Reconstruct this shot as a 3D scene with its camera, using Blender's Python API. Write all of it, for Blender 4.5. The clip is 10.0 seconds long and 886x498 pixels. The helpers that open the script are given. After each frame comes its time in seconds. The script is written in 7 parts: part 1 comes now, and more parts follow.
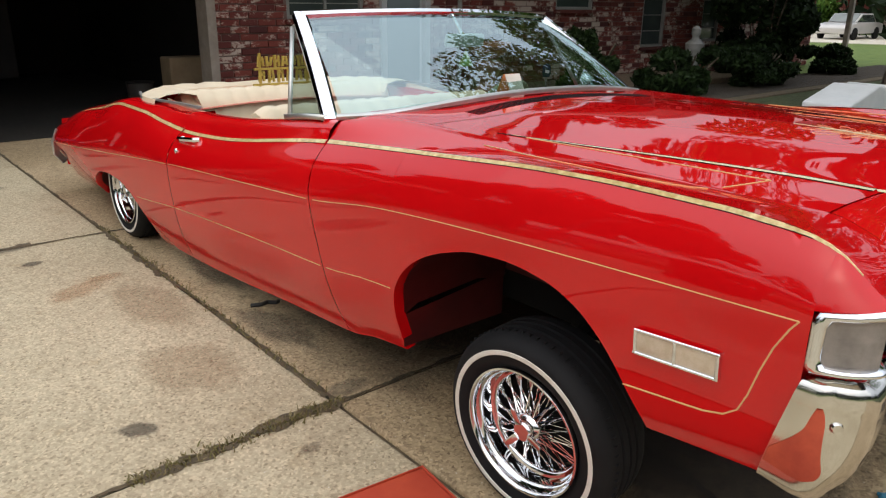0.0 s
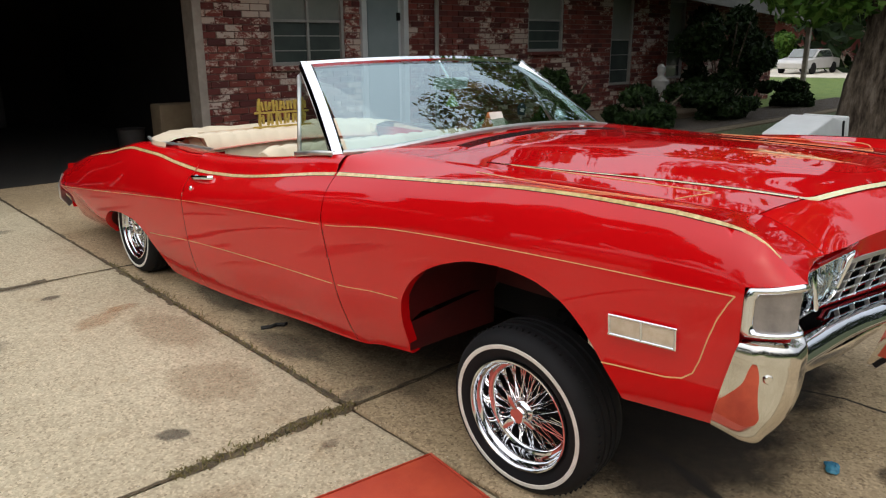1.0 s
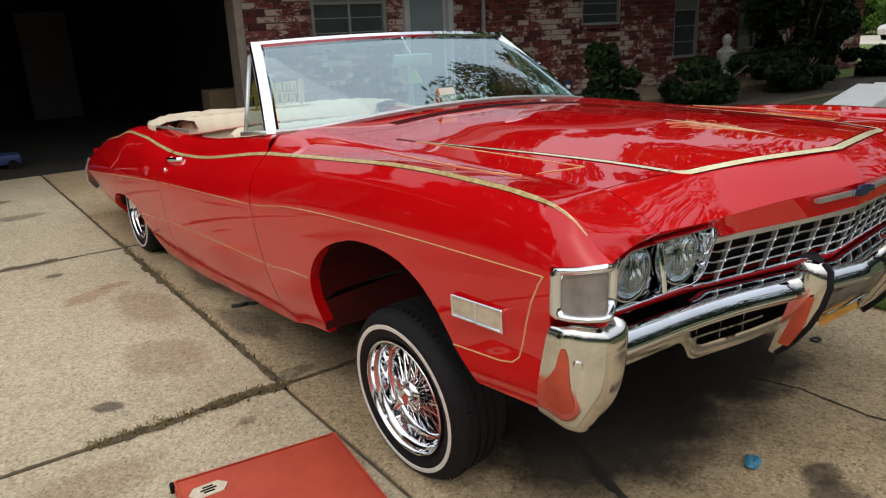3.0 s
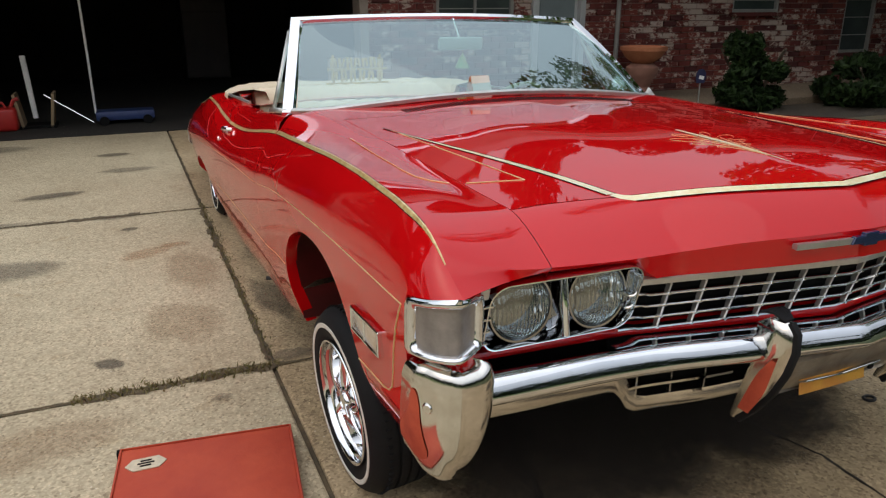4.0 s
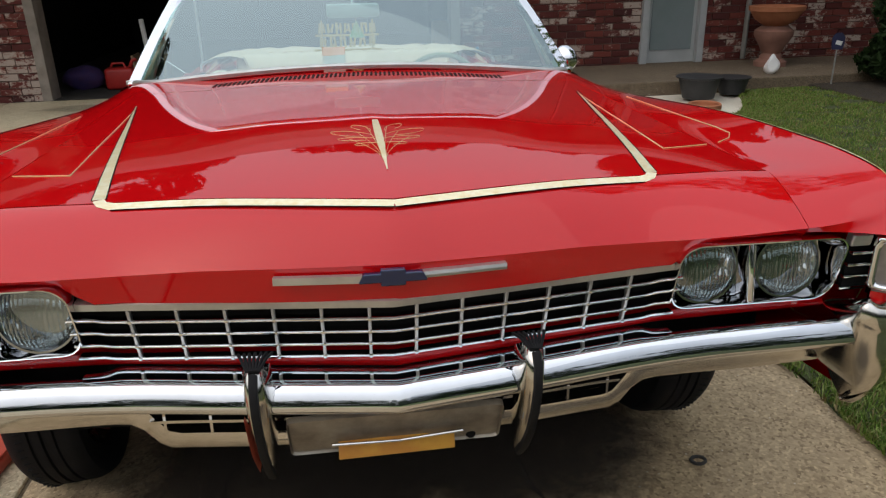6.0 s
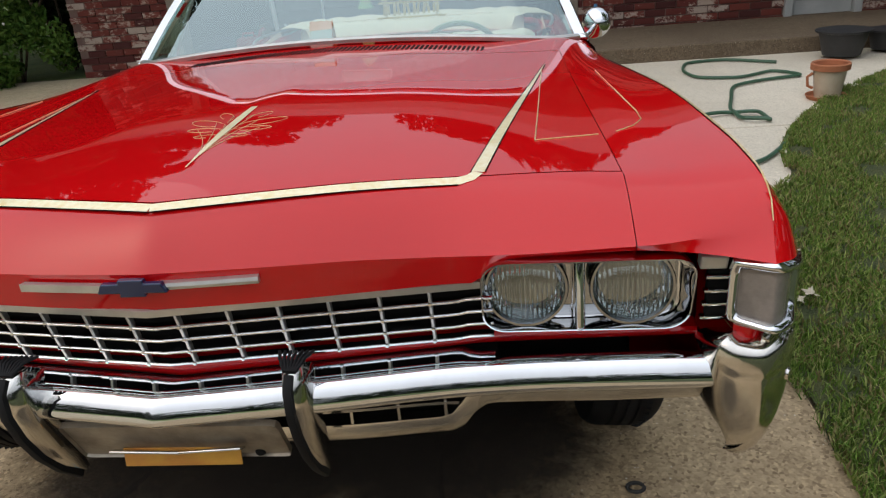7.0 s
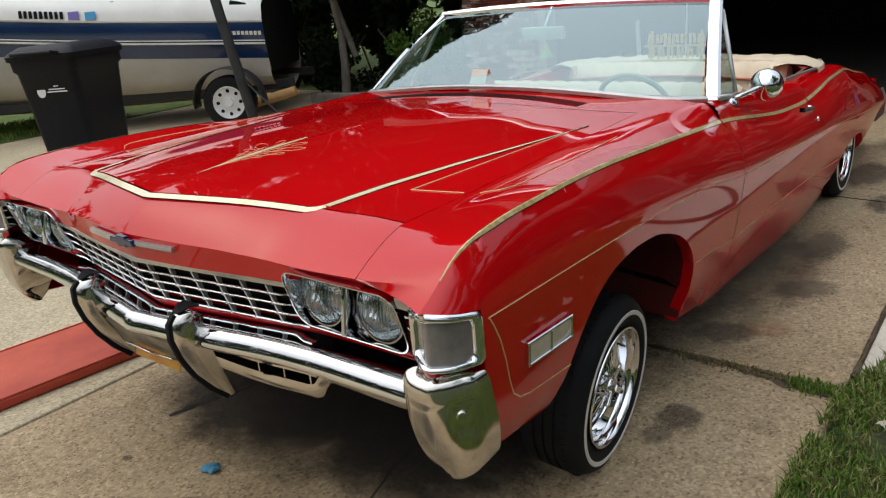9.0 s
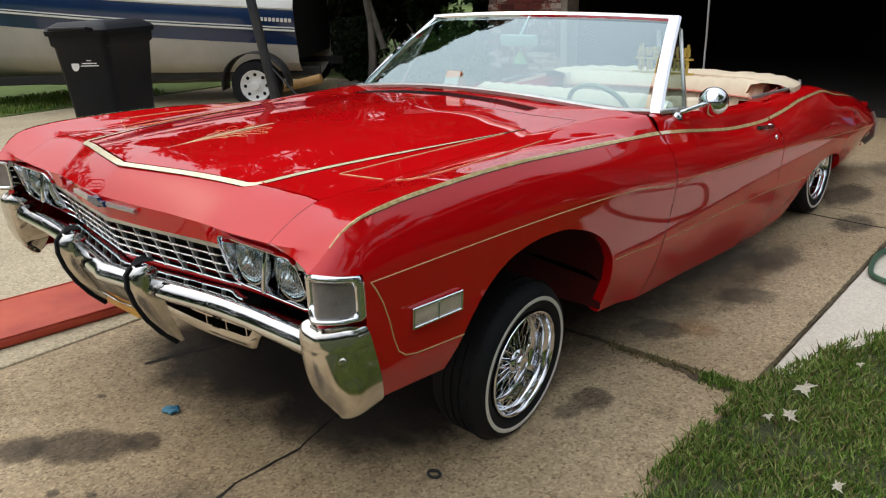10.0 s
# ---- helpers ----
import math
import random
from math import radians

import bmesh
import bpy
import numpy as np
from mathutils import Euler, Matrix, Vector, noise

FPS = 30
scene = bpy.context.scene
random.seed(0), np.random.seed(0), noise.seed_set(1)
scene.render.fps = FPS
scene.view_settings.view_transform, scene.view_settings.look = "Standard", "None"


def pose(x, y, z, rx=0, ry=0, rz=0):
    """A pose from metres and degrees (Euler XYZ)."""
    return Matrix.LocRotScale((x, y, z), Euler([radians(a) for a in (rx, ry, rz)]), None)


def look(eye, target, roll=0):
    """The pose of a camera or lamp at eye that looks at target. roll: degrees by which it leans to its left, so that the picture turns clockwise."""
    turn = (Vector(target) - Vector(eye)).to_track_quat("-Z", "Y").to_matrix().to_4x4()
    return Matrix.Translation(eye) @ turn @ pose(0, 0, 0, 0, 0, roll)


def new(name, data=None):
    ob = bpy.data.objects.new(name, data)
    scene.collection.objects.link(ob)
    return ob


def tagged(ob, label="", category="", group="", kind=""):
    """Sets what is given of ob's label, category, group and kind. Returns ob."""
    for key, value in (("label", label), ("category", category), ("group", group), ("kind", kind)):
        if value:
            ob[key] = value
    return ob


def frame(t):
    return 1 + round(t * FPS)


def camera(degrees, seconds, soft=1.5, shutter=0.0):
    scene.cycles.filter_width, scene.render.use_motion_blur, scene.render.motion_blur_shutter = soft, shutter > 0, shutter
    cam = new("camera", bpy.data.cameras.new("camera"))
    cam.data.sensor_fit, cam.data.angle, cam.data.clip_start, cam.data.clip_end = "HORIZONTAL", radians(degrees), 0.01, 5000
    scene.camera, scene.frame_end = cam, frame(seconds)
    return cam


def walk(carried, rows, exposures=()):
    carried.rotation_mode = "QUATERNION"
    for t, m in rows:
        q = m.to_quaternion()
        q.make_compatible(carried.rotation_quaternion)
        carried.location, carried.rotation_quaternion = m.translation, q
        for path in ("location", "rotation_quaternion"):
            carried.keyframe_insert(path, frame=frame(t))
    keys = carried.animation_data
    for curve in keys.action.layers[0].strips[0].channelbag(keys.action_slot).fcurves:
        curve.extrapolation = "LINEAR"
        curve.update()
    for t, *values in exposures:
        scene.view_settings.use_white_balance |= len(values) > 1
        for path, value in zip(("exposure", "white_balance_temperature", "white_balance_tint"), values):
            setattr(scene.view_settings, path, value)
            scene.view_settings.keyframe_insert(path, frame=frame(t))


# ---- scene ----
cam = camera(62.5, 10.0, soft=1.2)
PATH = [
    (0, (-2.099, -1.025, 1.264), (-0.86, 0.406, 0.618), 0.8),
    (0.5, (-2.257, -1.136, 1.284), (-0.993, 0.302, 0.704), -0.5),
    (1, (-2.361, -1.224, 1.287), (-1.058, 0.192, 0.744), -0.3),
    (1.5, (-2.364, -1.29, 1.281), (-1.038, 0.115, 0.762), -0.1),
    (2, (-2.242, -1.428, 1.281), (-0.968, 0.017, 0.743), -1.4),
    (2.5, (-2.079, -1.542, 1.257), (-0.938, 0.007, 0.708), -2.1),
    (2.7, (-2.005, -1.552, 1.25), (-0.878, 0.002, 0.688), -2.2),
    (3.8, (-1.488, -1.638, 1.282), (-0.624, 0.048, 0.642), -0.7),
    (4, (-1.36, -1.677, 1.273), (-0.607, 0.062, 0.634), 0.0),
    (4.5, (-1.072, -1.729, 1.275), (-0.442, 0.044, 0.596), -3.0),
    (5, (-0.759, -1.713, 1.268), (-0.199, 0.08, 0.58), -0.0),
    (5.5, (-0.418, -1.769, 1.259), (-0.026, 0.066, 0.568), -2.3),
    (5.7, (-0.269, -1.802, 1.271), (0.075, 0.04, 0.571), -1.9),
    (6.8, (0.46, -1.651, 1.282), (0.329, 0.173, 0.471), -3.9),
    (7, (0.583, -1.647, 1.272), (0.367, 0.17, 0.465), -5.1),
    (7.5, (0.924, -1.672, 1.273), (0.355, 0.083, 0.501), -6.4),
    (8, (1.183, -1.568, 1.251), (0.438, 0.138, 0.52), -6.3),
    (8.5, (1.414, -1.483, 1.289), (0.473, 0.139, 0.594), -7.2),
    (9, (1.71, -1.53, 1.321), (0.492, -0.09, 0.655), -5.7),
    (9.5, (1.905, -1.545, 1.343), (0.628, -0.16, 0.674), -5.1),
    (10, (2.097, -1.532, 1.35), (0.815, -0.153, 0.677), -2.5),
]
walk(cam, [(t, look(eye, to, roll)) for t, eye, to, roll in PATH],
     exposures=[(0.0, 0.12), (2.0, 0.07), (3.5, -0.10), (4.5, -0.23), (7.0, -0.20), (8.5, -0.10), (9.3, -0.02), (10.0, 0.08)])

# world and sun: bright overcast day
world = bpy.data.worlds.new("sky")
scene.world = world
world.use_nodes = True
wn = world.node_tree.nodes
wl = world.node_tree.links
sky = wn.new("ShaderNodeTexSky")
sky.sky_type = "NISHITA"
sky.sun_disc = False
sky.sun_elevation = radians(47)
sky.sun_rotation = radians(241)
sky.dust_density = 6.0
sky.air_density = 1.2
mixw = wn.new("ShaderNodeMix")
mixw.data_type = "RGBA"
mixw.inputs[0].default_value = 0.72
wl.new(sky.outputs[0], mixw.inputs[6])
mixw.inputs[7].default_value = (9.2, 9.9, 10.9, 1)
wn["Background"].inputs[1].default_value = 0.12
# an overcast sky is brighter overhead than at the horizon
skydir = wn.new("ShaderNodeTexCoord")
height = wn.new("ShaderNodeSeparateXYZ")
wl.new(skydir.outputs["Generated"], height.inputs[0])
grade = wn.new("ShaderNodeMapRange")
grade.inputs["To Min"].default_value, grade.inputs["To Max"].default_value = 0.28, 1.52
wl.new(height.outputs["Z"], grade.inputs["Value"])
graded = wn.new("ShaderNodeVectorMath")
graded.operation = "SCALE"
wl.new(mixw.outputs[2], graded.inputs[0])
wl.new(grade.outputs[0], graded.inputs["Scale"])
wl.new(graded.outputs[0], wn["Background"].inputs[0])

sun = new("sun", bpy.data.lights.new("sun", "SUN"))
sun.data.energy = 0.9
sun.data.angle = radians(140)
sun.data.color = (1.0, 0.96, 0.9)
sun.matrix_world = look((-9, -5, 11), (0, 0, 0))


# ---- materials ----
class Shader:
    def __init__(self, name, color=(0.5, 0.5, 0.5), rough=0.5, metal=0.0, coat=0.0, spec=0.5, ior=1.5):
        self.mat = bpy.data.materials.new(name)
        self.mat.use_nodes = True
        self.tree = self.mat.node_tree
        self.bsdf = self.tree.nodes["Principled BSDF"]
        b = self.bsdf.inputs
        b["Base Color"].default_value = (*color, 1)
        b["Roughness"].default_value = rough
        b["Metallic"].default_value = metal
        b["Coat Weight"].default_value = coat
        b["Coat Roughness"].default_value = 0.02
        b["Specular IOR Level"].default_value = spec
        b["IOR"].default_value = ior
        self.co = None

    def node(self, kind, **values):
        n = self.tree.nodes.new(kind)
        for k, v in values.items():
            n.inputs[k].default_value = v
        return n

    def link(self, a, b):
        self.tree.links.new(a, b)

    def coords(self):
        if self.co is None:
            self.co = self.node("ShaderNodeTexCoord").outputs["Object"]
        return self.co

    def noise(self, scale, detail=4.0, rough=0.6, stretch=None):
        n = self.node("ShaderNodeTexNoise", Scale=scale, Detail=detail, Roughness=rough)
        co = self.coords()
        if stretch:
            m = self.node("ShaderNodeMapping")
            m.inputs["Scale"].default_value = stretch
            self.link(co, m.inputs["Vector"])
            co = m.outputs[0]
        self.link(co, n.inputs["Vector"])
        return n.outputs["Fac"]

    def ramp(self, fac, stops):
        r = self.node("ShaderNodeValToRGB")
        e = r.color_ramp.elements
        e[0].position, e[0].color = stops[0][0], (*stops[0][1], 1)
        e[1].position, e[1].color = stops[-1][0], (*stops[-1][1], 1)
        for p, c in stops[1:-1]:
            k = e.new(p)
            k.color = (*c, 1)
        self.link(fac, r.inputs[0])
        return r.outputs[0]

    def mix(self, a, b, fac, how="MIX"):
        m = self.node("ShaderNodeMix")
        m.data_type, m.blend_type = "RGBA", how
        for value, slot in ((fac, 0), (a, 6), (b, 7)):
            if isinstance(value, (int, float)):
                m.inputs[slot].default_value = value
            elif isinstance(value, tuple):
                m.inputs[slot].default_value = (*value, 1)
            else:
                self.link(value, m.inputs[slot])
        return m.outputs[2]

    def color(self, out):
        self.link(out, self.bsdf.inputs["Base Color"])
        return self

    def rough(self, fac, lo, hi):
        m = self.node("ShaderNodeMapRange")
        m.inputs["To Min"].default_value, m.inputs["To Max"].default_value = lo, hi
        self.link(fac, m.inputs["Value"])
        self.link(m.outputs[0], self.bsdf.inputs["Roughness"])
        return self

    def bump(self, fac, strength, distance=0.01):
        b = self.node("ShaderNodeBump", Strength=strength, Distance=distance)
        self.link(fac, b.inputs["Height"])
        self.link(b.outputs[0], self.bsdf.inputs["Normal"])
        return self

    def scaled(self, fac, k):
        m = self.node("ShaderNodeMath")
        m.operation = "MULTIPLY"
        self.link(fac, m.inputs[0])
        m.inputs[1].default_value = k
        return m.outputs[0]

    def random(self):
        return self.node("ShaderNodeObjectInfo").outputs["Random"]

    def island(self):
        return self.node("ShaderNodeNewGeometry").outputs["Random Per Island"]


def make_paint():
    s = Shader("red_paint", (0.44, 0.004, 0.006), 0.5, 0.0, 1.0, 0.0)
    s.color(s.ramp(s.noise(1.3, 3), [(0.3, (0.54, 0.003, 0.005)), (0.7, (0.61, 0.004, 0.006))]))
    s.bsdf.inputs["Coat IOR"].default_value = 1.54
    s.bump(s.noise(5.0, 1), 0.004, 0.02)
    return s.mat


def make_noisy(name, a, b, scale, rough=(0.5, 0.7), metal=0.0, bump=0.2, distance=0.003, coat=0.0, fine=None, spec=0.5):
    s = Shader(name, a, rough[0], metal, coat, spec)
    n = s.noise(scale)
    s.color(s.ramp(n, [(0.32, a), (0.68, b)])).rough(n, *rough)
    if bump:
        s.bump(s.noise(fine or scale * 8, 3), bump, distance)
    return s.mat


def make_concrete(name, light, dark, stain, stain_at=(0.55, 0.75), coarse=0.95):
    s = Shader(name, light, 0.85)
    big = s.noise(0.9, 5, 0.65)
    mid = s.noise(7.0, 6, 0.7)
    base = s.mix(s.ramp(big, [(0.35, light), (0.65, dark)]), (0.5, 0.5, 0.5), 0.0)
    spots = s.ramp(mid, [(stain_at[0], (0, 0, 0)), (stain_at[1], (1, 1, 1))])
    base = s.mix(base, stain, spots)
    grit = s.node("ShaderNodeTexVoronoi", Scale=120.0)
    s.link(s.coords(), grit.inputs["Vector"])
    stone = s.ramp(grit.outputs["Color"], [(0.05, (0.45, 0.40, 0.34)), (0.3, (0.88, 0.85, 0.80)), (0.6, (1.04, 1.02, 0.99)), (0.95, (1.45, 1.42, 1.36))])
    base = s.mix(base, stone, coarse, "MULTIPLY")
    fine = s.ramp(s.noise(30.0, 5, 0.8), [(0.3, (0.60, 0.57, 0.52)), (0.7, (1.3, 1.29, 1.27))])
    base = s.mix(base, fine, 0.5 * coarse, "MULTIPLY")
    pebble = s.node("ShaderNodeTexVoronoi", Scale=75.0)
    s.link(s.coords(), pebble.inputs["Vector"])
    spot = s.ramp(pebble.outputs["Distance"], [(0.14, (1, 1, 1)), (0.24, (0, 0, 0))])
    few = s.ramp(pebble.outputs["Color"], [(0.80, (0, 0, 0)), (0.86, (0.75, 0.75, 0.75))])
    base = s.mix(base, (0.66, 0.60, 0.48), s.mix(spot, few, 1.0, "MULTIPLY"))
    pits = s.node("ShaderNodeTexVoronoi", Scale=38.0)
    s.link(s.coords(), pits.inputs["Vector"])
    pit = s.ramp(pits.outputs["Distance"], [(0.07, (0.25, 0.23, 0.2)), (0.16, (1, 1, 1))])
    base = s.mix(base, pit, s.ramp(s.noise(3.1, 2), [(0.5, (0, 0, 0)), (0.62, (0.8, 0.8, 0.8))]), "MULTIPLY")
    s.color(base)
    s.bump(s.noise(120.0, 4), 0.5, 0.004)
    return s.mat


def make_glass(name, tint, gloss=0.9, least=0.08, flutes=0.0):
    mat = bpy.data.materials.new(name)
    mat.use_nodes = True
    t = mat.node_tree
    t.nodes.remove(t.nodes["Principled BSDF"])
    clear = t.nodes.new("ShaderNodeBsdfTransparent")
    clear.inputs[0].default_value = (*tint, 1)
    shine = t.nodes.new("ShaderNodeBsdfGlossy")
    shine.inputs["Roughness"].default_value = 0.01
    shine.inputs["Color"].default_value = (gloss * 0.82, gloss * 0.98, gloss, 1)
    face = t.nodes.new("ShaderNodeLayerWeight")
    face.inputs[0].default_value = 0.5
    power = t.nodes.new("ShaderNodeMath")
    power.operation = "POWER"
    power.inputs[1].default_value = 3.2
    t.links.new(face.outputs["Facing"], power.inputs[0])
    fres = t.nodes.new("ShaderNodeMapRange")
    fres.inputs["To Min"].default_value = least
    t.links.new(power.outputs[0], fres.inputs["Value"])
    if flutes:
        co = t.nodes.new("ShaderNodeTexCoord")
        w = t.nodes.new("ShaderNodeTexWave")
        w.bands_direction = "X"
        w.inputs["Scale"].default_value = flutes
        w.inputs["Distortion"].default_value = 0.6
        bump = t.nodes.new("ShaderNodeBump")
        bump.inputs["Strength"].default_value = 0.7
        bump.inputs["Distance"].default_value = 0.003
        t.links.new(co.outputs["Object"], w.inputs["Vector"])
        t.links.new(w.outputs["Fac"], bump.inputs["Height"])
        t.links.new(bump.outputs[0], shine.inputs["Normal"])
    mix = t.nodes.new("ShaderNodeMixShader")
    t.links.new(fres.outputs[0], mix.inputs[0])
    t.links.new(clear.outputs[0], mix.inputs[1])
    t.links.new(shine.outputs[0], mix.inputs[2])
    t.links.new(mix.outputs[0], t.nodes["Material Output"].inputs[0])
    return mat


def make_brick():
    s = Shader("painted_brick", (0.3, 0.06, 0.04), 0.85)
    s.co = s.node("ShaderNodeNewGeometry").outputs["Position"]
    wn3 = s.node("ShaderNodeTexWhiteNoise")
    wn3.noise_dimensions = "2D"
    mix2 = s.node("ShaderNodeCombineXYZ")
    s.link(s.island(), mix2.inputs[0])
    s.link(s.random(), mix2.inputs[1])
    s.link(mix2.outputs[0], wn3.inputs["Vector"])
    isl = wn3.outputs["Value"]
    # brick reds deepened to take in the shade under the eave
    col = s.ramp(isl, [(0.0, (0.055, 0.010, 0.009)), (0.35, (0.12, 0.021, 0.015)), (0.7, (0.17, 0.034, 0.022)), (1.0, (0.09, 0.019, 0.015))])
    big = s.noise(1.3, 3, 0.6)
    flake = s.noise(13.0, 5, 0.75, (1, 1, 1.7))
    both = s.node("ShaderNodeMath")
    both.operation = "ADD"
    s.link(big, both.inputs[0])
    s.link(flake, both.inputs[1])
    isl2 = s.node("ShaderNodeMath")
    isl2.operation = "MULTIPLY_ADD"
    s.link(isl, isl2.inputs[0])
    isl2.inputs[1].default_value = 0.26
    s.link(both.outputs[0], isl2.inputs[2])
    wash = s.ramp(s.scaled(isl2.outputs[0], 0.5), [(0.578, (0, 0, 0)), (0.62, (0.85, 0.85, 0.85))])
    col = s.mix(col, (0.46, 0.38, 0.32), wash)
    s.color(col)
    s.bump(s.noise(40, 4), 0.5, 0.006)
    return s.mat


RED = make_paint()
RED_SHADE = make_noisy("shade_dark_red_paint", (0.085, 0.002, 0.002), (0.05, 0.002, 0.002), 6, (0.5, 0.65))
GOLD = make_noisy("gold_leaf", (0.94, 0.86, 0.60), (0.84, 0.68, 0.34), 70, (0.25, 0.4), 0.05, 0.2, 0.001, 0.8)
GOLD_DEEP = make_noisy("deep_gold_leaf", (0.88, 0.70, 0.34), (0.50, 0.32, 0.10), 60, (0.25, 0.4), 0.1, 0.2, 0.001, 0.8)
PIN = Shader("pale_gold_line", (0.75, 0.5, 0.22), 0.35, 0.2, 0.5).mat
CHROME = make_noisy("chrome", (0.80, 0.81, 0.83), (0.72, 0.73, 0.75), 9, (0.015, 0.05), 1.0, 0.012, 0.002)
CHROME_WORN = make_noisy("worn_chrome", (0.74, 0.72, 0.68), (0.60, 0.57, 0.52), 14, (0.05, 0.17), 1.0, 0.04, 0.002)
# darker chrome copy; its tone stands for shade and dark reflections in the bezels
CHROME_SHADE = make_noisy("shaded_chrome", (0.42, 0.43, 0.44), (0.32, 0.33, 0.34), 9, (0.03, 0.08), 1.0, 0.012, 0.002)
SATIN = make_noisy("satin_silver", (0.62, 0.61, 0.58), (0.5, 0.49, 0.46), 20, (0.25, 0.35), 0.75, 0, 0)
PRIMER = make_noisy("flaked_red_primer", (0.55, 0.09, 0.04), (0.38, 0.05, 0.025), 14, (0.5, 0.7))
# black of trim and print; also fills openings where it stands for shade
BLACK = make_noisy("black_trim_and_shade", (0.006, 0.006, 0.006), (0.011, 0.011, 0.011), 8, (0.7, 0.9), 0, 0.2, 0.003, 0, None, 0.1)
RUBBER = make_noisy("tyre_rubber", (0.006, 0.006, 0.007), (0.011, 0.011, 0.012), 14, (0.6, 0.8), 0, 0.3, 0.002, 0, None, 0.22)
WHITEWALL = make_noisy("whitewall_band", (0.72, 0.70, 0.64), (0.60, 0.57, 0.5), 20, (0.5, 0.6))
LEATHER = make_noisy("cream_vinyl", (0.74, 0.62, 0.44), (0.64, 0.52, 0.36), 5, (0.4, 0.55), 0, 0.3, 0.002, 0.1, 90)
DASHPAD = make_noisy("pale_green_dash_pad", (0.36, 0.40, 0.26), (0.30, 0.34, 0.22), 6, (0.5, 0.6))
GLASS = make_glass("tinted_windscreen_glass", (0.62, 0.78, 0.74), 0.95, 0.25)


FLUTED = make_glass("fluted_lamp_glass", (0.86, 0.88, 0.88), 0.95, 0.13, 42.0)
MIRROR = Shader("mirror_glass", (0.9, 0.9, 0.9), 0.01, 1.0).mat
WHITE = make_noisy("white_paint", (0.78, 0.78, 0.76), (0.68, 0.68, 0.66), 5, (0.4, 0.6))
GREYTRIM = make_noisy("grey_door_trim", (0.25, 0.25, 0.235), (0.19, 0.185, 0.17), 5, (0.5, 0.6))
CONCRETE = make_concrete("exposed_driveway_concrete", (0.50, 0.435, 0.305), (0.40, 0.335, 0.225), (0.30, 0.22, 0.12), (0.58, 0.8), 0.78)
DIRTY_CONCRETE = make_concrete("oil_darkened_concrete", (0.43, 0.335, 0.215), (0.325, 0.245, 0.145), (0.16, 0.115, 0.062), (0.56, 0.8))
PALE_CONCRETE = make_concrete("pale_patio_concrete", (0.67, 0.62, 0.52), (0.56, 0.51, 0.42), (0.44, 0.38, 0.29), (0.66, 0.9), 0.3)
STEP_CONCRETE = make_concrete("dark_brown_step_concrete", (0.18, 0.14, 0.095), (0.125, 0.095, 0.065), (0.10, 0.072, 0.045))
SOIL = make_noisy("joint_soil", (0.085, 0.065, 0.04), (0.15, 0.11, 0.06), 25, (0.9, 1.0), 0, 0.8, 0.01)
BRICK = make_brick()
# mortar colour darkened likewise for the eave's shade
MORTAR = make_noisy("shade_dark_mortar", (0.11, 0.06, 0.05), (0.20, 0.14, 0.12), 3, (0.9, 0.95), 0, 0.4)
LAWN = make_noisy("lawn_soil", (0.085, 0.14, 0.025), (0.15, 0.20, 0.045), 3, (0.9, 1.0), 0, 0.8, 0.02)


# ---- mesh tools ----
def part(name, bm, material, parent, label="", smooth=True, bevel=0.0, thick=0.0):
    me = bpy.data.meshes.new(name)
    bm.to_mesh(me)
    bm.free()
    me.materials.append(material)
    if smooth:
        me.shade_smooth()
        me.set_sharp_from_angle(angle=radians(38))
    ob = new(name, me)
    if parent is not None:
        ob.parent = parent
    if label:
        tagged(ob, label)
    if thick:
        m = ob.modifiers.new("thickness", "SOLIDIFY")
        m.thickness, m.offset = thick, -1
    if bevel:
        m = ob.modifiers.new("edges", "BEVEL")
        m.width, m.segments, m.limit_method = bevel, 2, "ANGLE"
    return ob


def thing(name, label, category, group="", at=(0, 0, 0), kind=""):
    ob = new(name)
    ob.location = at
    ob.empty_display_size = 0.1
    return tagged(ob, label, category, group, kind)


def solo(name, bm, material, label, category, group="", kind="", smooth=True, bevel=0.0):
    return tagged(part(name, bm, material, None, "", smooth, bevel), label, category, group, kind)


def add_grid(bm, rows, close_u=False):
    vs = [[bm.verts.new(p) for p in row] for row in rows]
    n = len(vs)
    for i in range(n if close_u else n - 1):
        a, b = vs[i], vs[(i + 1) % n]
        for j in range(len(a) - 1):
            quad = (a[j], b[j], b[j + 1], a[j + 1])
            if len({tuple(round(c, 6) for c in v.co) for v in quad}) > 2:
                try:
                    bm.faces.new(quad)
                except ValueError:
                    pass
    return vs


def add_box(bm, size, m=Matrix(), bevel=0.0, seg=2):
    got = bmesh.ops.create_cube(bm, size=1.0, matrix=m @ Matrix.Diagonal((*size, 1)))
    if bevel:
        edges = {e for v in got["verts"] for e in v.link_edges}
        bmesh.ops.bevel(bm, geom=list(edges), offset=bevel, segments=seg, affect="EDGES", profile=0.5)


def box(size, m=Matrix(), bevel=0.0, seg=2):
    bm = bmesh.new()
    add_box(bm, size, m, bevel, seg)
    return bm


def frames_along(path, closed=False):
    pts = [Vector(p) for p in path]
    n = len(pts)
    out = []
    ref = None
    for i, p in enumerate(pts):
        a = pts[(i - 1) % n] if (closed or i) else p
        b = pts[(i + 1) % n] if (closed or i < n - 1) else p
        d = (b - a).normalized()
        if ref is None:
            ref = Vector((0, 0, 1)) if abs(d.z) < 0.9 else Vector((1, 0, 0))
        side = d.cross(ref).normalized()
        up = side.cross(d).normalized()
        ref = up
        out.append((p, side, up))
    return out


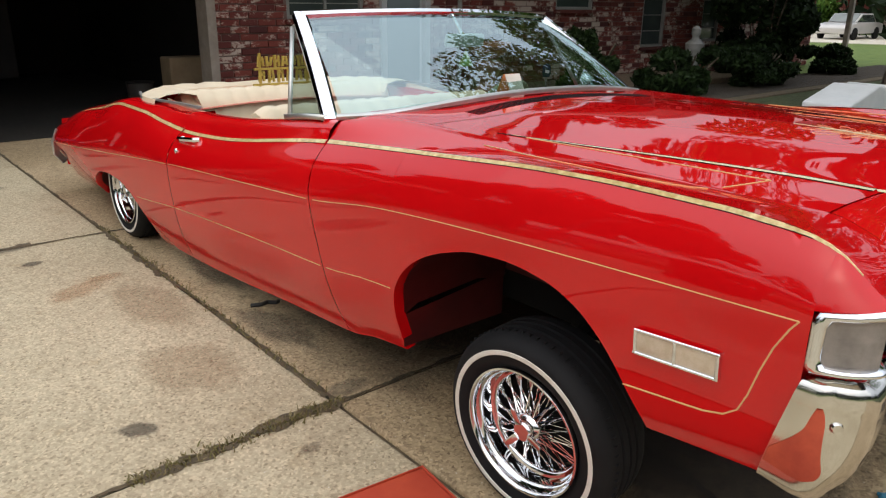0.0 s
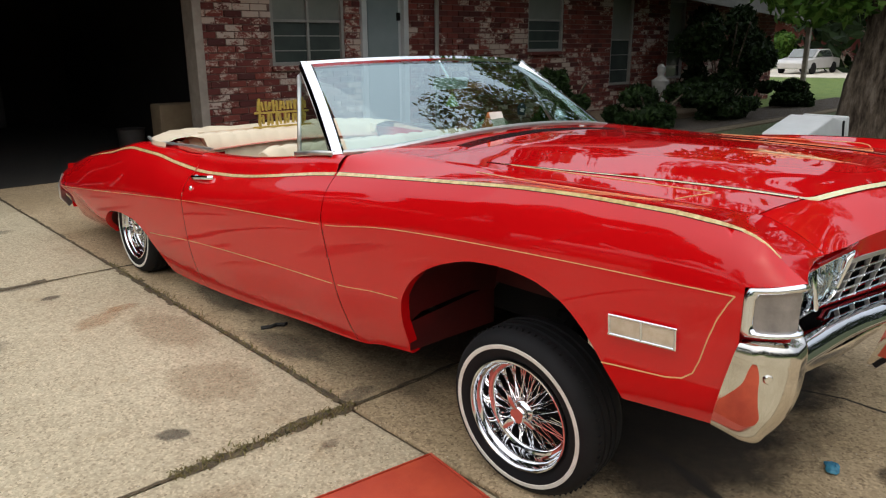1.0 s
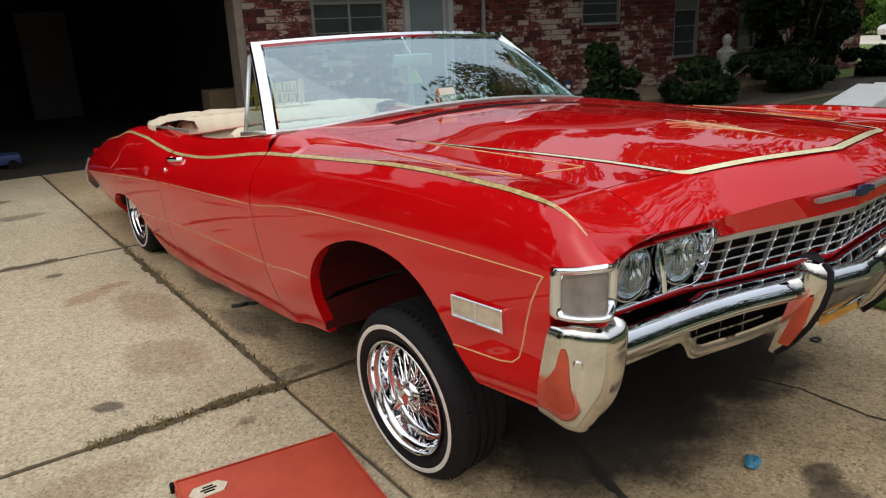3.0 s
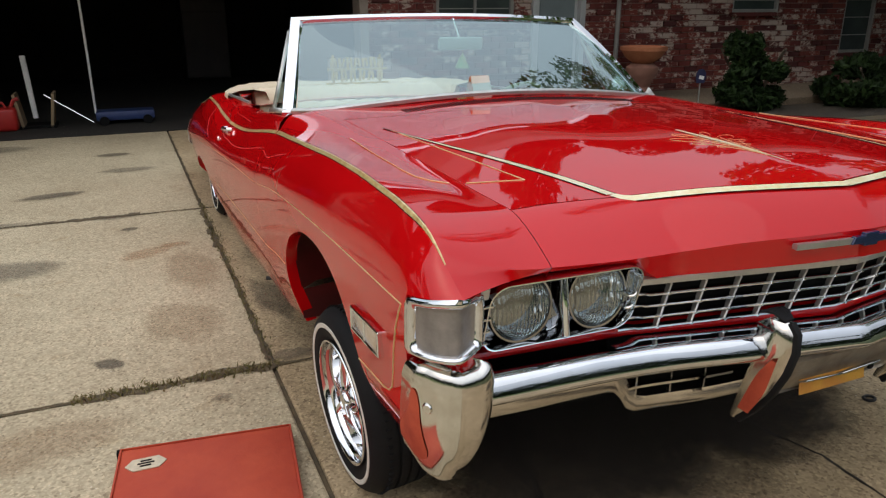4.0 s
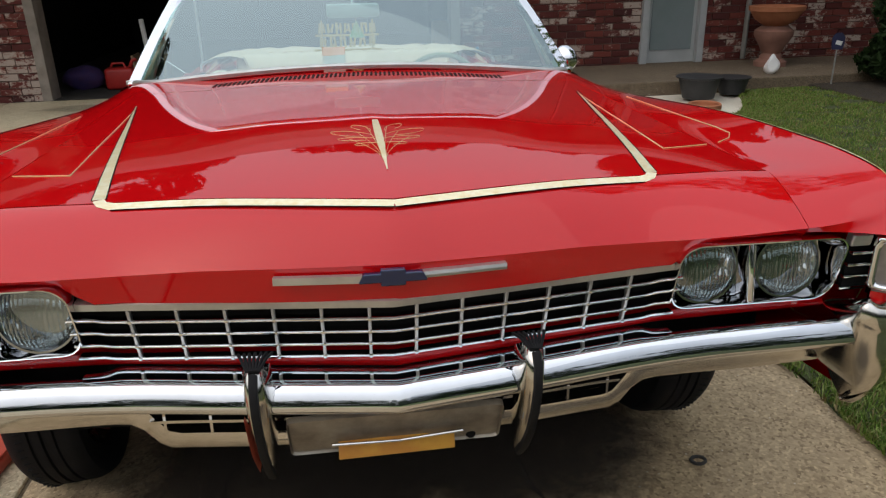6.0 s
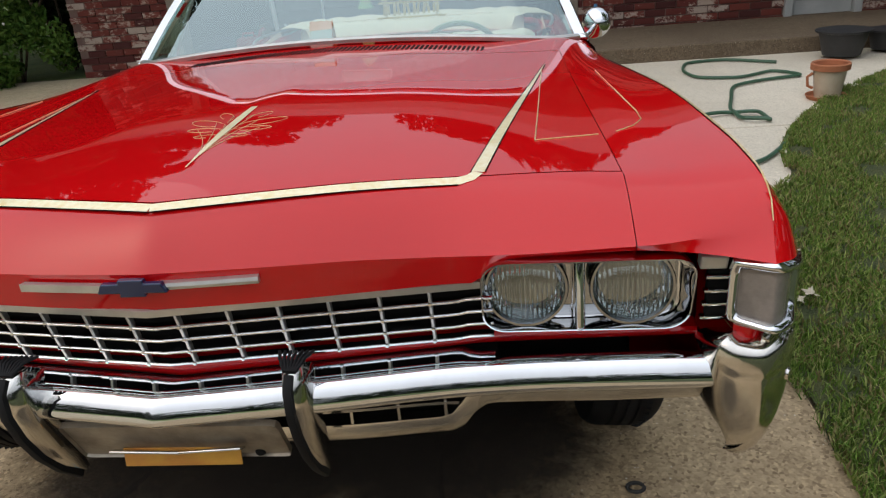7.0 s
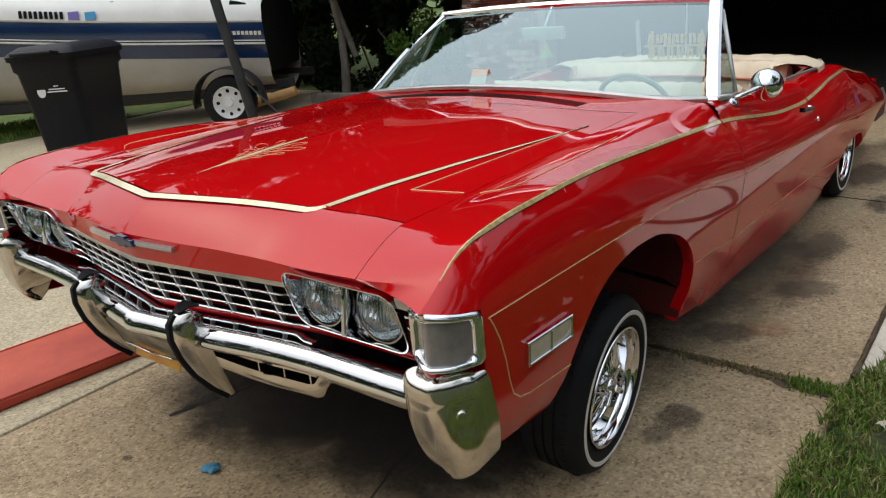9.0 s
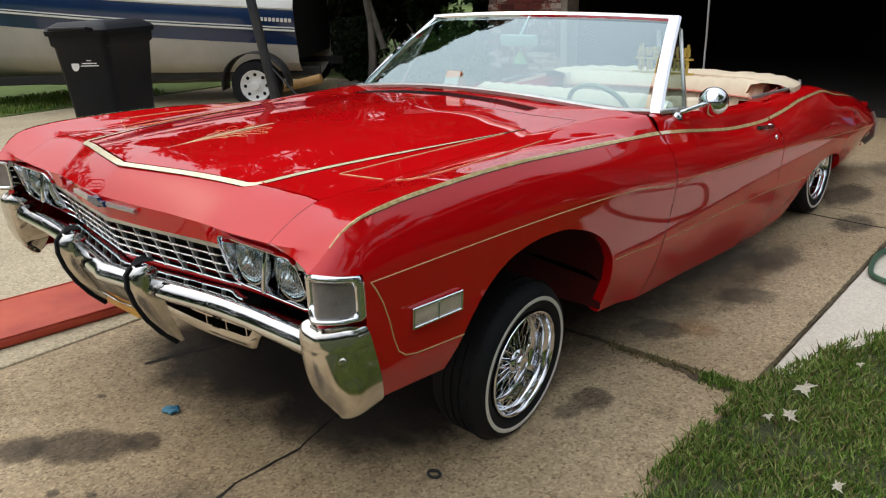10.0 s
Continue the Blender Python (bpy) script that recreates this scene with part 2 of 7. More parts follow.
def add_sweep(bm, path, section, closed=False, cap=True):
    """A closed section (side, up) swept along a path."""
    rows = []
    for p, side, up in frames_along(path, closed):
        rows.append([p + side * s + up * u for s, u in section] + [p + side * section[0][0] + up * section[0][1]])
    vs = [[bm.verts.new(p) for p in row[:-1]] for row in rows]
    n, k = len(vs), len(section)
    for i in range(n if closed else n - 1):
        a, b = vs[i], vs[(i + 1) % n]
        for j in range(k):
            bm.faces.new((a[j], b[j], b[(j + 1) % k], a[(j + 1) % k]))
    if cap and not closed:
        bm.faces.new(vs[0])
        bm.faces.new(list(reversed(vs[-1])))


def ring(r, n=8, flat=1.0):
    return [(r * math.cos(2 * math.pi * i / n), flat * r * math.sin(2 * math.pi * i / n)) for i in range(n)]


def add_tube(bm, path, r, n=8, closed=False):
    add_sweep(bm, path, ring(r, n), closed)


def tube(path, r, n=8, closed=False):
    bm = bmesh.new()
    add_tube(bm, path, r, n, closed)
    return bm


def add_lathe(bm, profile, m=Matrix(), n=32, arc=1.0):
    """Profile of (radius, height) turned about the local z axis."""
    cols = []
    steps = n if arc == 1.0 else n + 1
    for i in range(steps):
        a = 2 * math.pi * arc * i / n
        cols.append([m @ Vector((r * math.cos(a), r * math.sin(a), h)) for r, h in profile])
    add_grid(bm, cols, close_u=arc == 1.0)
    bmesh.ops.remove_doubles(bm, verts=bm.verts, dist=1e-6)


def lathe(profile, m=Matrix(), n=32):
    bm = bmesh.new()
    add_lathe(bm, profile, m, n)
    return bm


def prism(outline, depth, m=Matrix(), bevel=0.0):
    """A flat outline (x, y) given a depth along local z."""
    bm = bmesh.new()
    vs = [bm.verts.new((x, y, 0)) for x, y in outline]
    f = bm.faces.new(vs)
    got = bmesh.ops.extrude_face_region(bm, geom=[f])
    bmesh.ops.translate(bm, vec=(0, 0, depth), verts=[v for v in got["geom"] if isinstance(v, bmesh.types.BMVert)])
    bmesh.ops.recalc_face_normals(bm, faces=bm.faces)
    if bevel:
        bmesh.ops.bevel(bm, geom=list(bm.edges), offset=bevel, segments=2, affect="EDGES", profile=0.5)
    bm.transform(m)
    return bm


def curve(*knots):
    """A smooth curve through knots (t, value...) with no overshoot; returns a function."""
    k = np.array(sorted(knots), float)
    t, v = k[:, 0], k[:, 1:]
    h = np.diff(t)
    d = np.diff(v, axis=0) / h[:, None]
    m = np.zeros_like(v)
    m[0], m[-1] = d[0], d[-1]
    for i in range(1, len(t) - 1):
        for c in range(v.shape[1]):
            if d[i - 1, c] * d[i, c] > 0:
                w1, w2 = 2 * h[i] + h[i - 1], h[i] + 2 * h[i - 1]
                m[i, c] = (w1 + w2) / (w1 / d[i - 1, c] + w2 / d[i, c])

    def at(x):
        x = min(max(x, t[0]), t[-1])
        i = min(int(np.searchsorted(t, x, "right")) - 1, len(t) - 2)
        s = (x - t[i]) / h[i]
        r = ((2 * s ** 3 - 3 * s ** 2 + 1) * v[i] + (s ** 3 - 2 * s ** 2 + s) * h[i] * m[i]
             + (3 * s ** 2 - 2 * s ** 3) * v[i + 1] + (s ** 3 - s ** 2) * h[i] * m[i + 1])
        return float(r[0]) if len(r) == 1 else tuple(float(c) for c in r)
    return at


def span(a, b, n):
    return [a + (b - a) * i / n for i in range(n + 1)]


# ---- the car ----
car = thing("convertible_car", "glossy red 1960s convertible with gold stripes, cream seats and raised nose", "car")

# edges of the side: stripe crease, widest line, lower line, sill; t = y, then half width and height
EDGE = curve((-0.700, 0.918, 0.815), (-0.672, 0.922, 0.834), (-0.645, 0.926, 0.857), (-0.612, 0.930, 0.884), (-0.565, 0.931, 0.903), (-0.5, 0.930, 0.912), (-0.4, 0.927, 0.917), (-0.2, 0.920, 0.916),
             (0.0, 0.914, 0.909), (0.355, 0.899, 0.881), (0.7, 0.882, 0.850), (1.0, 0.866, 0.820), (1.82, 0.872, 0.715), (2.1, 0.876, 0.702), (2.35, 0.878, 0.712),
             (2.6, 0.874, 0.728), (2.9, 0.868, 0.728), (3.33, 0.86, 0.66), (3.64, 0.855, 0.61), (4.3, 0.82, 0.46))
WIDE = curve((-0.605, 0.982, 0.775), (0.04, 0.975, 0.745), (0.52, 0.973, 0.712), (0.93, 0.970, 0.660), (2.06, 0.968, 0.57),
             (3.13, 0.958, 0.46), (4.07, 0.925, 0.36), (4.3, 0.90, 0.335))
LOW = curve((-0.605, 0.970, 0.55), (-0.27, 0.962, 0.515), (0.54, 0.958, 0.478), (0.906, 0.957, 0.447), (2.06, 0.953, 0.37),
            (2.59, 0.948, 0.315), (3.3, 0.94, 0.26), (4.3, 0.88, 0.29))
SILL = curve((-0.605, 0.935, 0.458), (-0.315, 0.93, 0.425), (0.52, 0.90, 0.272), (2.5, 0.88, 0.105), (3.4, 0.87, 0.17), (4.0, 0.85, 0.157), (4.3, 0.83, 0.25))
ARCH = curve((-0.318, 0.40), (-0.295, 0.46), (-0.25, 0.535), (-0.2, 0.595), (-0.13, 0.648), (-0.04, 0.680), (0.06, 0.690), (0.17, 0.683),
             (0.28, 0.655), (0.38, 0.612), (0.45, 0.562), (0.495, 0.51), (0.52, 0.45), (0.527, 0.38))
REAR_ARCH = curve((2.52, 0.12), (2.62, 0.24), (2.72, 0.315), (2.85, 0.352), (3.0, 0.358), (3.15, 0.345), (3.27, 0.30), (3.36, 0.19))


def bottom(u):
    if -0.318 <= u <= 0.527:
        return max(ARCH(u), SILL(u)[1])
    if 2.52 <= u <= 3.36:
        return max(REAR_ARCH(u), SILL(u)[1])
    return SILL(u)[1]


def side(u, z):
    """Half width of the body side at station u and height z."""
    (xe, ze), (xw, zw), (xl, zl), (xs, zs) = EDGE(u), WIDE(u), LOW(u), SILL(u)
    if zw > ze - 0.012:
        return xe if z > zw else xe + (xw - xe) * min(1, (ze - z) / max(0.005, ze - zw))
    return curve((zs - 0.03, xs - 0.02), (zs, xs), (zl, xl), (zw, xw), (zw + 0.6 * (ze - zw), xw - 0.34 * (xw - xe)), (ze, xe))(z)


def lean(u, z):
    """The door gap leans forward towards the sill."""
    return -0.24 * (EDGE(u)[1] - z) * math.exp(-((u - 0.98) / 0.2) ** 2)


HOOD_C = curve((-0.63, 0.914), (-0.5, 0.929), (-0.3, 0.940), (-0.08, 0.944), (0.4, 0.938), (0.7, 0.930), (0.9, 0.935))
HOOD_Q = curve((-0.63, 0.897), (-0.5, 0.902), (-0.3, 0.910), (0.0, 0.914), (0.7, 0.911), (1.0, 0.913))
HOOD_S = curve((-0.52, 0.900), (0.43, 0.903), (0.9, 0.908))
SEAM_Z = curve((-0.52, 0.896), (0.3, 0.899), (0.9, 0.903), (1.0, 0.885))
FEND_Z = curve((-0.5, 0.899), (-0.35, 0.906), (0.355, 0.891), (0.75, 0.880), (0.9, 0.880), (1.0, 0.881))
SEAM_X = curve((-0.65, 0.733), (-0.52, 0.732), (0.6, 0.712), (0.85, 0.716), (0.93, 0.75), (0.985, 0.80))
FRONT_S = curve((0, -0.628), (0.25, -0.578), (0.45, -0.528), (0.55, -0.515), (0.745, -0.51))
LIP_Y = curve((0, -0.712), (0.18, -0.694), (0.36, -0.668), (0.46, -0.655), (0.52, -0.657), (0.6, -0.660), (0.75, -0.662))
LIP_Z = curve((0, 0.770), (0.3, 0.771), (0.49, 0.773), (0.507, 0.782), (0.522, 0.800), (0.545, 0.813), (0.6, 0.817), (0.745, 0.822))
CREASE_Z = curve((0, 0.835), (0.3, 0.830), (0.47, 0.822), (0.54, 0.823), (0.733, 0.832))


def top_z(x, y):
    xe, ze = EDGE(y)
    x = min(abs(x), xe)
    knots = [(0, HOOD_C(y)), (0.25, HOOD_C(y) * 0.7 + HOOD_Q(y) * 0.3), (0.5, HOOD_Q(y)), (0.66, HOOD_S(y)), (0.74, SEAM_Z(y))]
    if y < 1.0:
        knots.append((0.815, FEND_Z(y)))
    knots.append((xe, ze))
    return curve(*knots)(x)


def nose(x, s):
    """The painted nose from the bonnet's front edge (s = 0) to the lip over the grille (s = 1)."""
    ys, yn = FRONT_S(x), LIP_Y(x)
    zs, zn = top_z(x, ys), LIP_Z(x)
    zc = CREASE_Z(x)
    if s <= 0.7:
        g = s / 0.7
        return Vector((x, ys + (yn - ys) * g, zs + (zc - zs) * g ** 1.45))
    if s > 1:
        return Vector((x, yn + 0.045, zn - 0.016))
    g = (s - 0.7) / 0.3
    return Vector((x, yn + 0.008 * g, zc + (zn - zc) * g))


def flip(rows, s):
    return [[Vector((p[0] * s, p[1], p[2])) for p in row] for row in rows]


def side_rows(us, nv=18):
    rows = []
    for u in us:
        zb, ze = bottom(u), EDGE(u)[1]
        x0 = side(u, zb)
        row = [Vector((x0 - 0.035, u + lean(u, zb), zb + 0.004)), Vector((x0 - 0.006, u + lean(u, zb), zb - 0.002))]
        for v in span(0, 1, nv):
            z = zb + (ze - zb) * v
            row.append(Vector((side(u, z), u + lean(u, z), z)))
        rows.append(row)
    return rows


def stations(a, b, step, dense=()):
    us = set(np.round(np.linspace(a, b, max(2, int((b - a) / step) + 1)), 5))
    for lo, hi, n in dense:
        us |= set(np.round(np.linspace(lo, hi, n), 5))
    return sorted(float(u) for u in us if a <= u <= b)


FEND_W = (0, 0.12, 0.25, 0.38, 0.5, 0.62, 0.72, 0.80, 0.86, 0.91, 0.955, 1)

for s, hand in ((-1, "passenger"), (1, "driver")):
    # front fender: side, top and the outer end of the nose
    bm = bmesh.new()
    us = stations(-0.603, 0.9785, 0.03, [(-0.318, -0.1, 24), (0.35, 0.53, 30), (-0.3185, -0.3175, 2), (0.5265, 0.5285, 2), (-0.603, -0.55, 6)])
    add_grid(bm, flip(side_rows(us), s))
    rows = []
    for y in span(0.9785, -0.5, 50):
        xs, xe = SEAM_X(y) + 0.0010, EDGE(y)[0]
        rows.append([Vector((xs, y, top_z(xs, y) - 0.012))] + [Vector((xs + (xe - xs) * w, y, top_z(xs + (xe - xs) * w, y))) for w in FEND_W])
    # rolled front end of the fender, from the bonnet seam out to the crest
    x0, xc = SEAM_X(-0.5) + 0.0010, EDGE(-0.5)[0]
    sag = [top_z(x0 + (xc - x0) * w, -0.5) - (top_z(x0, -0.5) * (1 - w) + EDGE(-0.5)[1] * w) for w in FEND_W]
    for t in span(0, 0.7, 12)[1:] + [0.76, 0.82, 0.88, 0.94, 1.0]:
        a = nose(0.7340, t)
        y = -0.5 - 0.2 * t ** 0.9
        b = Vector((EDGE(y)[0], y, EDGE(y)[1]))
        row = [Vector((a.x + (b.x - a.x) * w, a.y + (b.y - a.y) * w ** 1.8, a.z + (b.z - a.z) * w ** (1 + 0.5 * t) + dz * (1 - t))) for w, dz in zip(FEND_W, sag)]
        rows.append([row[0] + Vector((0, 0.01, -0.012))] + row)
    rows.append([p + Vector((-0.004, 0.03, -0.006)) for p in rows[-1]])
    add_grid(bm, flip(rows, s))
    # rounded corner from the crest down to the side, over the corner lamp
    rows = []
    for v in span(0, 1, 14):
        y = -0.603 - 0.097 * v ** 0.9
        c = Vector((EDGE(y)[0], y, EDGE(y)[1]))
        z = EDGE(-0.603)[1] + (0.798 - EDGE(-0.603)[1]) * v
        d = Vector((side(-0.603, z), -0.603, z))
        k = Vector((d.x * 0.72 + c.x * 0.28, c.y * 0.80 + d.y * 0.20, (c.z + d.z) / 2 + 0.004 * v))
        rows.append([c * (1 - q) ** 2 + k * 2 * q * (1 - q) + d * q ** 2 for q in span(0, 1, 12)])
    rows.append([p + Vector((-0.006, 0.012, -0.004)) for p in rows[-1]])
    add_grid(bm, flip(rows, s))
    # front edge behind the bumper end
    edge = [[Vector((side(-0.603, z) - d, -0.603 + 0.4 * d, z)) for d in (0, 0.015, 0.03)] for z in span(0.52, 0.80, 8)]
    add_grid(bm, flip(edge, s))
    bmesh.ops.remove_doubles(bm, verts=bm.verts, dist=0.0008)
    bmesh.ops.recalc_face_normals(bm, faces=bm.faces)
    part("front_fender", bm, RED, car, "glossy red front fender with round wheel arch")
    # door
    bm = bmesh.new()
    us = stations(0.983, 2.124, 0.035)
    rows = side_rows(us)
    for u, row in zip(us, rows):
        xe, ze = EDGE(u)
        up = 0.062 + 0.012 * min(1, max(0, (u - 1.0) / 0.6))
        for dx, dz in ((0.012, 0.55), (0.030, 0.86), (0.046, 1.0), (0.105, 0.98), (0.118, 0.5), (0.12, -2.5)):
            row.append(Vector((xe - dx, u, ze + dz * up)))
    add_grid(bm, flip(rows, s))
    bmesh.ops.recalc_face_normals(bm, faces=bm.faces)
    door = part("door", bm, RED, car, "long red door with a chrome handle")
    # quarter panel
    bm = bmesh.new()
    us = stations(2.129, 4.3, 0.045, [(2.52, 2.75, 14), (3.2, 3.37, 20), (3.3595, 3.361, 2)])
    rows = side_rows(us)
    rise = curve((2.13, 0.072), (2.25, 0.052), (2.5, 0.034), (2.8, 0.026), (3.1, 0.024), (4.3, 0.015))
    for u, row in zip(us, rows):
        xe, ze = EDGE(u)
        for dx, dz in ((0.015, 0.5), (0.04, 0.85), (0.07, 1.0), (0.15, 1.0), (0.16, -1.0)):
            row.append(Vector((xe - dx, u, ze + dz * rise(u))))
    add_grid(bm, flip(rows, s))
    bmesh.ops.recalc_face_normals(bm, faces=bm.faces)
    part("quarter_panel", bm, RED, car, "red rear quarter panel with curved hip line")
    # wheel houses, their red darkened to stand for shade inside the arch
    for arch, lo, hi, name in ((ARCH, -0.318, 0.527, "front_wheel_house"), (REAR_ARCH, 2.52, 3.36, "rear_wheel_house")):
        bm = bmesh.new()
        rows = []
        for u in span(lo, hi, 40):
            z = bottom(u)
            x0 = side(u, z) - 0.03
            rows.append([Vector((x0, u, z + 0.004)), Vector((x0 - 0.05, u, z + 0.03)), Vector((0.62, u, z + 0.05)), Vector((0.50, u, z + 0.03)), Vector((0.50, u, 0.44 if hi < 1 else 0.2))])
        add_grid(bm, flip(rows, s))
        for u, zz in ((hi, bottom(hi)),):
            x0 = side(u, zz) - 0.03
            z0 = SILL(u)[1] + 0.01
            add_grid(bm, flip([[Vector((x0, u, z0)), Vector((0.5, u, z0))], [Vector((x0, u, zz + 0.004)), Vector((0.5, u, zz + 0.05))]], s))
        part(name, bm, RED_SHADE, car, "red inner wheel housing, darkened for the arch's shade")

# bonnet, nose panel and cowl
bm = bmesh.new()
rows = []
for t in span(0, 1, 46):
    row = []
    for x in span(-1, 1, 48):
        yf, yb = FRONT_S(abs(x) * 0.732) + 0.009 - 0.004 * (abs(x) > 0.7), 0.615 + 0.04 * x * x
        y = yf + (yb - yf) * t
        xx = x * (SEAM_X(y) - 0.0010)
        row.append(Vector((xx, y, top_z(xx, y))))
    rows.append(row)
rows.insert(0, [p + Vector((0, 0.004, -0.012)) for p in rows[0]])
for row in rows:
    row.insert(0, row[0] + Vector((0.001, 0, -0.012)))
    row.append(row[-1] + Vector((-0.001, 0, -0.012)))
add_grid(bm, rows)
bmesh.ops.recalc_face_normals(bm, faces=bm.faces)
bonnet = part("hood", bm, RED, car, "broad red bonnet reflecting sky and trees")

bm = bmesh.new()
add_grid(bm, [[nose(abs(x) * 0.7325, t) * 1.0 if x >= 0 else Vector((-1, 1, 1)) * nose(abs(x) * 0.7325, t) for x in span(-1, 1, 60)] for t in span(0, 0.7, 14) + [0.72, 0.85, 1.0, 1.2]])
bmesh.ops.recalc_face_normals(bm, faces=bm.faces)
part("nose_panel", bm, RED, car, "red nose panel over the grille")


SCREEN_Y = curve((0, 0.855), (0.4, 0.868), (0.6, 0.890), (0.709, 0.925), (0.78, 1.01), (0.82, 1.06))


def screen_base(x):
    return SCREEN_Y(abs(x))


bm = bmesh.new()
rows = []
for t in span(0, 1, 12):
    row = []
    for x in span(-1, 1, 40):
        xx = x * 0.73
        y0, y1 = 0.622 + 0.04 * x * x, screen_base(xx) + 0.06
        y = y0 + (y1 - y0) * t
        row.append(Vector((xx, y, top_z(xx, min(y, 0.95)))))
    rows.append(row)
add_grid(bm, rows)
bmesh.ops.recalc_face_normals(bm, faces=bm.faces)
cowl = part("cowl_panel", bm, RED, car, "red cowl panel below the windscreen")
# slots are black strips laid on the cowl, standing for shaded openings
for i in range(64):
    x = -0.475 + 0.95 * i / 63
    y = 0.768 - 0.045 * (x / 0.475) ** 2
    z = top_z(x, y)
    bm = box((0.0074, 0.070, 0.001), pose(x, y, z + 0.0011, math.degrees(math.atan2(top_z(x, y + 0.03) - top_z(x, y - 0.03), 0.06)), 0, -3))
    part("vent_slot", bm, BLACK, cowl, "" if i else "narrow dark cowl vent slot", smooth=False)

# dark inner structure below the panels, black to stand for deep shade
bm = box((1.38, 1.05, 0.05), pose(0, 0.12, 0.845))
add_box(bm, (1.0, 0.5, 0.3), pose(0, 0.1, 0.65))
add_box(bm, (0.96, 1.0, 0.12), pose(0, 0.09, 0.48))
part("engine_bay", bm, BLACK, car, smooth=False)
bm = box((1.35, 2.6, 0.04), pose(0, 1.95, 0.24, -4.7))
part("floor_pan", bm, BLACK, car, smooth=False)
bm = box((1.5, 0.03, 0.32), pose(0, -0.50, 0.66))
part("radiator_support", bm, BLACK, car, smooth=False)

# boot lid and tail
bm = bmesh.new()
rows = []
for y in span(2.62, 4.3, 30):
    xe, ze = EDGE(y)
    drop = 0.05 * min(1, max(0, (3.12 - y) / 0.1))
    rows.append([Vector((x * (xe - 0.12), y, ze + 0.02 + 0.035 * (1 - x * x) - drop)) for x in span(-1, 1, 16)])
add_grid(bm, rows)
rows = []
for z in span(0.17, 0.48, 6):
    y = 4.3 + 0.05 * math.sin(math.pi * (z - 0.17) / 0.31)
    rows.append([Vector((x * 0.83, y, z)) for x in span(-1, 1, 16)])
add_grid(bm, rows)
bmesh.ops.recalc_face_normals(bm, faces=bm.faces)
part("trunk_lid", bm, RED, car)
for s in (-1, 1):
    bm = bmesh.new()
    add_sweep(bm, [(s * 0.84, 4.33, 0.19), (s * 0.888, 4.318, 0.25), (s * 0.892, 4.305, 0.33), (s * 0.86, 4.295, 0.41)], [(-0.015, -0.02), (0.008, -0.02), (0.012, 0), (0.008, 0.02), (-0.015, 0.02)])
    part("rear_bumper_end", bm, SATIN, car, "chrome rear bumper end")
bm = bmesh.new()
add_sweep(bm, [(x, 4.35 - 0.03 * (x / 0.8) ** 2, 0.24) for x in span(-0.8, 0.8, 12)], [(-0.02, -0.06), (0.02, -0.04), (0.03, 0), (0.02, 0.04), (-0.02, 0.06)])
part("rear_bumper", bm, CHROME, car)

# ---- front end ----
# grille
MID = -0.012
grille = part("grille_surround", box((0.9, 0.02, 0.01), pose(MID, -0.56, 0.62)), CHROME, car, "chrome lattice grille with dark openings", smooth=False)


def grille_y(x, z=0.757):
    return -0.698 + 0.068 * abs(x) / 0.5 + 0.28 * (0.757 - z)


bm = bmesh.new()
add_grid(bm, [[Vector((x, grille_y(x, z) + 0.05, z)) for x in span(-0.52, 0.52, 20)] for z in (0.60, 0.80)])
part("grille_backing", bm, BLACK, grille)
bm = bmesh.new()
add_grid(bm, [[Vector((MID + x, grille_y(x) + dy, z)) for dy, z in ((0.03, 0.7725), (-0.006, 0.7722), (-0.010, 0.770), (-0.008, 0.7575), (-0.002, 0.755), (0.02, 0.756))] for x in span(-0.512, 0.512, 40)])
bmesh.ops.recalc_face_normals(bm, faces=bm.faces)
part("grille_top_trim", bm, SATIN, grille, "flat satin grille top trim")
for z in (0.731, 0.704, 0.677, 0.650):
    bm = bmesh.new()
    path = [(MID + x, grille_y(x, z), z) for x in span(-0.46, 0.46, 30)]
    end = [(0.475, grille_y(0.475, z) - 0.001, z + 0.001), (0.49, grille_y(0.49, z) - 0.006, z + 0.006), (0.505, grille_y(0.5, z) - 0.010, z + 0.008), (0.53, grille_y(0.5, z) - 0.010, z + 0.009)]
    path = [(MID - x, y, q) for x, y, q in reversed(end)] + path + [(MID + x, y, q) for x, y, q in end]
    add_sweep(bm, path, [(-0.014, -0.0026), (0.001, -0.0034), (0.0045, -0.0026), (0.0060, -0.001), (0.0060, 0.001), (0.0045, 0.0026), (0.001, 0.0034), (-0.014, 0.0026)])
    part("grille_bar", bm, CHROME, grille)
for k in range(-5, 7):
    x = (k - 0.5) * 0.0785
    for z in (0.7435, 0.7175, 0.6905, 0.6635):
        bm = box((0.0052, 0.012, 0.024), pose(MID + x, grille_y(x, z) + 0.003, z, 15.6), 0.001, 1)
        part("grille_upright", bm, SATIN, grille, smooth=False)
    for z in (0.731, 0.704, 0.677, 0.650):
        bm = lathe([(0, 0.003), (0.003, 0.0022), (0.0042, 0.0)], pose(MID + x, grille_y(x, z) - 0.0045, z, 90), 8)
        part("grille_stud", bm, CHROME, grille)
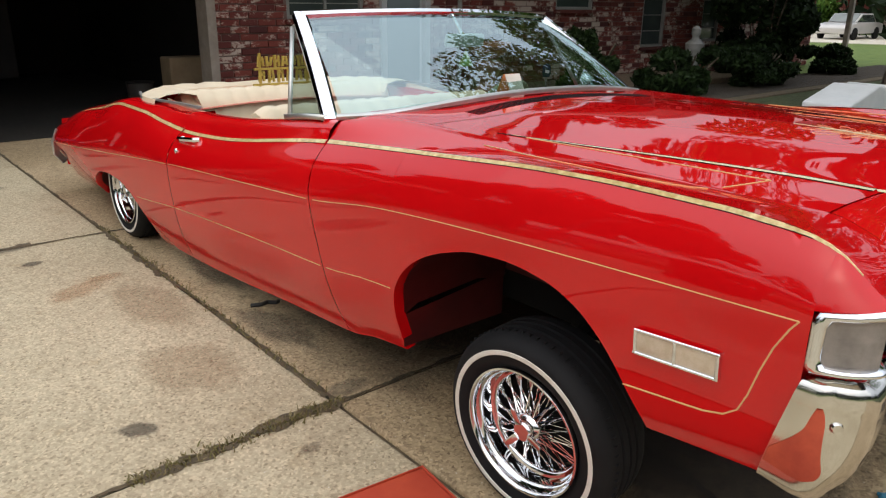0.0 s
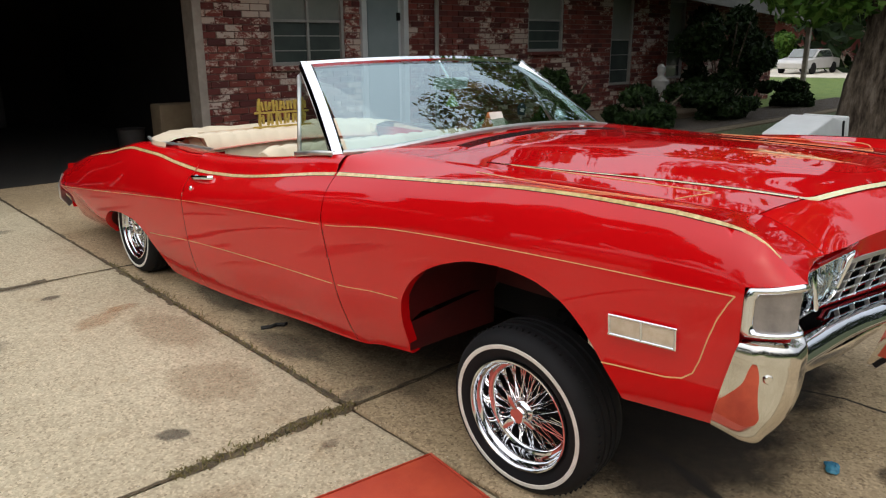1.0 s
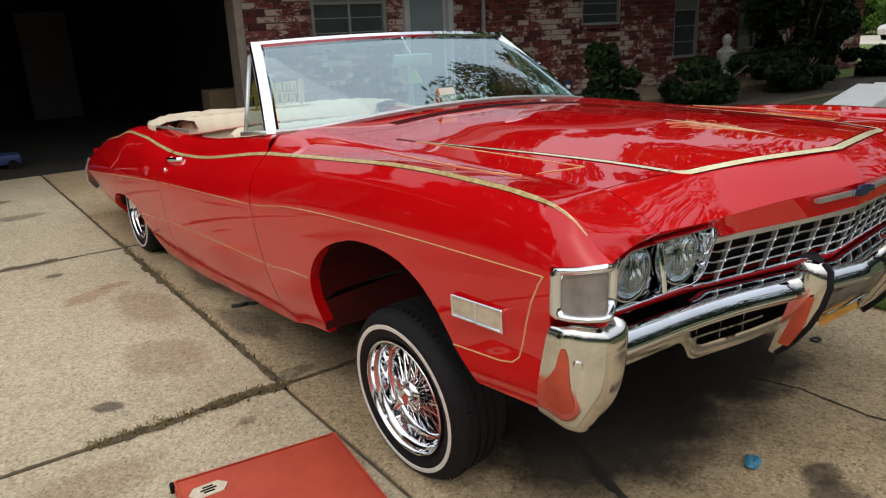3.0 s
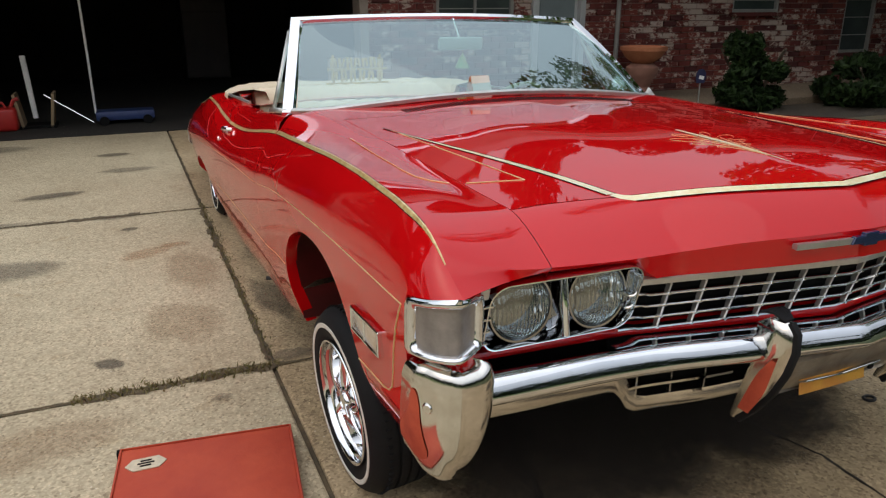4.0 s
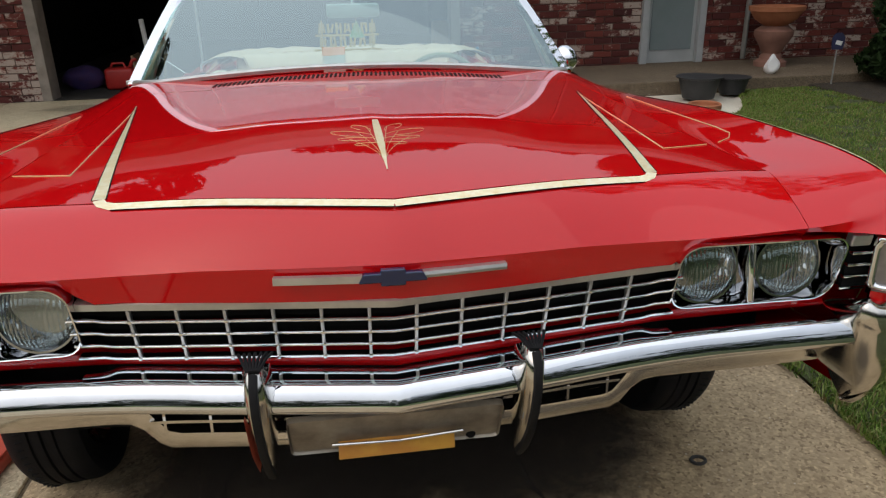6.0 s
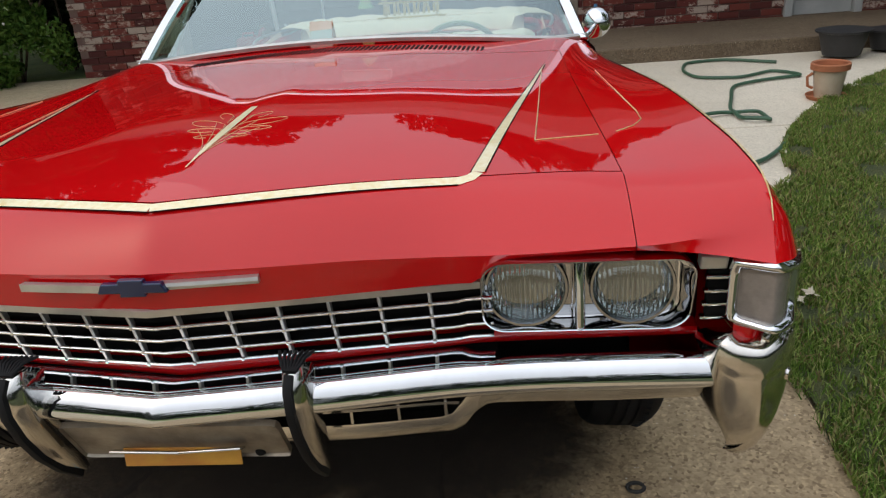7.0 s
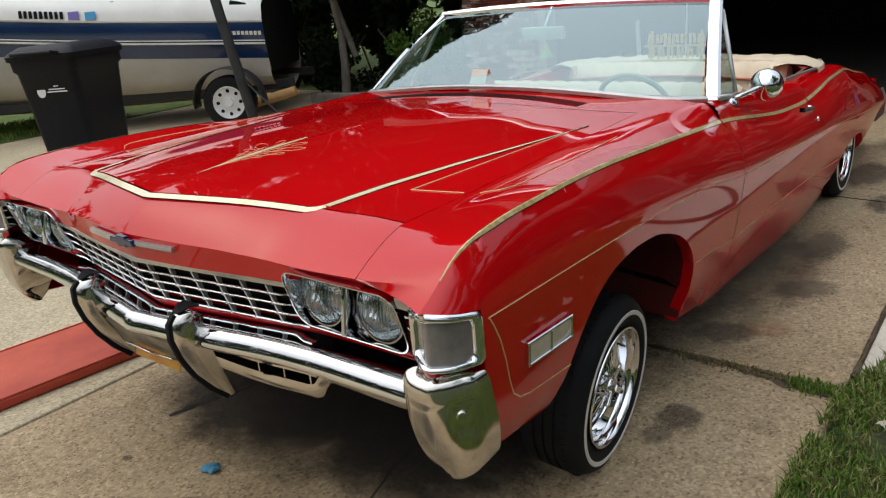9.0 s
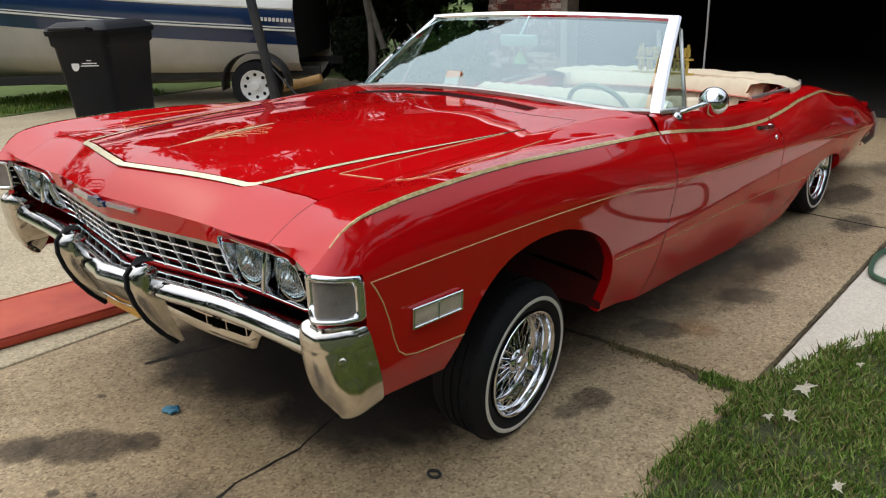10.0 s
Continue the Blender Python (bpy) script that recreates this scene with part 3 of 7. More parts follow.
# red strip below
STRIP_BACK = curve((0, 0.0), (0.48, 0.0), (0.54, 0.010), (0.9, 0.010))
bm = bmesh.new()
rows = []
for x in span(-0.85, 0.85, 48):
    y = grille_y(min(abs(x), 0.5), 0.65) + 0.010
    up = 0.4 * STRIP_BACK(abs(x))
    y += STRIP_BACK(abs(x))
    rows.append([Vector((x, y + 0.03, 0.646 + up)), Vector((x, y + 0.002, 0.643 + up)), Vector((x, y - 0.002, 0.638 + up)), Vector((x, y, 0.628)), Vector((x, y + 0.05, 0.61))])
add_grid(bm, rows)
bmesh.ops.recalc_face_normals(bm, faces=bm.faces)
part("lower_nose_strip", bm, RED, car)


def make_reflector():
    s = Shader("lamp_reflector", (0.5, 0.51, 0.51), 0.07, 1.0)
    w = s.node("ShaderNodeTexWave", Scale=48.0, Distortion=0.8, Detail=2.0)
    w.bands_direction = "X"
    s.link(s.coords(), w.inputs["Vector"])
    s.bump(w.outputs["Fac"], 0.6, 0.004)
    s.color(s.ramp(s.noise(25.0, 3), [(0.35, (0.30, 0.305, 0.31)), (0.65, (0.88, 0.89, 0.90))]))
    return s.mat


REFLECT = make_reflector()


def rounded(w, h, r, n=6):
    pts = []
    for cx, cz, a0 in ((w / 2 - r, h / 2 - r, 0), (-w / 2 + r, h / 2 - r, 90), (-w / 2 + r, -h / 2 + r, 180), (w / 2 - r, -h / 2 + r, 270)):
        for i in range(n + 1):
            a = radians(a0 + 90 * i / n)
            pts.append((cx + r * math.cos(a), cz + r * math.sin(a)))
    return pts


for s in (-1, 1):
    # twin headlamps in a chrome bezel that rakes back towards the bottom
    lamp = part("headlamp_bezel", bmesh.new(), CHROME, car, "chrome twin headlamp bezel with rounded corners")
    cx, cz = 0.675 * s + MID, 0.741
    bm = bmesh.new()
    rings = []
    for w, h, r, d, rake in ((0.322, 0.138, 0.036, 0.03, 0.28), (0.326, 0.143, 0.038, 0.004, 0.28), (0.323, 0.140, 0.037, -0.002, 0.28), (0.318, 0.135, 0.035, -0.002, 0.28), (0.313, 0.130, 0.033, 0.006, 0.28), (0.309, 0.124, 0.032, 0.04, 0.1), (0.306, 0.124, 0.03, 0.062, 0.0), (0.2, 0.03, 0.012, 0.066, 0.0)):
        rings.append([Vector((cx + x, -0.643 + d - rake * z, cz + z - (0.006 if d > 0.03 and w < 0.32 else 0))) for x, z in rounded(w, h, r)])
    add_grid(bm, [list(c) for c in zip(*rings)], close_u=True)
    bmesh.ops.recalc_face_normals(bm, faces=bm.faces)
    bm.to_mesh(lamp.data)
    bm.free()
    lamp.data.shade_smooth()
    lamp.data.set_sharp_from_angle(angle=radians(50))
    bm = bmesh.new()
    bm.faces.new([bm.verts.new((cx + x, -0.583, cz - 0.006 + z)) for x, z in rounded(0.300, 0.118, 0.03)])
    part("bezel_back", bm, CHROME_SHADE, lamp, smooth=False)
    part("bar_backing", box((0.05, 0.01, 0.11), pose(0.872 * s, -0.622, 0.742)), BLACK, lamp, smooth=False)
    part("bezel_filler", box((0.040, 0.02, 0.024), pose(0.858 * s + MID, -0.650, 0.802, 12), 0.003), SATIN, lamp, smooth=False)
    for lx in (0.584, 0.750):
        to = pose(lx * s + MID, -0.598, 0.741, 90 - 3, 0, 0) @ Matrix.Diagonal((0.885, 0.885, 1, 1))
        part("lamp_ring", lathe([(0.060, -0.02), (0.0755, 0.004), (0.0765, 0.010), (0.074, 0.016), (0.070, 0.016), (0.0685, 0.010), (0.0680, 0.004)], to, 44), CHROME_SHADE, lamp, "round sealed-beam lamp ring")
        bm = lathe([(0.0685, 0.006), (0.060, -0.012), (0.046, -0.026), (0.026, -0.036), (0.0, -0.04)], to, 36)
        part("reflector", bm, REFLECT, lamp)
        bm = lathe([(0.0685, 0.010), (0.062, 0.019), (0.048, 0.028), (0.027, 0.034), (0.0, 0.036)], to, 36)
        ob = part("lens", bm, FLUTED, lamp, "fluted clear glass lens")
        ob.visible_shadow = False
    bm = box((0.016, 0.05, 0.122), pose(0.667 * s + MID, -0.612, cz - 0.004, -10), 0.008, 3)
    part("centre_post", bm, CHROME, lamp)
    for k in range(4):
        bm = box((0.06, 0.012, 0.006), pose(0.868 * s, -0.646 + 0.006 * k, 0.772 - 0.026 * k, 0, 0, 0), 0.002)
        part("grille_bar", bm, CHROME, lamp)
    # corner lamp
    plan = [(0.866, -0.664), (0.896, -0.686), (0.925, -0.702), (0.960, -0.670), (0.984, -0.605)]
    fx, fy = curve(*[(i, p[0]) for i, p in enumerate(plan)]), curve(*[(i, p[1]) for i, p in enumerate(plan)])
    corner = part("corner_lamp", bmesh.new(), CHROME, car, "chrome-framed clear corner lamp")

    def corner_pt(t, z, out):
        x, y = fx(t), fy(t)
        n = Vector((fy(min(4, t + 0.1)) - fy(max(0, t - 0.1)), -(fx(min(4, t + 0.1)) - fx(max(0, t - 0.1))), 0)).normalized()
        return Vector(((x + n.x * out) * s, y + n.y * out, z))
    bm = bmesh.new()
    # frame as a closed band around the lens
    HI, LO = curve((0, 0.810), (2, 0.815), (4, 0.797)), curve((0, 0.708), (2, 0.704), (4, 0.694))
    loop = [(t, HI(t)) for t in span(0.12, 3.88, 16)] + [(4.0, z) for z in span(0.782, 0.704, 5)] + [(t, LO(t)) for t in span(3.88, 0.12, 16)] + [(0.0, z) for z in span(0.718, 0.794, 5)]
    inner = []
    for t, z in loop:
        inner.append((0.36 + t * (3.34 / 4.0), 0.752 + (z - 0.752) * 0.77))
    rows = []
    for (t, z), (ti, zi) in zip(loop, inner):
        rows.append([corner_pt(t, z, -0.055), corner_pt(t, z, 0.001), corner_pt((t * 2 + ti) / 3, (z * 2 + zi) / 3, 0.005), corner_pt((t + 2 * ti) / 3, (z + 2 * zi) / 3, 0.004), corner_pt(ti, zi, 0.0), corner_pt(ti, zi, -0.012)])
    add_grid(bm, rows, close_u=True)
    bmesh.ops.recalc_face_normals(bm, faces=bm.faces)
    bm.to_mesh(corner.data)
    bm.free()
    corner.data.shade_smooth()
    bm = bmesh.new()
    add_grid(bm, [[corner_pt(t, z, -0.008 + 0.0004 * (k % 2)) for k, z in enumerate(span(0.70, 0.803, 30))] for t in span(0.3, 3.7, 14)])
    CORNER_LENS = bpy.data.materials.get("frosted_lamp_lens") or make_noisy("frosted_lamp_lens", (0.27, 0.235, 0.21), (0.17, 0.15, 0.135), 22, (0.12, 0.25), 0, 0.4, 0.002, 0.6)
    part("lens", bm, CORNER_LENS, corner, "greyish ribbed clear lens")

# emblem
em = part("emblem_bar", bmesh.new(), SATIN, car, "thin chrome nose bar with dark blue centre badge")
bm = bmesh.new()
for s in (-1, 1):
    for a, b in ((0.03, 0.187),):
        add_sweep(bm, [(MID + s * x, LIP_Y(x) - 0.006, 0.8165 - 0.002 * x) for x in span(a, b, 8)], [(-0.008, -0.0062), (0.004, -0.0054), (0.006, 0), (0.004, 0.0054), (-0.008, 0.0062)])
bm.to_mesh(em.data)
bm.free()
BLUE = Shader("dark_blue_enamel", (0.01, 0.02, 0.07), 0.2, 0.2, 0.6).mat
bm = prism([(-0.055, -0.007), (-0.02, -0.007), (-0.02, -0.013), (0.02, -0.013), (0.02, -0.007), (0.055, -0.007), (0.047, 0.009), (0.02, 0.009), (0.02, 0.015), (-0.02, 0.015), (-0.02, 0.009), (-0.047, 0.009)], 0.012, pose(MID, -0.714, 0.817, 90), 0.002)
part("badge", bm, BLUE, em, smooth=False)

# bumper
BUMP_Y = curve((0, -0.766), (0.012, -0.764), (0.25, -0.732), (0.5, -0.695), (0.62, -0.688), (0.87, -0.685))
bumper = part("front_bumper", bmesh.new(), CHROME, car, "bright chrome front bumper bar with slight centre peak")
bm = bmesh.new()
SECT = [(-0.120, 0.0215), (-0.10, 0.0226), (-0.07, 0.0246), (-0.042, 0.0266), (-0.031, 0.0272), (-0.0245, 0.0262), (-0.0185, 0.0245), (-0.013, 0.0195), (-0.008, 0.0125), (-0.004, 0.004), (-0.0012, -0.004), (0.0, -0.010), (-0.0012, -0.0150), (-0.0045, -0.0195), (-0.010, -0.0240), (-0.020, -0.0285), (-0.05, -0.034), (-0.09, -0.037), (-0.13, -0.036)]
rows = []
for x in span(-0.856, 0.856, 80):
    base = 0.610 + 0.008 * abs(x) / 0.845
    rows.append([Vector((x + MID * (1 - abs(x) / 0.845), BUMP_Y(abs(x)) - d, base + z)) for d, z in SECT])
add_grid(bm, rows)
bmesh.ops.recalc_face_normals(bm, faces=bm.faces)
bm.to_mesh(bumper.data)
bm.free()
bumper.data.shade_smooth()
bumper.data.set_sharp_from_angle(angle=radians(42))
# lower valance with slots
bm = bmesh.new()
VAL_B = curve((0, 0.428), (0.24, 0.424), (0.425, 0.424), (0.45, 0.433), (0.475, 0.468), (0.50, 0.490), (0.54, 0.499), (0.70, 0.503), (0.87, 0.510))
VAL_T = curve((0, 0.466), (0.24, 0.463), (0.415, 0.463), (0.435, 0.470), (0.46, 0.505), (0.49, 0.555), (0.52, 0.575), (0.60, 0.580), (0.87, 0.582))
VAL_IN = curve((0, 0.170), (0.25, 0.148), (0.44, 0.140), (0.55, 0.112), (0.70, 0.104), (0.87, 0.100))
rows = []
for x in span(-0.865, 0.865, 80):
    a = abs(x)
    y = BUMP_Y(a) + VAL_IN(a)
    zt, zb = VAL_T(a), VAL_B(a)
    rows.append([Vector((x, y + 0.02, zt)), Vector((x, y, zt - 0.004)), Vector((x, y - 0.002, (zt + zb) / 2)), Vector((x, y, zb + 0.006)), Vector((x, y + 0.006, zb - 0.002)), Vector((x, y + 0.07, zb + 0.004))])
add_grid(bm, rows)
bmesh.ops.recalc_face_normals(bm, faces=bm.faces)
part("valance", bm, CHROME_WORN, bumper, "dull chrome lower valance")
for s in (-1, 1):
    bm = bmesh.new()
    add_sweep(bm, [(s * x - 0.008, BUMP_Y(x) + VAL_IN(x) + 0.002, 0.490) for x in span(0.19, 0.455, 12)], [(-0.01, -0.003), (0.004, -0.003), (0.004, 0.003), (-0.01, 0.003)])
    part("lower_grille_bar", bm, CHROME_WORN, bumper)
    for x in (0.260, 0.345, 0.430):
        part("lower_grille_upright", box((0.005, 0.010, 0.07), pose(s * x - 0.008, BUMP_Y(x) + VAL_IN(x) + 0.004, 0.496)), CHROME_WORN, bumper, smooth=False)
bm = bmesh.new()
add_grid(bm, [[Vector((x, BUMP_Y(abs(x)) + 0.19, z)) for x in span(-0.62, 0.62, 20)] for z in (0.445, 0.60)])
part("lower_grille_backing", bm, BLACK, bumper)

for s in (-1, 1):
    # wrap-round bumper end
    lamp_plan = [(0.866, -0.664), (0.896, -0.686), (0.925, -0.702), (0.960, -0.670), (0.984, -0.605)]
    fx, fy = curve(*[(i, p[0]) for i, p in enumerate(lamp_plan)]), curve(*[(i, p[1]) for i, p in enumerate(lamp_plan)])
    plan = [(0.838, -0.580), (0.840, -0.645), (0.853, -0.690), (0.882, -0.706), (0.915, -0.708), (0.948, -0.692), (0.972, -0.658), (0.985, -0.615), (0.987, -0.560)]
    top = [0.640, 0.670, 0.686, 0.678, 0.676, 0.682, 0.683, 0.681, 0.680]
    low = [0.490, 0.478, 0.460, 0.444, 0.439, 0.438, 0.440, 0.447, 0.462]
    px, py = curve(*[(i, p[0]) for i, p in enumerate(plan)]), curve(*[(i, p[1]) for i, p in enumerate(plan)])
    zt, zl = curve(*list(enumerate(top))), curve(*list(enumerate(low)))
    swell = curve((0, 0.013), (0.02, 0.007), (0.05, 0.0035), (0.10, 0.001), (0.16, 0.0), (0.2, 0.0012), (0.24, 0.001), (0.4, 0.003), (0.6, 0.012), (0.75, 0.027), (0.87, 0.047), (0.95, 0.066), (1.0, 0.086))
    side_in = curve((0, 0.6), (2, 0.9), (4, 1.0), (5, 0.85), (6, 0.55), (8, 0.33))

    def cap_pt(t, v, out=0.0):
        z = zt(t) + (zl(t) - zt(t)) * v
        n = Vector((px(min(8, t + 0.25)) - px(max(0, t - 0.25)), py(min(8, t + 0.25)) - py(max(0, t - 0.25)), 0)).normalized()
        slant = max(0, (t - 6) / 2) * (-0.045 + 0.052 * v)
        k = out - (swell(v) if v < 0.3 else swell(0.3) + (swell(v) - swell(0.3)) * side_in(t))
        return Vector(((px(t) + n.y * k) * s, py(t) - n.x * k + slant, z))
    core = Vector((0.905 * s, -0.612, 0.439))
    bm = bmesh.new()
    rows = []
    for t in span(0, 8, 64):
        rows.append([cap_pt(t, 0, -0.055) + Vector((0, 0, -0.012)), cap_pt(t, 0, -0.050) + Vector((0, 0, 0.004)), cap_pt(t, 0, -0.028) + Vector((0, 0, 0.0055)), cap_pt(t, 0, -0.010) + Vector((0, 0, 0.004))]
                    + [cap_pt(t, v) for v in (0, 0.01, 0.02, 0.035, 0.05, 0.075, 0.1, 0.13, 0.16, 0.18, 0.20, 0.22, 0.24, 0.3, 0.4, 0.5, 0.6, 0.68, 0.75, 0.81, 0.87, 0.91, 0.95, 0.98, 1.0)] + [cap_pt(t, 1).lerp(core, w) - Vector((0, 0, 0.004 * math.sin(math.pi * w))) for w in (0.25, 0.5, 0.75, 1.0)])
    add_grid(bm, rows)
    bmesh.ops.recalc_face_normals(bm, faces=bm.faces)
    cap = part("bumper_end", bm, CHROME_WORN, car, "wrap-round chrome bumper end")
    bm = lathe([(0, 0.006), (0.008, 0.005), (0.011, 0.0), (0.0115, -0.004)], pose(s * 0.966, -0.666, 0.612, 0, 90 * s, -40 * s), 16)
    part("bolt", bm, CHROME_WORN, cap)
    bm = bmesh.new()
    add_grid(bm, flip([[Vector((fx(t) - 0.022, fy(t) + 0.026, z)) for z in (0.66, 0.715)] for t in span(1.2, 4, 12)], s))
    part("corner_filler", bm, RED, car, "red filler panel between lamp and bumper")
    if s < 0:
        # bare patch where the plating flaked off
        lo_t = curve((0.17, 6.55), (0.21, 6.4), (0.3, 6.25), (0.42, 6.2), (0.55, 6.1), (0.68, 5.95), (0.75, 6.1), (0.80, 6.6))
        hi_t = curve((0.17, 6.85), (0.24, 7.0), (0.34, 7.1), (0.44, 7.35), (0.56, 7.7), (0.68, 7.97), (0.80, 7.97))
        bm = bmesh.new()
        add_grid(bm, [[cap_pt(lo_t(v) + (hi_t(v) - lo_t(v)) * w, v, 0.0018) for w in span(0, 1, 24)] for v in span(0.17, 0.80, 48)])
        part("flaked_patch", bm, PRIMER, cap, "dull orange patch of flaked plating")
    # bumper guard
    gx = 0.227 * s + MID
    guard = part("bumper_guard", bmesh.new(), CHROME_WORN, car, "curved chrome bumper guard with black rubber strip")
    front = [(-0.735, 0.680), (-0.765, 0.676), (-0.783, 0.658), (-0.786, 0.62), (-0.774, 0.57), (-0.75, 0.515), (-0.716, 0.462), (-0.675, 0.415)]
    back = [(-0.705, 0.655), (-0.71, 0.65), (-0.715, 0.635), (-0.715, 0.61), (-0.705, 0.565), (-0.69, 0.51), (-0.675, 0.46), (-0.66, 0.418)]
    wide = [0.021, 0.022, 0.0215, 0.021, 0.020, 0.018, 0.014, 0.008]
    front = [(a + 0.014, b + 0.005) for a, b in front]
    back = [(a + 0.014, b + 0.005) for a, b in back]
    rows = []
    for (fy_, fz), (by, bz), w in zip(front, back, wide):
        mid = Vector((0, (fy_ + by) / 2, (fz + bz) / 2))
        rows.append([Vector((gx - w, by, bz)), Vector((gx - w, mid.y, mid.z)), Vector((gx - w * 0.45, fy_, fz)), Vector((gx + w * 0.45, fy_, fz)), Vector((gx + w, mid.y, mid.z)), Vector((gx + w, by, bz))])
    bm = bmesh.new()
    add_grid(bm, rows)
    bmesh.ops.recalc_face_normals(bm, faces=bm.faces)
    bm.to_mesh(guard.data)
    bm.free()
    guard.data.shade_smooth()
    bm = bmesh.new()
    add_sweep(bm, [(gx, a - 0.004, b) for a, b in front[1:]], [(-0.007, -0.006), (0.007, -0.006), (0.0065, 0.006), (0, 0.008), (-0.0065, 0.006)])
    part("rubber_strip", bm, RUBBER, guard, "black rubber guard strip")
    for k in range(-3, 4):
        bm = tube([(gx + k * 0.003, -0.750, 0.685), (gx + k * 0.0065, -0.728, 0.695), (gx + k * 0.009, -0.704, 0.692)], 0.0028, 6)
        part("rib", bm, RUBBER, guard, "" if k > -3 else "black rubber rib of the guard top")

    if s < 0:
        bm = bmesh.new()
        lo, hi = curve((0.455, -0.700), (0.52, -0.735), (0.60, -0.755)), curve((0.455, -0.672), (0.50, -0.69), (0.56, -0.715), (0.60, -0.742))
        wid = curve((0.41, 0.009), (0.46, 0.0145), (0.515, 0.0185), (0.60, 0.0212))
        add_grid(bm, [[Vector((gx - wid(z) - 0.0015, lo(z) + (hi(z) - lo(z)) * w, z)) for w in span(0, 1, 4)] for z in span(0.455, 0.60, 8)])
        part("flaked_patch", bm, PRIMER, guard, "dull orange patch of flaked plating")

# plate on its bracket
PLATE = make_noisy("orange_yellow_plate", (0.62, 0.33, 0.05), (0.50, 0.2, 0.04), 16, (0.4, 0.6))
GRIME = make_noisy("grimy_bracket_metal", (0.36, 0.32, 0.26), (0.20, 0.17, 0.14), 18, (0.3, 0.5), 0.6)
part("plate_panel", box((0.37, 0.008, 0.105), pose(-0.015, -0.705, 0.526, 24), 0.01), GRIME, car, "dull panel behind the plate")
plate = part("number_plate", box((0.205, 0.003, 0.034), pose(-0.015, -0.702, 0.488, -10, 0, 1), 0.001), PLATE, car, "faded yellow plate under a bent bracket")
bm = box((0.12, 0.022, 0.004), pose(-0.068, -0.715, 0.508, -30, 3, 2), 0.001)
add_box(bm, (0.11, 0.022, 0.004), pose(0.045, -0.715, 0.511, -30, -5, -1), 0.001)
part("plate_bracket", bm, CHROME_WORN, plate, "bent chrome bracket edge")
part("bolt", lathe([(0, 0.006), (0.008, 0.004), (0.010, 0)], pose(0.118, -0.692, 0.490, 90), 10), BLACK, plate)

# ---- side trim ----
for s in (-1, 1):
    # gold stripe along the crease
    for a, b, name in ((-0.645, 0.974, "front"), (0.987, 2.12, "door"), (2.134, 3.7, "rear")):
        bm = bmesh.new()
        rows = []
        for y in span(a, b, 60):
            xe, ze = EDGE(y)
            w = 0.0080 * min(1, (y + 0.646) / 0.16 + 0.03) * min(1, max(0.15, (3.75 - y) / 0.5))
            z0 = ze - w * 0.9
            x1 = xe - w * 0.4
            z1 = top_z(x1, y) if y < 0.97 else ze + w * 0.55
            rows.append([Vector((s * (side(y, z0) + 0.0015), y, z0)), Vector((s * (xe + 0.0016), y, ze + 0.0014)), Vector((s * x1, y, z1 + 0.0016))])
        add_grid(bm, rows)
        part("gold_stripe", bm, GOLD_DEEP, car, "gold-leaf stripe along the body crease")
        bm = bmesh.new()
        for dz in (-0.001, None):
            pts = []
            for y in span(a, b, 60):
                xe, ze = EDGE(y)
                w = 0.0080 * min(1, (y + 0.646) / 0.16 + 0.03) * min(1, max(0.15, (3.75 - y) / 0.5))
                z = ze - w * 0.9
                x1 = xe - w * 0.4
                pts.append(Vector((s * x1, y, (top_z(x1, y) if y < 0.97 else ze + w * 0.55) + 0.001)) if dz else Vector((s * (side(y, z) + 0.001), y, z)))
            add_tube(bm, pts[3 if a < 0 else 0:], 0.0010, 5)
        part("stripe_border", bm, BLACK, car)
    # pin lines
    bm = bmesh.new()

    def line(pts, r=0.0013):
        add_tube(bm, [(s * (side(y, z) + 0.0006), y + lean(y, z) if y > 0.7 else y, z) for y, z in pts], r, 5)
    line([(y, WIDE(y)[1]) for y in span(-0.585, 0.955, 50)])
    line([(-0.585, WIDE(-0.585)[1]), (-0.572, 0.755), (-0.552, 0.715), (-0.535, 0.665), (-0.520, 0.61), (-0.505, 0.573), (-0.48, 0.552), (-0.44, 0.540), (-0.38, 0.532), (-0.30, 0.522), (-0.262, 0.517)], 0.0018)
    line([(y, LOW(y)[1]) for y in span(0.53, 0.96, 16)])
    part("pinstripe", bm, PIN, car, "fine gold pinstripe")
    bm = bmesh.new()
    line([(y, WIDE(y)[1]) for y in span(0.995, 2.118, 40)])
    line([(y, LOW(y)[1]) for y in span(0.995, 2.118, 40)])
    part("pinstripe", bm, PIN, car)
    bm = bmesh.new()
    line([(y, WIDE(y)[1]) for y in span(2.136, 4.25, 50)])
    line([(y, LOW(y)[1]) for y in span(2.136, 2.62, 14)])
    part("pinstripe", bm, PIN, car)
    # side marker lamp
    AMBER = bpy.data.materials.get("side_lamp_lens") or make_noisy("side_lamp_lens", (0.62, 0.52, 0.40), (0.5, 0.40, 0.28), 30, (0.15, 0.3), 0, 0.3, 0.002, 0.7)
    y0, z0 = -0.378, 0.637
    marker = part("side_marker", bmesh.new(), CHROME, car, "chrome-framed side marker lamp")
    bm = bmesh.new()
    xs = side(y0, z0)
    for (dy, dz, ly, lz) in ((0, 0.0235, 0.178, 0.007), (0, -0.0235, 0.178, 0.007), (-0.0855, 0, 0.007, 0.054), (0.0855, 0, 0.007, 0.054), (0, 0, 0.006, 0.045)):
        add_box(bm, (0.022, ly, lz), pose(s * (xs + 0.002), y0 + dy, z0 + dz - dy * 0.07, -4), 0.002, 1)
    bm.to_mesh(marker.data)
    bm.free()
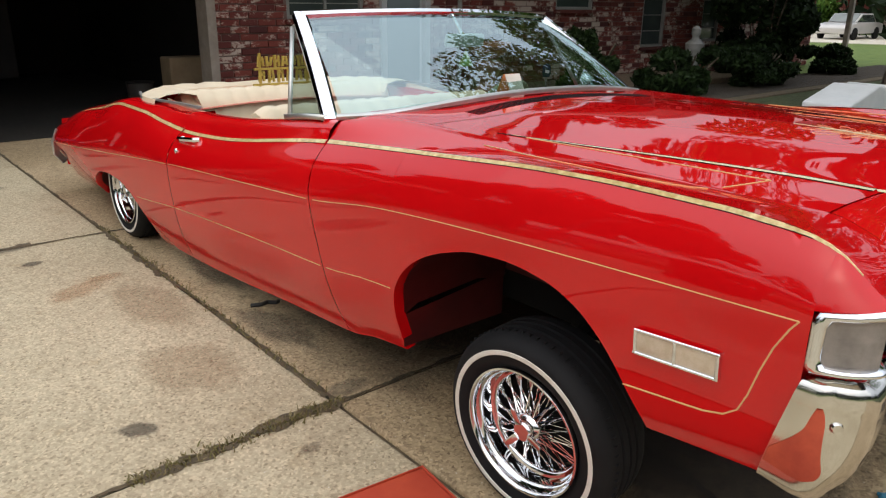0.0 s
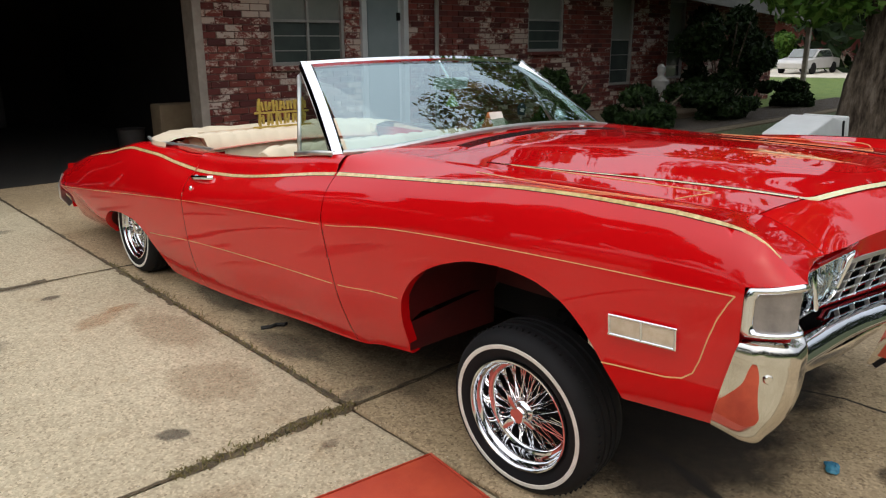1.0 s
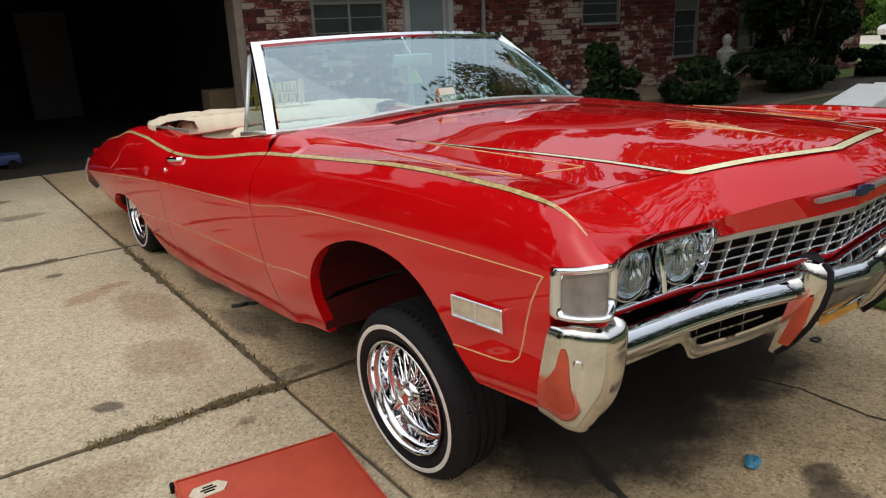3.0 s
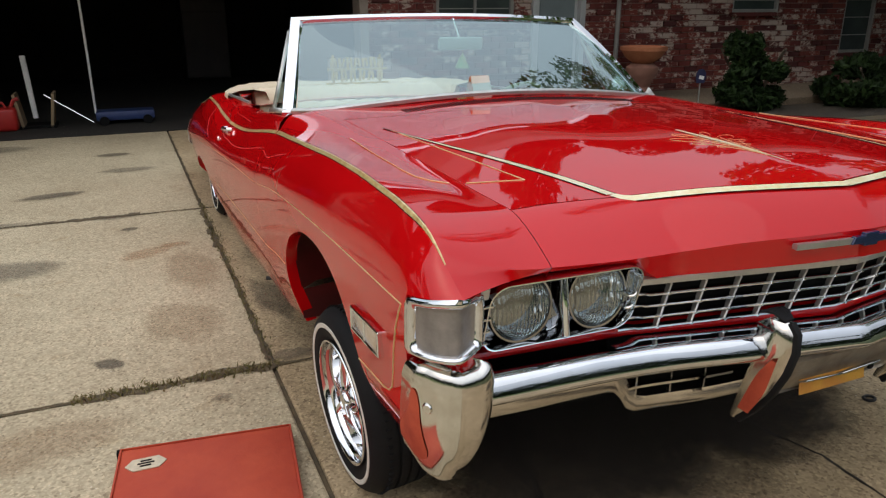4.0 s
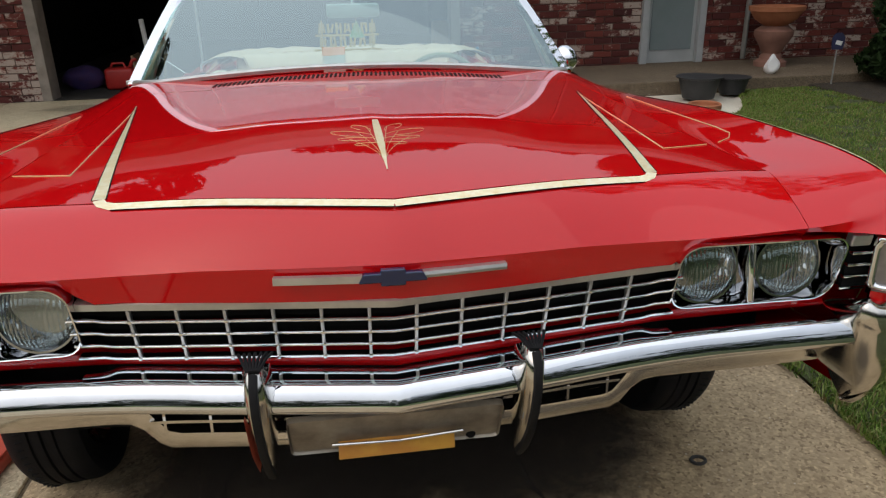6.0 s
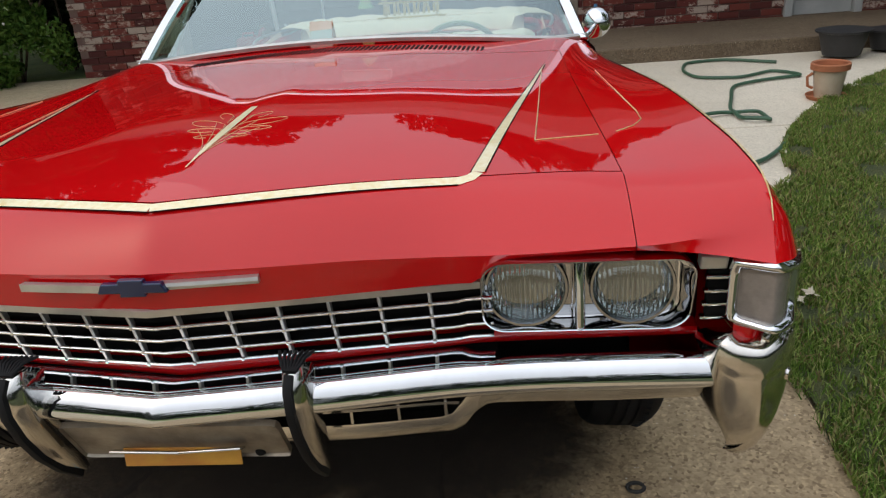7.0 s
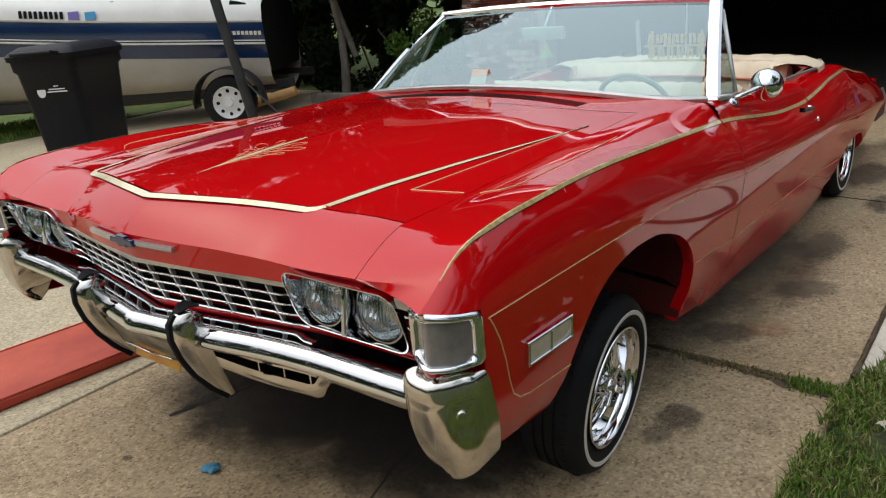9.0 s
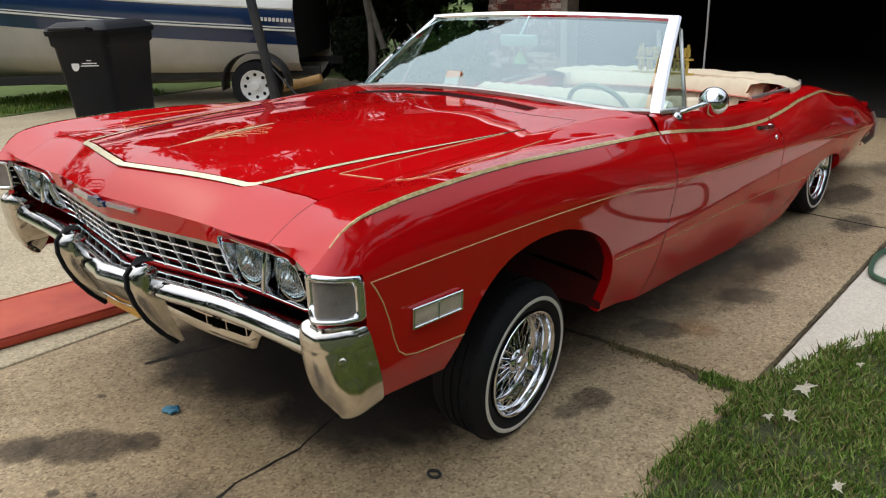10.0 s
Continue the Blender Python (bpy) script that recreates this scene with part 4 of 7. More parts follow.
    part("lens", box((0.016, 0.168, 0.042), pose(s * (xs + 0.001), y0, z0, -4), 0.003), AMBER, marker, "pale amber lens")
    # door handle
    handle = part("door_handle", bmesh.new(), CHROME, car, "chrome push-button door handle")
    bm = bmesh.new()
    hx = side(2.0, 0.685) + 0.02
    add_sweep(bm, [(s * (hx - 0.02), 2.095, 0.672), (s * hx, 2.085, 0.675), (s * (hx + 0.008), 2.04, 0.68), (s * (hx + 0.008), 1.96, 0.69), (s * hx, 1.925, 0.692), (s * (hx - 0.02), 1.915, 0.692)], [(-0.006, -0.009), (0.006, -0.009), (0.008, 0), (0.006, 0.009), (-0.006, 0.009)])
    add_lathe(bm, [(0, 0.018), (0.009, 0.017), (0.011, 0.0)], pose(s * (hx - 0.02), 2.075, 0.675, 0, 90 * s, 0), 14)
    bm.to_mesh(handle.data)
    bm.free()
    bm = lathe([(0, 0.008), (0.01, 0.006), (0.012, 0.0)], pose(s * side(2.05, 0.63), 2.05, 0.63, 0, 90 * s, 0), 14)
    part("lock", bm, CHROME, handle)


# ---- stripes on the bonnet ----
def on_top(x, y, lift=0.0015):
    return Vector((x, y, top_z(x, y) + lift))


def ribbon(bm, path, widths, put):
    rows = []
    n = len(path)
    for i, (x, y) in enumerate(path):
        ax, ay = path[max(0, i - 1)]
        bx, by = path[min(n - 1, i + 1)]
        d = Vector((bx - ax, by - ay)).normalized()
        w = widths(i / (n - 1)) / 2
        rows.append([put(x - d.y * w, y + d.x * w), put(x + d.y * w, y - d.x * w)])
    add_grid(bm, rows)


for s in (-1, 1):
    bm = bmesh.new()
    path = [(s * (0.500 + 0.155 * t ** 1.0), -0.50 + 0.93 * t) for t in span(0, 1, 40)]
    ribbon(bm, path, lambda t: 0.021 * (1 - t) ** 0.8 + 0.002, lambda x, y: on_top(x, y))
    stripe = part("hood_stripe", bm, GOLD, car, "tapering gold stripe with dark outline")
    bm = bmesh.new()
    for q in (-1, 1):
        add_tube(bm, [on_top(x + q * (0.0105 * (1 - t / 40) ** 0.8 + 0.0015), y, 0.0012) for t, (x, y) in enumerate(path)], 0.0011, 5)
    part("stripe_border", bm, BLACK, stripe)
    bm = bmesh.new()
    path = [(s * x, FRONT_S(x) - 0.010) for x in span(0.0, 0.47, 24)] + [(s * 0.489, FRONT_S(0.49) - 0.002), (s * 0.500, FRONT_S(0.5) + 0.016)]

    def put_nose(x, y):
        a = abs(x)
        ys = FRONT_S(a)
        if y >= ys:
            return on_top(x, y, 0.002)
        zs = top_z(a, ys)
        return Vector((x, y, zs - 0.30 * (ys - y) + 0.002))
    ribbon(bm, path, lambda t: 0.0195, put_nose)
    stripe = part("hood_stripe", bm, GOLD, car)
    bm = bmesh.new()
    add_tube(bm, [put_nose(x, y - 0.0105) for x, y in path[:-2]], 0.0011, 5)
    part("stripe_border", bm, BLACK, stripe)
    # thin pale loop across the seam
    bm = bmesh.new()
    add_tube(bm, [on_top(s * x, y, 0.001) for x, y in [(0.60, -0.33), (0.66, -0.31), (0.72, -0.288)]], 0.0014, 5)
    add_tube(bm, [on_top(s * x, y, 0.001) for x, y in [(0.60, -0.33), (0.615, -0.1), (0.63, 0.15), (0.645, 0.38)]], 0.0014, 5)
    part("pinstripe", bm, PIN, bonnet)
    bm = bmesh.new()
    add_tube(bm, [on_top(s * x, y, 0.001) for x, y in [(0.755, -0.275), (0.79, -0.255), (0.81, -0.22), (0.812, -0.15), (0.80, 0.1), (0.785, 0.35)]], 0.0014, 5)
    part("pinstripe", bm, PIN, car)
# centre spear with scrolls
bm = bmesh.new()
ribbon(bm, [(0, y) for y in span(-0.49, -0.10, 24)], lambda t: 0.002 + 0.015 * math.sin(math.pi * min(1, t * 0.7 + 0.02)) ** 1.3, lambda x, y: on_top(x, y))
part("centre_spear", bm, GOLD, bonnet, "gold spear with fine scrolls on the bonnet")
bm = bmesh.new()
for s in (-1, 1):
    # thin loops and tendrils that spring from the spear
    for cx, cy, ra, rb, tilt, arc in ((0.062, -0.225, 0.058, 0.022, 35, 1.9), (0.050, -0.275, 0.046, 0.016, 15, 1.8), (0.038, -0.175, 0.040, 0.016, 60, 1.7), (0.030, -0.32, 0.030, 0.012, 5, 1.6)):
        c, d = math.cos(radians(tilt)), math.sin(radians(tilt))
        pts = []
        for t in span(0, 1, 30):
            a = math.pi * (1.0 - arc * t)
            r = 1 - 0.35 * t
            u, v = ra * math.cos(a) * r, rb * math.sin(a) * r
            pts.append(on_top(s * (cx + u * c - v * d), cy + u * d + v * c, 0.0008))
        add_tube(bm, pts, 0.0005, 4)
    for k in range(3):
        add_tube(bm, [on_top(s * (0.003 + (0.02 + 0.02 * k) * t ** 1.6), -0.43 + (0.26 - 0.05 * k) * t, 0.0008) for t in span(0, 1, 14)], 0.0006, 4)
part("scrollwork", bm, PIN, bonnet)

# ---- windscreen ----
def base_pt(x):
    return Vector((x, screen_base(x), 0.944 - 0.060 * (abs(x) / 0.8) ** 2))


def head_pt(x):
    return Vector((x, 1.385 + 0.075 * (abs(x) / 0.67) ** 2, 1.212 - 0.02 * (abs(x) / 0.67) ** 2))


screen = part("windscreen", bmesh.new(), GLASS, car, "green-tinted curved windscreen glass")
bm = bmesh.new()
rows = []
for t in span(0, 1, 12):
    rows.append([base_pt(x * 0.785).lerp(head_pt(x * 0.66), t) + Vector((0, -0.012, 0.01)) * math.sin(math.pi * t) for x in span(-1, 1, 32)])
add_grid(bm, rows)
bm.to_mesh(screen.data)
bm.free()
screen.data.shade_smooth()
screen.visible_shadow = False
bm = bmesh.new()
add_sweep(bm, [head_pt(x) + Vector((0, 0.008, 0.006)) for x in span(-0.665, 0.665, 30)], [(-0.03, -0.012), (0.02, -0.016), (0.024, 0.0), (0.016, 0.012), (-0.02, 0.014), (-0.032, 0.004)])
part("screen_header", bm, CHROME, screen, "bright chrome windscreen header")
for s in (-1, 1):
    bm = bmesh.new()
    a, b = base_pt(0.80 * s) + Vector((0.012 * s, 0.015, -0.012)), head_pt(0.668 * s) + Vector((0, 0.01, 0.008))
    add_sweep(bm, [a.lerp(b, t) + Vector((0, -0.008, 0.008)) * math.sin(math.pi * t) for t in span(0, 1, 10)], [(-0.026, -0.012), (0.026, -0.012), (0.028, 0.004), (0.018, 0.012), (-0.02, 0.012)])
    part("screen_pillar", bm, CHROME, screen, "bright chrome windscreen pillar")
    # vent window
    bm = bmesh.new()
    A, B, C = Vector((s * 0.822, 1.075, 0.885)), Vector((s * 0.695, 1.452, 1.165)), Vector((s * 0.812, 1.315, 0.855))
    vent = part("vent_window", bmesh.new(), SATIN, car, "chrome-framed triangular vent window")
    D = B.lerp(C, 0.04) + Vector((0, 0.02, 0))
    add_tube(bm, [C, C.lerp(D, 0.5), D], 0.0085, 8)
    add_tube(bm, [D, B, B.lerp(A, 0.5), A], 0.006, 8)
    add_sweep(bm, [A + Vector((0, -0.02, 0.0)), A.lerp(C, 0.5) + Vector((0, 0, 0.002)), C + Vector((0, 0.01, 0))], [(-0.018, -0.008), (0.018, -0.008), (0.018, 0.008), (-0.018, 0.008)])
    bm.to_mesh(vent.data)
    bm.free()
    vent.data.shade_smooth()
    bm = bmesh.new()
    bm.faces.new([bm.verts.new(p) for p in (A, D, C)])
    part("pane", bm, GLASS, vent).visible_shadow = False
bm = bmesh.new()
add_sweep(bm, [base_pt(x) + Vector((0, -0.010, 0.004)) for x in span(-0.80, 0.80, 36)], [(-0.010, -0.010), (0.011, -0.010), (0.012, 0.002), (0.004, 0.009), (-0.006, 0.010)])
part("screen_base_trim", bm, SATIN, screen)
# inside mirror with hanging charm
MIRBACK = make_noisy("pale_mirror_back", (0.5, 0.6, 0.55), (0.42, 0.5, 0.46), 5, (0.3, 0.4))
mirror_in = part("inside_mirror", box((0.21, 0.025, 0.055), pose(0.0, 1.29, 1.107, 10), 0.012), MIRBACK, car, "pale rear-view mirror on a stalk")
part("stalk", tube([(0, 1.30, 1.125), (0, 1.37, 1.205)], 0.006), CHROME, mirror_in)
CHARM = make_noisy("green_charm", (0.12, 0.42, 0.16), (0.4, 0.4, 0.1), 30, (0.5, 0.6))
part("charm", lathe([(0.0, 0.03), (0.010, 0.012), (0.032, -0.035), (0.0, -0.04)], pose(0.01, 1.29, 1.04), 10), CHARM, mirror_in, "small green hanging charm")
part("charm_cord", tube([(0.0, 1.30, 1.14), (0.01, 1.29, 1.07)], 0.0012, 5), PIN, mirror_in)

# outside mirror
mir = part("door_mirror", bmesh.new(), CHROME, car, "round chrome door mirror on a curved arm")
bm = lathe([(0.0, -0.055), (0.022, -0.05), (0.045, -0.03), (0.057, -0.004), (0.060, 0.006), (0.056, 0.008)], pose(0.905, 1.365, 0.885, 90, 0, 200), 28)
add_tube(bm, [(0.842, 1.20, 0.862), (0.86, 1.23, 0.868), (0.885, 1.30, 0.88), (0.895, 1.335, 0.885)], 0.009, 8)
add_lathe(bm, [(0.0, 0.012), (0.02, 0.008), (0.026, 0.0)], pose(0.838, 1.19, 0.852, 0, 35, 0), 16)
bm.to_mesh(mir.data)
bm.free()
mir.data.shade_smooth()
part("mirror_glass", lathe([(0.055, 0.006), (0.0, 0.008)], pose(0.905, 1.365, 0.885, 90, 0, 200), 28), MIRROR, mir)

# ---- cabin ----
bm = bmesh.new()
rows = []
for x in span(-0.74, 0.74, 24):
    y0 = screen_base(x) + 0.02
    z = 0.925 - 0.045 * (x / 0.74) ** 2
    rows.append([Vector((x, y0, z)), Vector((x, y0 + 0.13, z - 0.004)), Vector((x, y0 + 0.2, z - 0.015)), Vector((x, y0 + 0.23, z - 0.05)), Vector((x, y0 + 0.2, z - 0.2))])
add_grid(bm, rows)
part("dashboard", bm, DASHPAD, car, "pale green padded dashboard")
wheel_at = pose(0.36, 1.42, 0.79, -58)
bm = bmesh.new()
add_tube(bm, [wheel_at @ Vector((0.155 * math.cos(a), 0.155 * math.sin(a), 0)) for a in [2 * math.pi * i / 36 for i in range(36)]], 0.011, 8, closed=True)
for a in (radians(0), radians(180)):
    add_tube(bm, [wheel_at @ Vector((0.15 * math.cos(a), 0.15 * math.sin(a), 0)), wheel_at @ Vector((0, 0, -0.03))], 0.012, 6)
add_lathe(bm, [(0, 0.02), (0.04, 0.01), (0.045, -0.04)], wheel_at, 16)
part("steering_wheel", bm, DASHPAD, car, "pale green thin-rimmed steering wheel")


def seat(name, y, z, width, depth, high, pleats, label):
    ob = part(name, bmesh.new(), LEATHER, car, label)
    bm = bmesh.new()
    rows = []
    for i in range(pleats * 6 + 1):
        x = -width / 2 + width * i / (pleats * 6)
        dip = 0.007 * abs(math.sin(math.pi * i / 6)) ** 0.5
        edge = 0.02 * (1 - min(1, (width / 2 - abs(x)) / 0.06)) ** 2
        rows.append([Vector((x, y - depth / 2 - dip + edge, z - high)), Vector((x, y - depth * 0.42 - dip + edge + 0.03, z - 0.08)), Vector((x, y - depth * 0.25 + 0.03, z - 0.012 + dip - edge)), Vector((x, y + 0.02, z + dip - edge)),
                     Vector((x, y + depth * 0.3, z - 0.015 - edge)), Vector((x, y + depth * 0.42, z - 0.07)), Vector((x, y + depth * 0.45, z - high))])
    add_grid(bm, rows)
    for row in (rows[0], rows[-1]):
        bm.faces.new([bm.verts.new(p) for p in row])
    bmesh.ops.recalc_face_normals(bm, faces=bm.faces)
    bm.to_mesh(ob.data)
    bm.free()
    ob.data.shade_smooth()
    return ob


seat("front_seat", 1.82, 0.815, 1.36, 0.22, 0.45, 14, "cream pleated vinyl front bench")
seat("rear_seat", 2.72, 0.795, 1.30, 0.22, 0.45, 14, "cream pleated vinyl rear bench")
# folded hood cover around the rear
bm = bmesh.new()
rows = []
for a in span(0, math.pi, 40):
    cx, cy = math.cos(a), math.sin(a)
    sx = 0.70 * math.copysign(abs(cx) ** 0.5, cx)
    base = Vector((sx, 2.62 + 0.42 * abs(cy) ** 0.6, 0.755))
    n = Vector((cx, cy, 0))
    puff = 0.006 * math.sin(a * 22)
    rows.append([base + n * (-0.12) + Vector((0, 0, -0.02)), base + n * (-0.10) + Vector((0, 0, 0.03)), base + n * (-0.03) + Vector((0, 0, 0.045 + puff)), base + n * 0.05 + Vector((0, 0, 0.04 + puff)), base + n * 0.11 + Vector((0, 0, 0.02)), base + n * 0.125 + Vector((0, 0, -0.03))])
add_grid(bm, rows)
bmesh.ops.recalc_face_normals(bm, faces=bm.faces)
part("hood_cover", bm, LEATHER, car, "cream vinyl cover over the folded roof")
for s in (-1, 1):
    bm = bmesh.new()
    add_grid(bm, [[Vector((s * x, y, z)) for x, z in ((0.745, 0.42), (0.742, EDGE(y)[1] + 0.03), (0.75, EDGE(y)[1] + 0.055))] for y in span(1.05, 2.62, 10)])
    part("inner_panel", bm, LEATHER, car)
    bm = bmesh.new()
    add_sweep(bm, [(s * 0.765, 2.18, 0.782), (s * 0.79, 2.35, 0.785), (s * 0.80, 2.55, 0.778), (s * 0.79, 2.85, 0.765), (s * 0.72, 3.08, 0.762)], [(-0.008, -0.005), (0.008, -0.005), (0.006, 0.006), (-0.006, 0.006)])
    part("well_trim", bm, SATIN, car, "chrome strip round the roof well")

# ---- wheels ----
def wheel(name, at, camber, steer, s, label):
    hub = tagged(new(name), label)
    hub.parent = car
    hub.matrix_local = Matrix.Translation(at) @ Matrix.Rotation(radians(steer), 4, "Z") @ Matrix.Rotation(radians(camber * s), 4, "Y") @ Matrix.Rotation(radians(90 * s), 4, "Y")
    R = 0.259
    bm = lathe([(0.165, -0.115), (0.175, -0.155), (0.212, -0.175), (0.246, -0.170), (0.255, -0.155), (R, -0.140), (R, -0.124), (R - 0.006, -0.122), (R - 0.006, -0.117), (R, -0.115), (R + 0.001, -0.096), (R - 0.006, -0.094), (R - 0.006, -0.089), (R + 0.001, -0.087), (R + 0.001, -0.068), (R - 0.006, -0.066), (R - 0.006, -0.061), (R, -0.059), (R, -0.040), (0.255, -0.022), (0.246, -0.008), (0.236, 0.002), (0.226, 0.006), (0.2225, 0.0065)], Matrix(), 72)
    # shoulder sipes
    for k in range(72):
        add_box(bm, (0.012, 0.0028, 0.018), Matrix.Rotation(2 * math.pi * k / 72, 4, "Z") @ pose(R - 0.0035, 0, -0.040, 0, 18, 0))
    part("tyre", bm, RUBBER, hub, "black whitewall tyre")
    part("whitewall", lathe([(0.2228, 0.0062), (0.2218, 0.0080), (0.2165, 0.0086), (0.2105, 0.0080), (0.2093, 0.0062)], Matrix(), 72), WHITEWALL, hub, "narrow white sidewall band")
    part("sidewall", lathe([(0.2105, 0.0065), (0.196, 0.004), (0.184, -0.002), (0.174, -0.010), (0.166, -0.02)], Matrix(), 72), RUBBER, hub)
    rim = part("rim", lathe([(0.168, -0.014), (0.1745, -0.006), (0.1755, 0.000), (0.1735, 0.004), (0.169, 0.0045), (0.1655, 0.001), (0.164, -0.005), (0.1625, -0.012), (0.158, -0.0155), (0.1545, -0.019), (0.152, -0.030), (0.151, -0.046), (0.148, -0.0545), (0.142, -0.057), (0.138, -0.0555), (0.1345, -0.058), (0.132, -0.066), (0.131, -0.085), (0.131, -0.105), (0.14, -0.125), (0.162, -0.15)], Matrix(), 72), CHROME, hub, "deep chrome wire-wheel rim")
    bm = bmesh.new()
    for layer, (n, r0, h0, r1, h1, off) in enumerate(((36, 0.030, -0.026, 0.133, -0.062, 0.30), (36, 0.034, -0.060, 0.131, -0.080, -0.26))):
        for i in range(n):
            a = 2 * math.pi * (i + 0.5 * layer) / n
            b = a + off * (1 if i % 2 else -1)
            add_tube(bm, [(r0 * math.cos(a), r0 * math.sin(a), h0), (r1 * math.cos(b), r1 * math.sin(b), h1)], 0.0016, 5)
            ax, ay = r0 * math.cos(a), r0 * math.sin(a)
            bx, by = r1 * math.cos(b), r1 * math.sin(b)
            add_tube(bm, [(bx + (ax - bx) * 0.13, by + (ay - by) * 0.13, h1 + (h0 - h1) * 0.13), (bx, by, h1)], 0.0030, 5)
    part("spokes", bm, CHROME, hub, "chrome wire spokes")
    part("rim_back", lathe([(0.0, -0.105), (0.13, -0.105)], Matrix(), 24), BLACK, hub)
    part("spinner_hub", lathe([(0.0, -0.003), (0.024, -0.004), (0.0275, -0.007), (0.0295, -0.013), (0.030, -0.020), (0.038, -0.026), (0.040, -0.031), (0.035, -0.036), (0.034, -0.075)], Matrix(), 28), CHROME, hub, "chrome knock-off spinner")
    for k in range(3):
        a = 2 * math.pi * k / 3 + (0.35 if s < 0 else 0.9)
        outline = [(0.022, -0.010), (0.045, -0.009), (0.064, -0.008), (0.071, -0.004), (0.071, 0.004), (0.064, 0.008), (0.045, 0.009), (0.022, 0.010)]
        part("spinner_bar", prism(outline, 0.009, Matrix.Rotation(a, 4, "Z") @ pose(0, 0, -0.013, 0, -9, 0), 0.0025), CHROME, hub)
    return hub


WIRE = "chrome wire wheel with knock-off spinner and whitewall tyre"
wheel("wheel", (-0.920, 0.034, 0.246), 3.6, 3, -1, WIRE)
wheel("wheel", (0.902, 0.104, 0.240), 5, 4, 1, WIRE)
wheel("wheel", (-0.895, 3.02, 0.255), -1, 0, -1, "chrome wire wheel tucked under the low rear arch")
wheel("wheel", (0.895, 3.02, 0.255), -1, 0, 1, "chrome wire wheel tucked under the low rear arch")
for s in (-1, 1):
    part("brake_drum", lathe([(0.0, 0.0), (0.13, 0.0), (0.14, -0.02), (0.14, -0.08)], pose(s * 0.80, 0.055, 0.275, 0, 90 * s, 0), 24), BLACK, car)
    part("suspension_arm", tube([(s * 0.80, 0.05, 0.36), (s * 0.45, 0.10, 0.5)], 0.025), BLACK, car)
    part("coil_ram", tube([(s * 0.66, 0.02, 0.62), (s * 0.62, 0.02, 0.36)], 0.028), CHROME, car, "chrome suspension ram")
    part("frame_rail", box((0.09, 0.8, 0.09), pose(s * 0.40, 0.35, 0.36)), BLACK, car, smooth=False)
part("crossmember", box((1.0, 0.35, 0.16), pose(0, 0.08, 0.33), 0.03), BLACK, car, smooth=False)
# black sheets added under the nose to keep the underside dark
for s in (-1, 1):
    part("splash_panel", box((0.05, 0.008, 0.12), pose(s * 0.895, -0.580, 0.57)), BLACK, car, smooth=False)
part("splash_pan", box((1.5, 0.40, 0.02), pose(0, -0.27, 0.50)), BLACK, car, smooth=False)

# card on the dashboard and plaque over the rear seat
CARD = make_noisy("off_white_card", (0.74, 0.70, 0.62), (0.66, 0.6, 0.5), 12, (0.6, 0.7))
ORANGE = make_noisy("orange_print", (0.65, 0.22, 0.05), (0.5, 0.15, 0.04), 12, (0.5, 0.6))
card = part("dash_card", prism([(-0.04, 0), (0.04, 0), (0.0, 0.078)], 0.08, pose(-0.125, 0.935, 0.926, 90, 0, 90), 0.0), ORANGE, car, "small folded card on the dashboard", smooth=False)
part("card_face", box((0.078, 0.002, 0.085), pose(-0.085, 0.9095, 0.966, -27), 0.0), CARD, car, "off-white card face", smooth=False)
fnt = bpy.data.curves.new("card_number", "FONT")
fnt.body, fnt.size, fnt.extrude, fnt.align_x = "68", 0.042, 0.0008, "CENTER"
tmp = bpy.data.objects.new("tmp", fnt)
scene.collection.objects.link(tmp)
bpy.context.view_layer.update()
me = bpy.data.meshes.new_from_object(tmp)
bpy.data.objects.remove(tmp)
me.materials.append(ORANGE)
num = new("card_number", me)
num.matrix_local = pose(-0.085, 0.8965, 0.943, 63, 0, 0)
num.parent = car
YELLOW = make_noisy("yellow_plaque_metal", (0.62, 0.46, 0.10), (0.45, 0.32, 0.07), 20, (0.3, 0.5), 0.3)
plaque = part("club_plaque", box((0.40, 0.012, 0.012), pose(0, 2.79, 0.80)), YELLOW, car, "cut-out yellow plaque above the rear seat", smooth=False)
rng = random.Random(8)
for row, z in ((0, 0.925), (1, 0.845)):
    n = 7 if row == 0 else 6
    for k in range(n):
        x = -0.175 + 0.35 * (k + 0.5) / n
        h = 0.062 + rng.uniform(-0.01, 0.012)
        bm = box((0.014, 0.012, h), pose(x - 0.012, 2.79, z, 0, rng.uniform(-8, 8)))
        add_box(bm, (0.012, 0.012, h * 0.9), pose(x + 0.012, 2.79, z, 0, rng.uniform(-12, 12)))
        add_box(bm, (0.034, 0.012, 0.013), pose(x, 2.79, z + rng.uniform(-0.02, 0.024)))
        part("plaque_bar", bm, YELLOW, plaque, smooth=False)
part("plaque_rail", box((0.38, 0.012, 0.012), pose(0, 2.79, 0.885)), YELLOW, plaque, smooth=False)
for x in (-0.15, 0.15):
    part("plaque_post", box((0.012, 0.012, 0.2), pose(x, 2.80, 0.87)), YELLOW, plaque, smooth=False)

# the body sits a touch high on the passenger side and turned a hair
SIT = Matrix.Translation((0, 1.4, 0.5)) @ Matrix.Rotation(0.0058, 4, "Z") @ Matrix.Rotation(0.0108, 4, "Y") @ Matrix.Translation((0, -1.4, -0.5))
for ob in list(car.children):
    if not ob.name.startswith(("wheel", "brake", "suspension")) or "house" in ob.name:
        ob.matrix_local = SIT @ ob.matrix_local


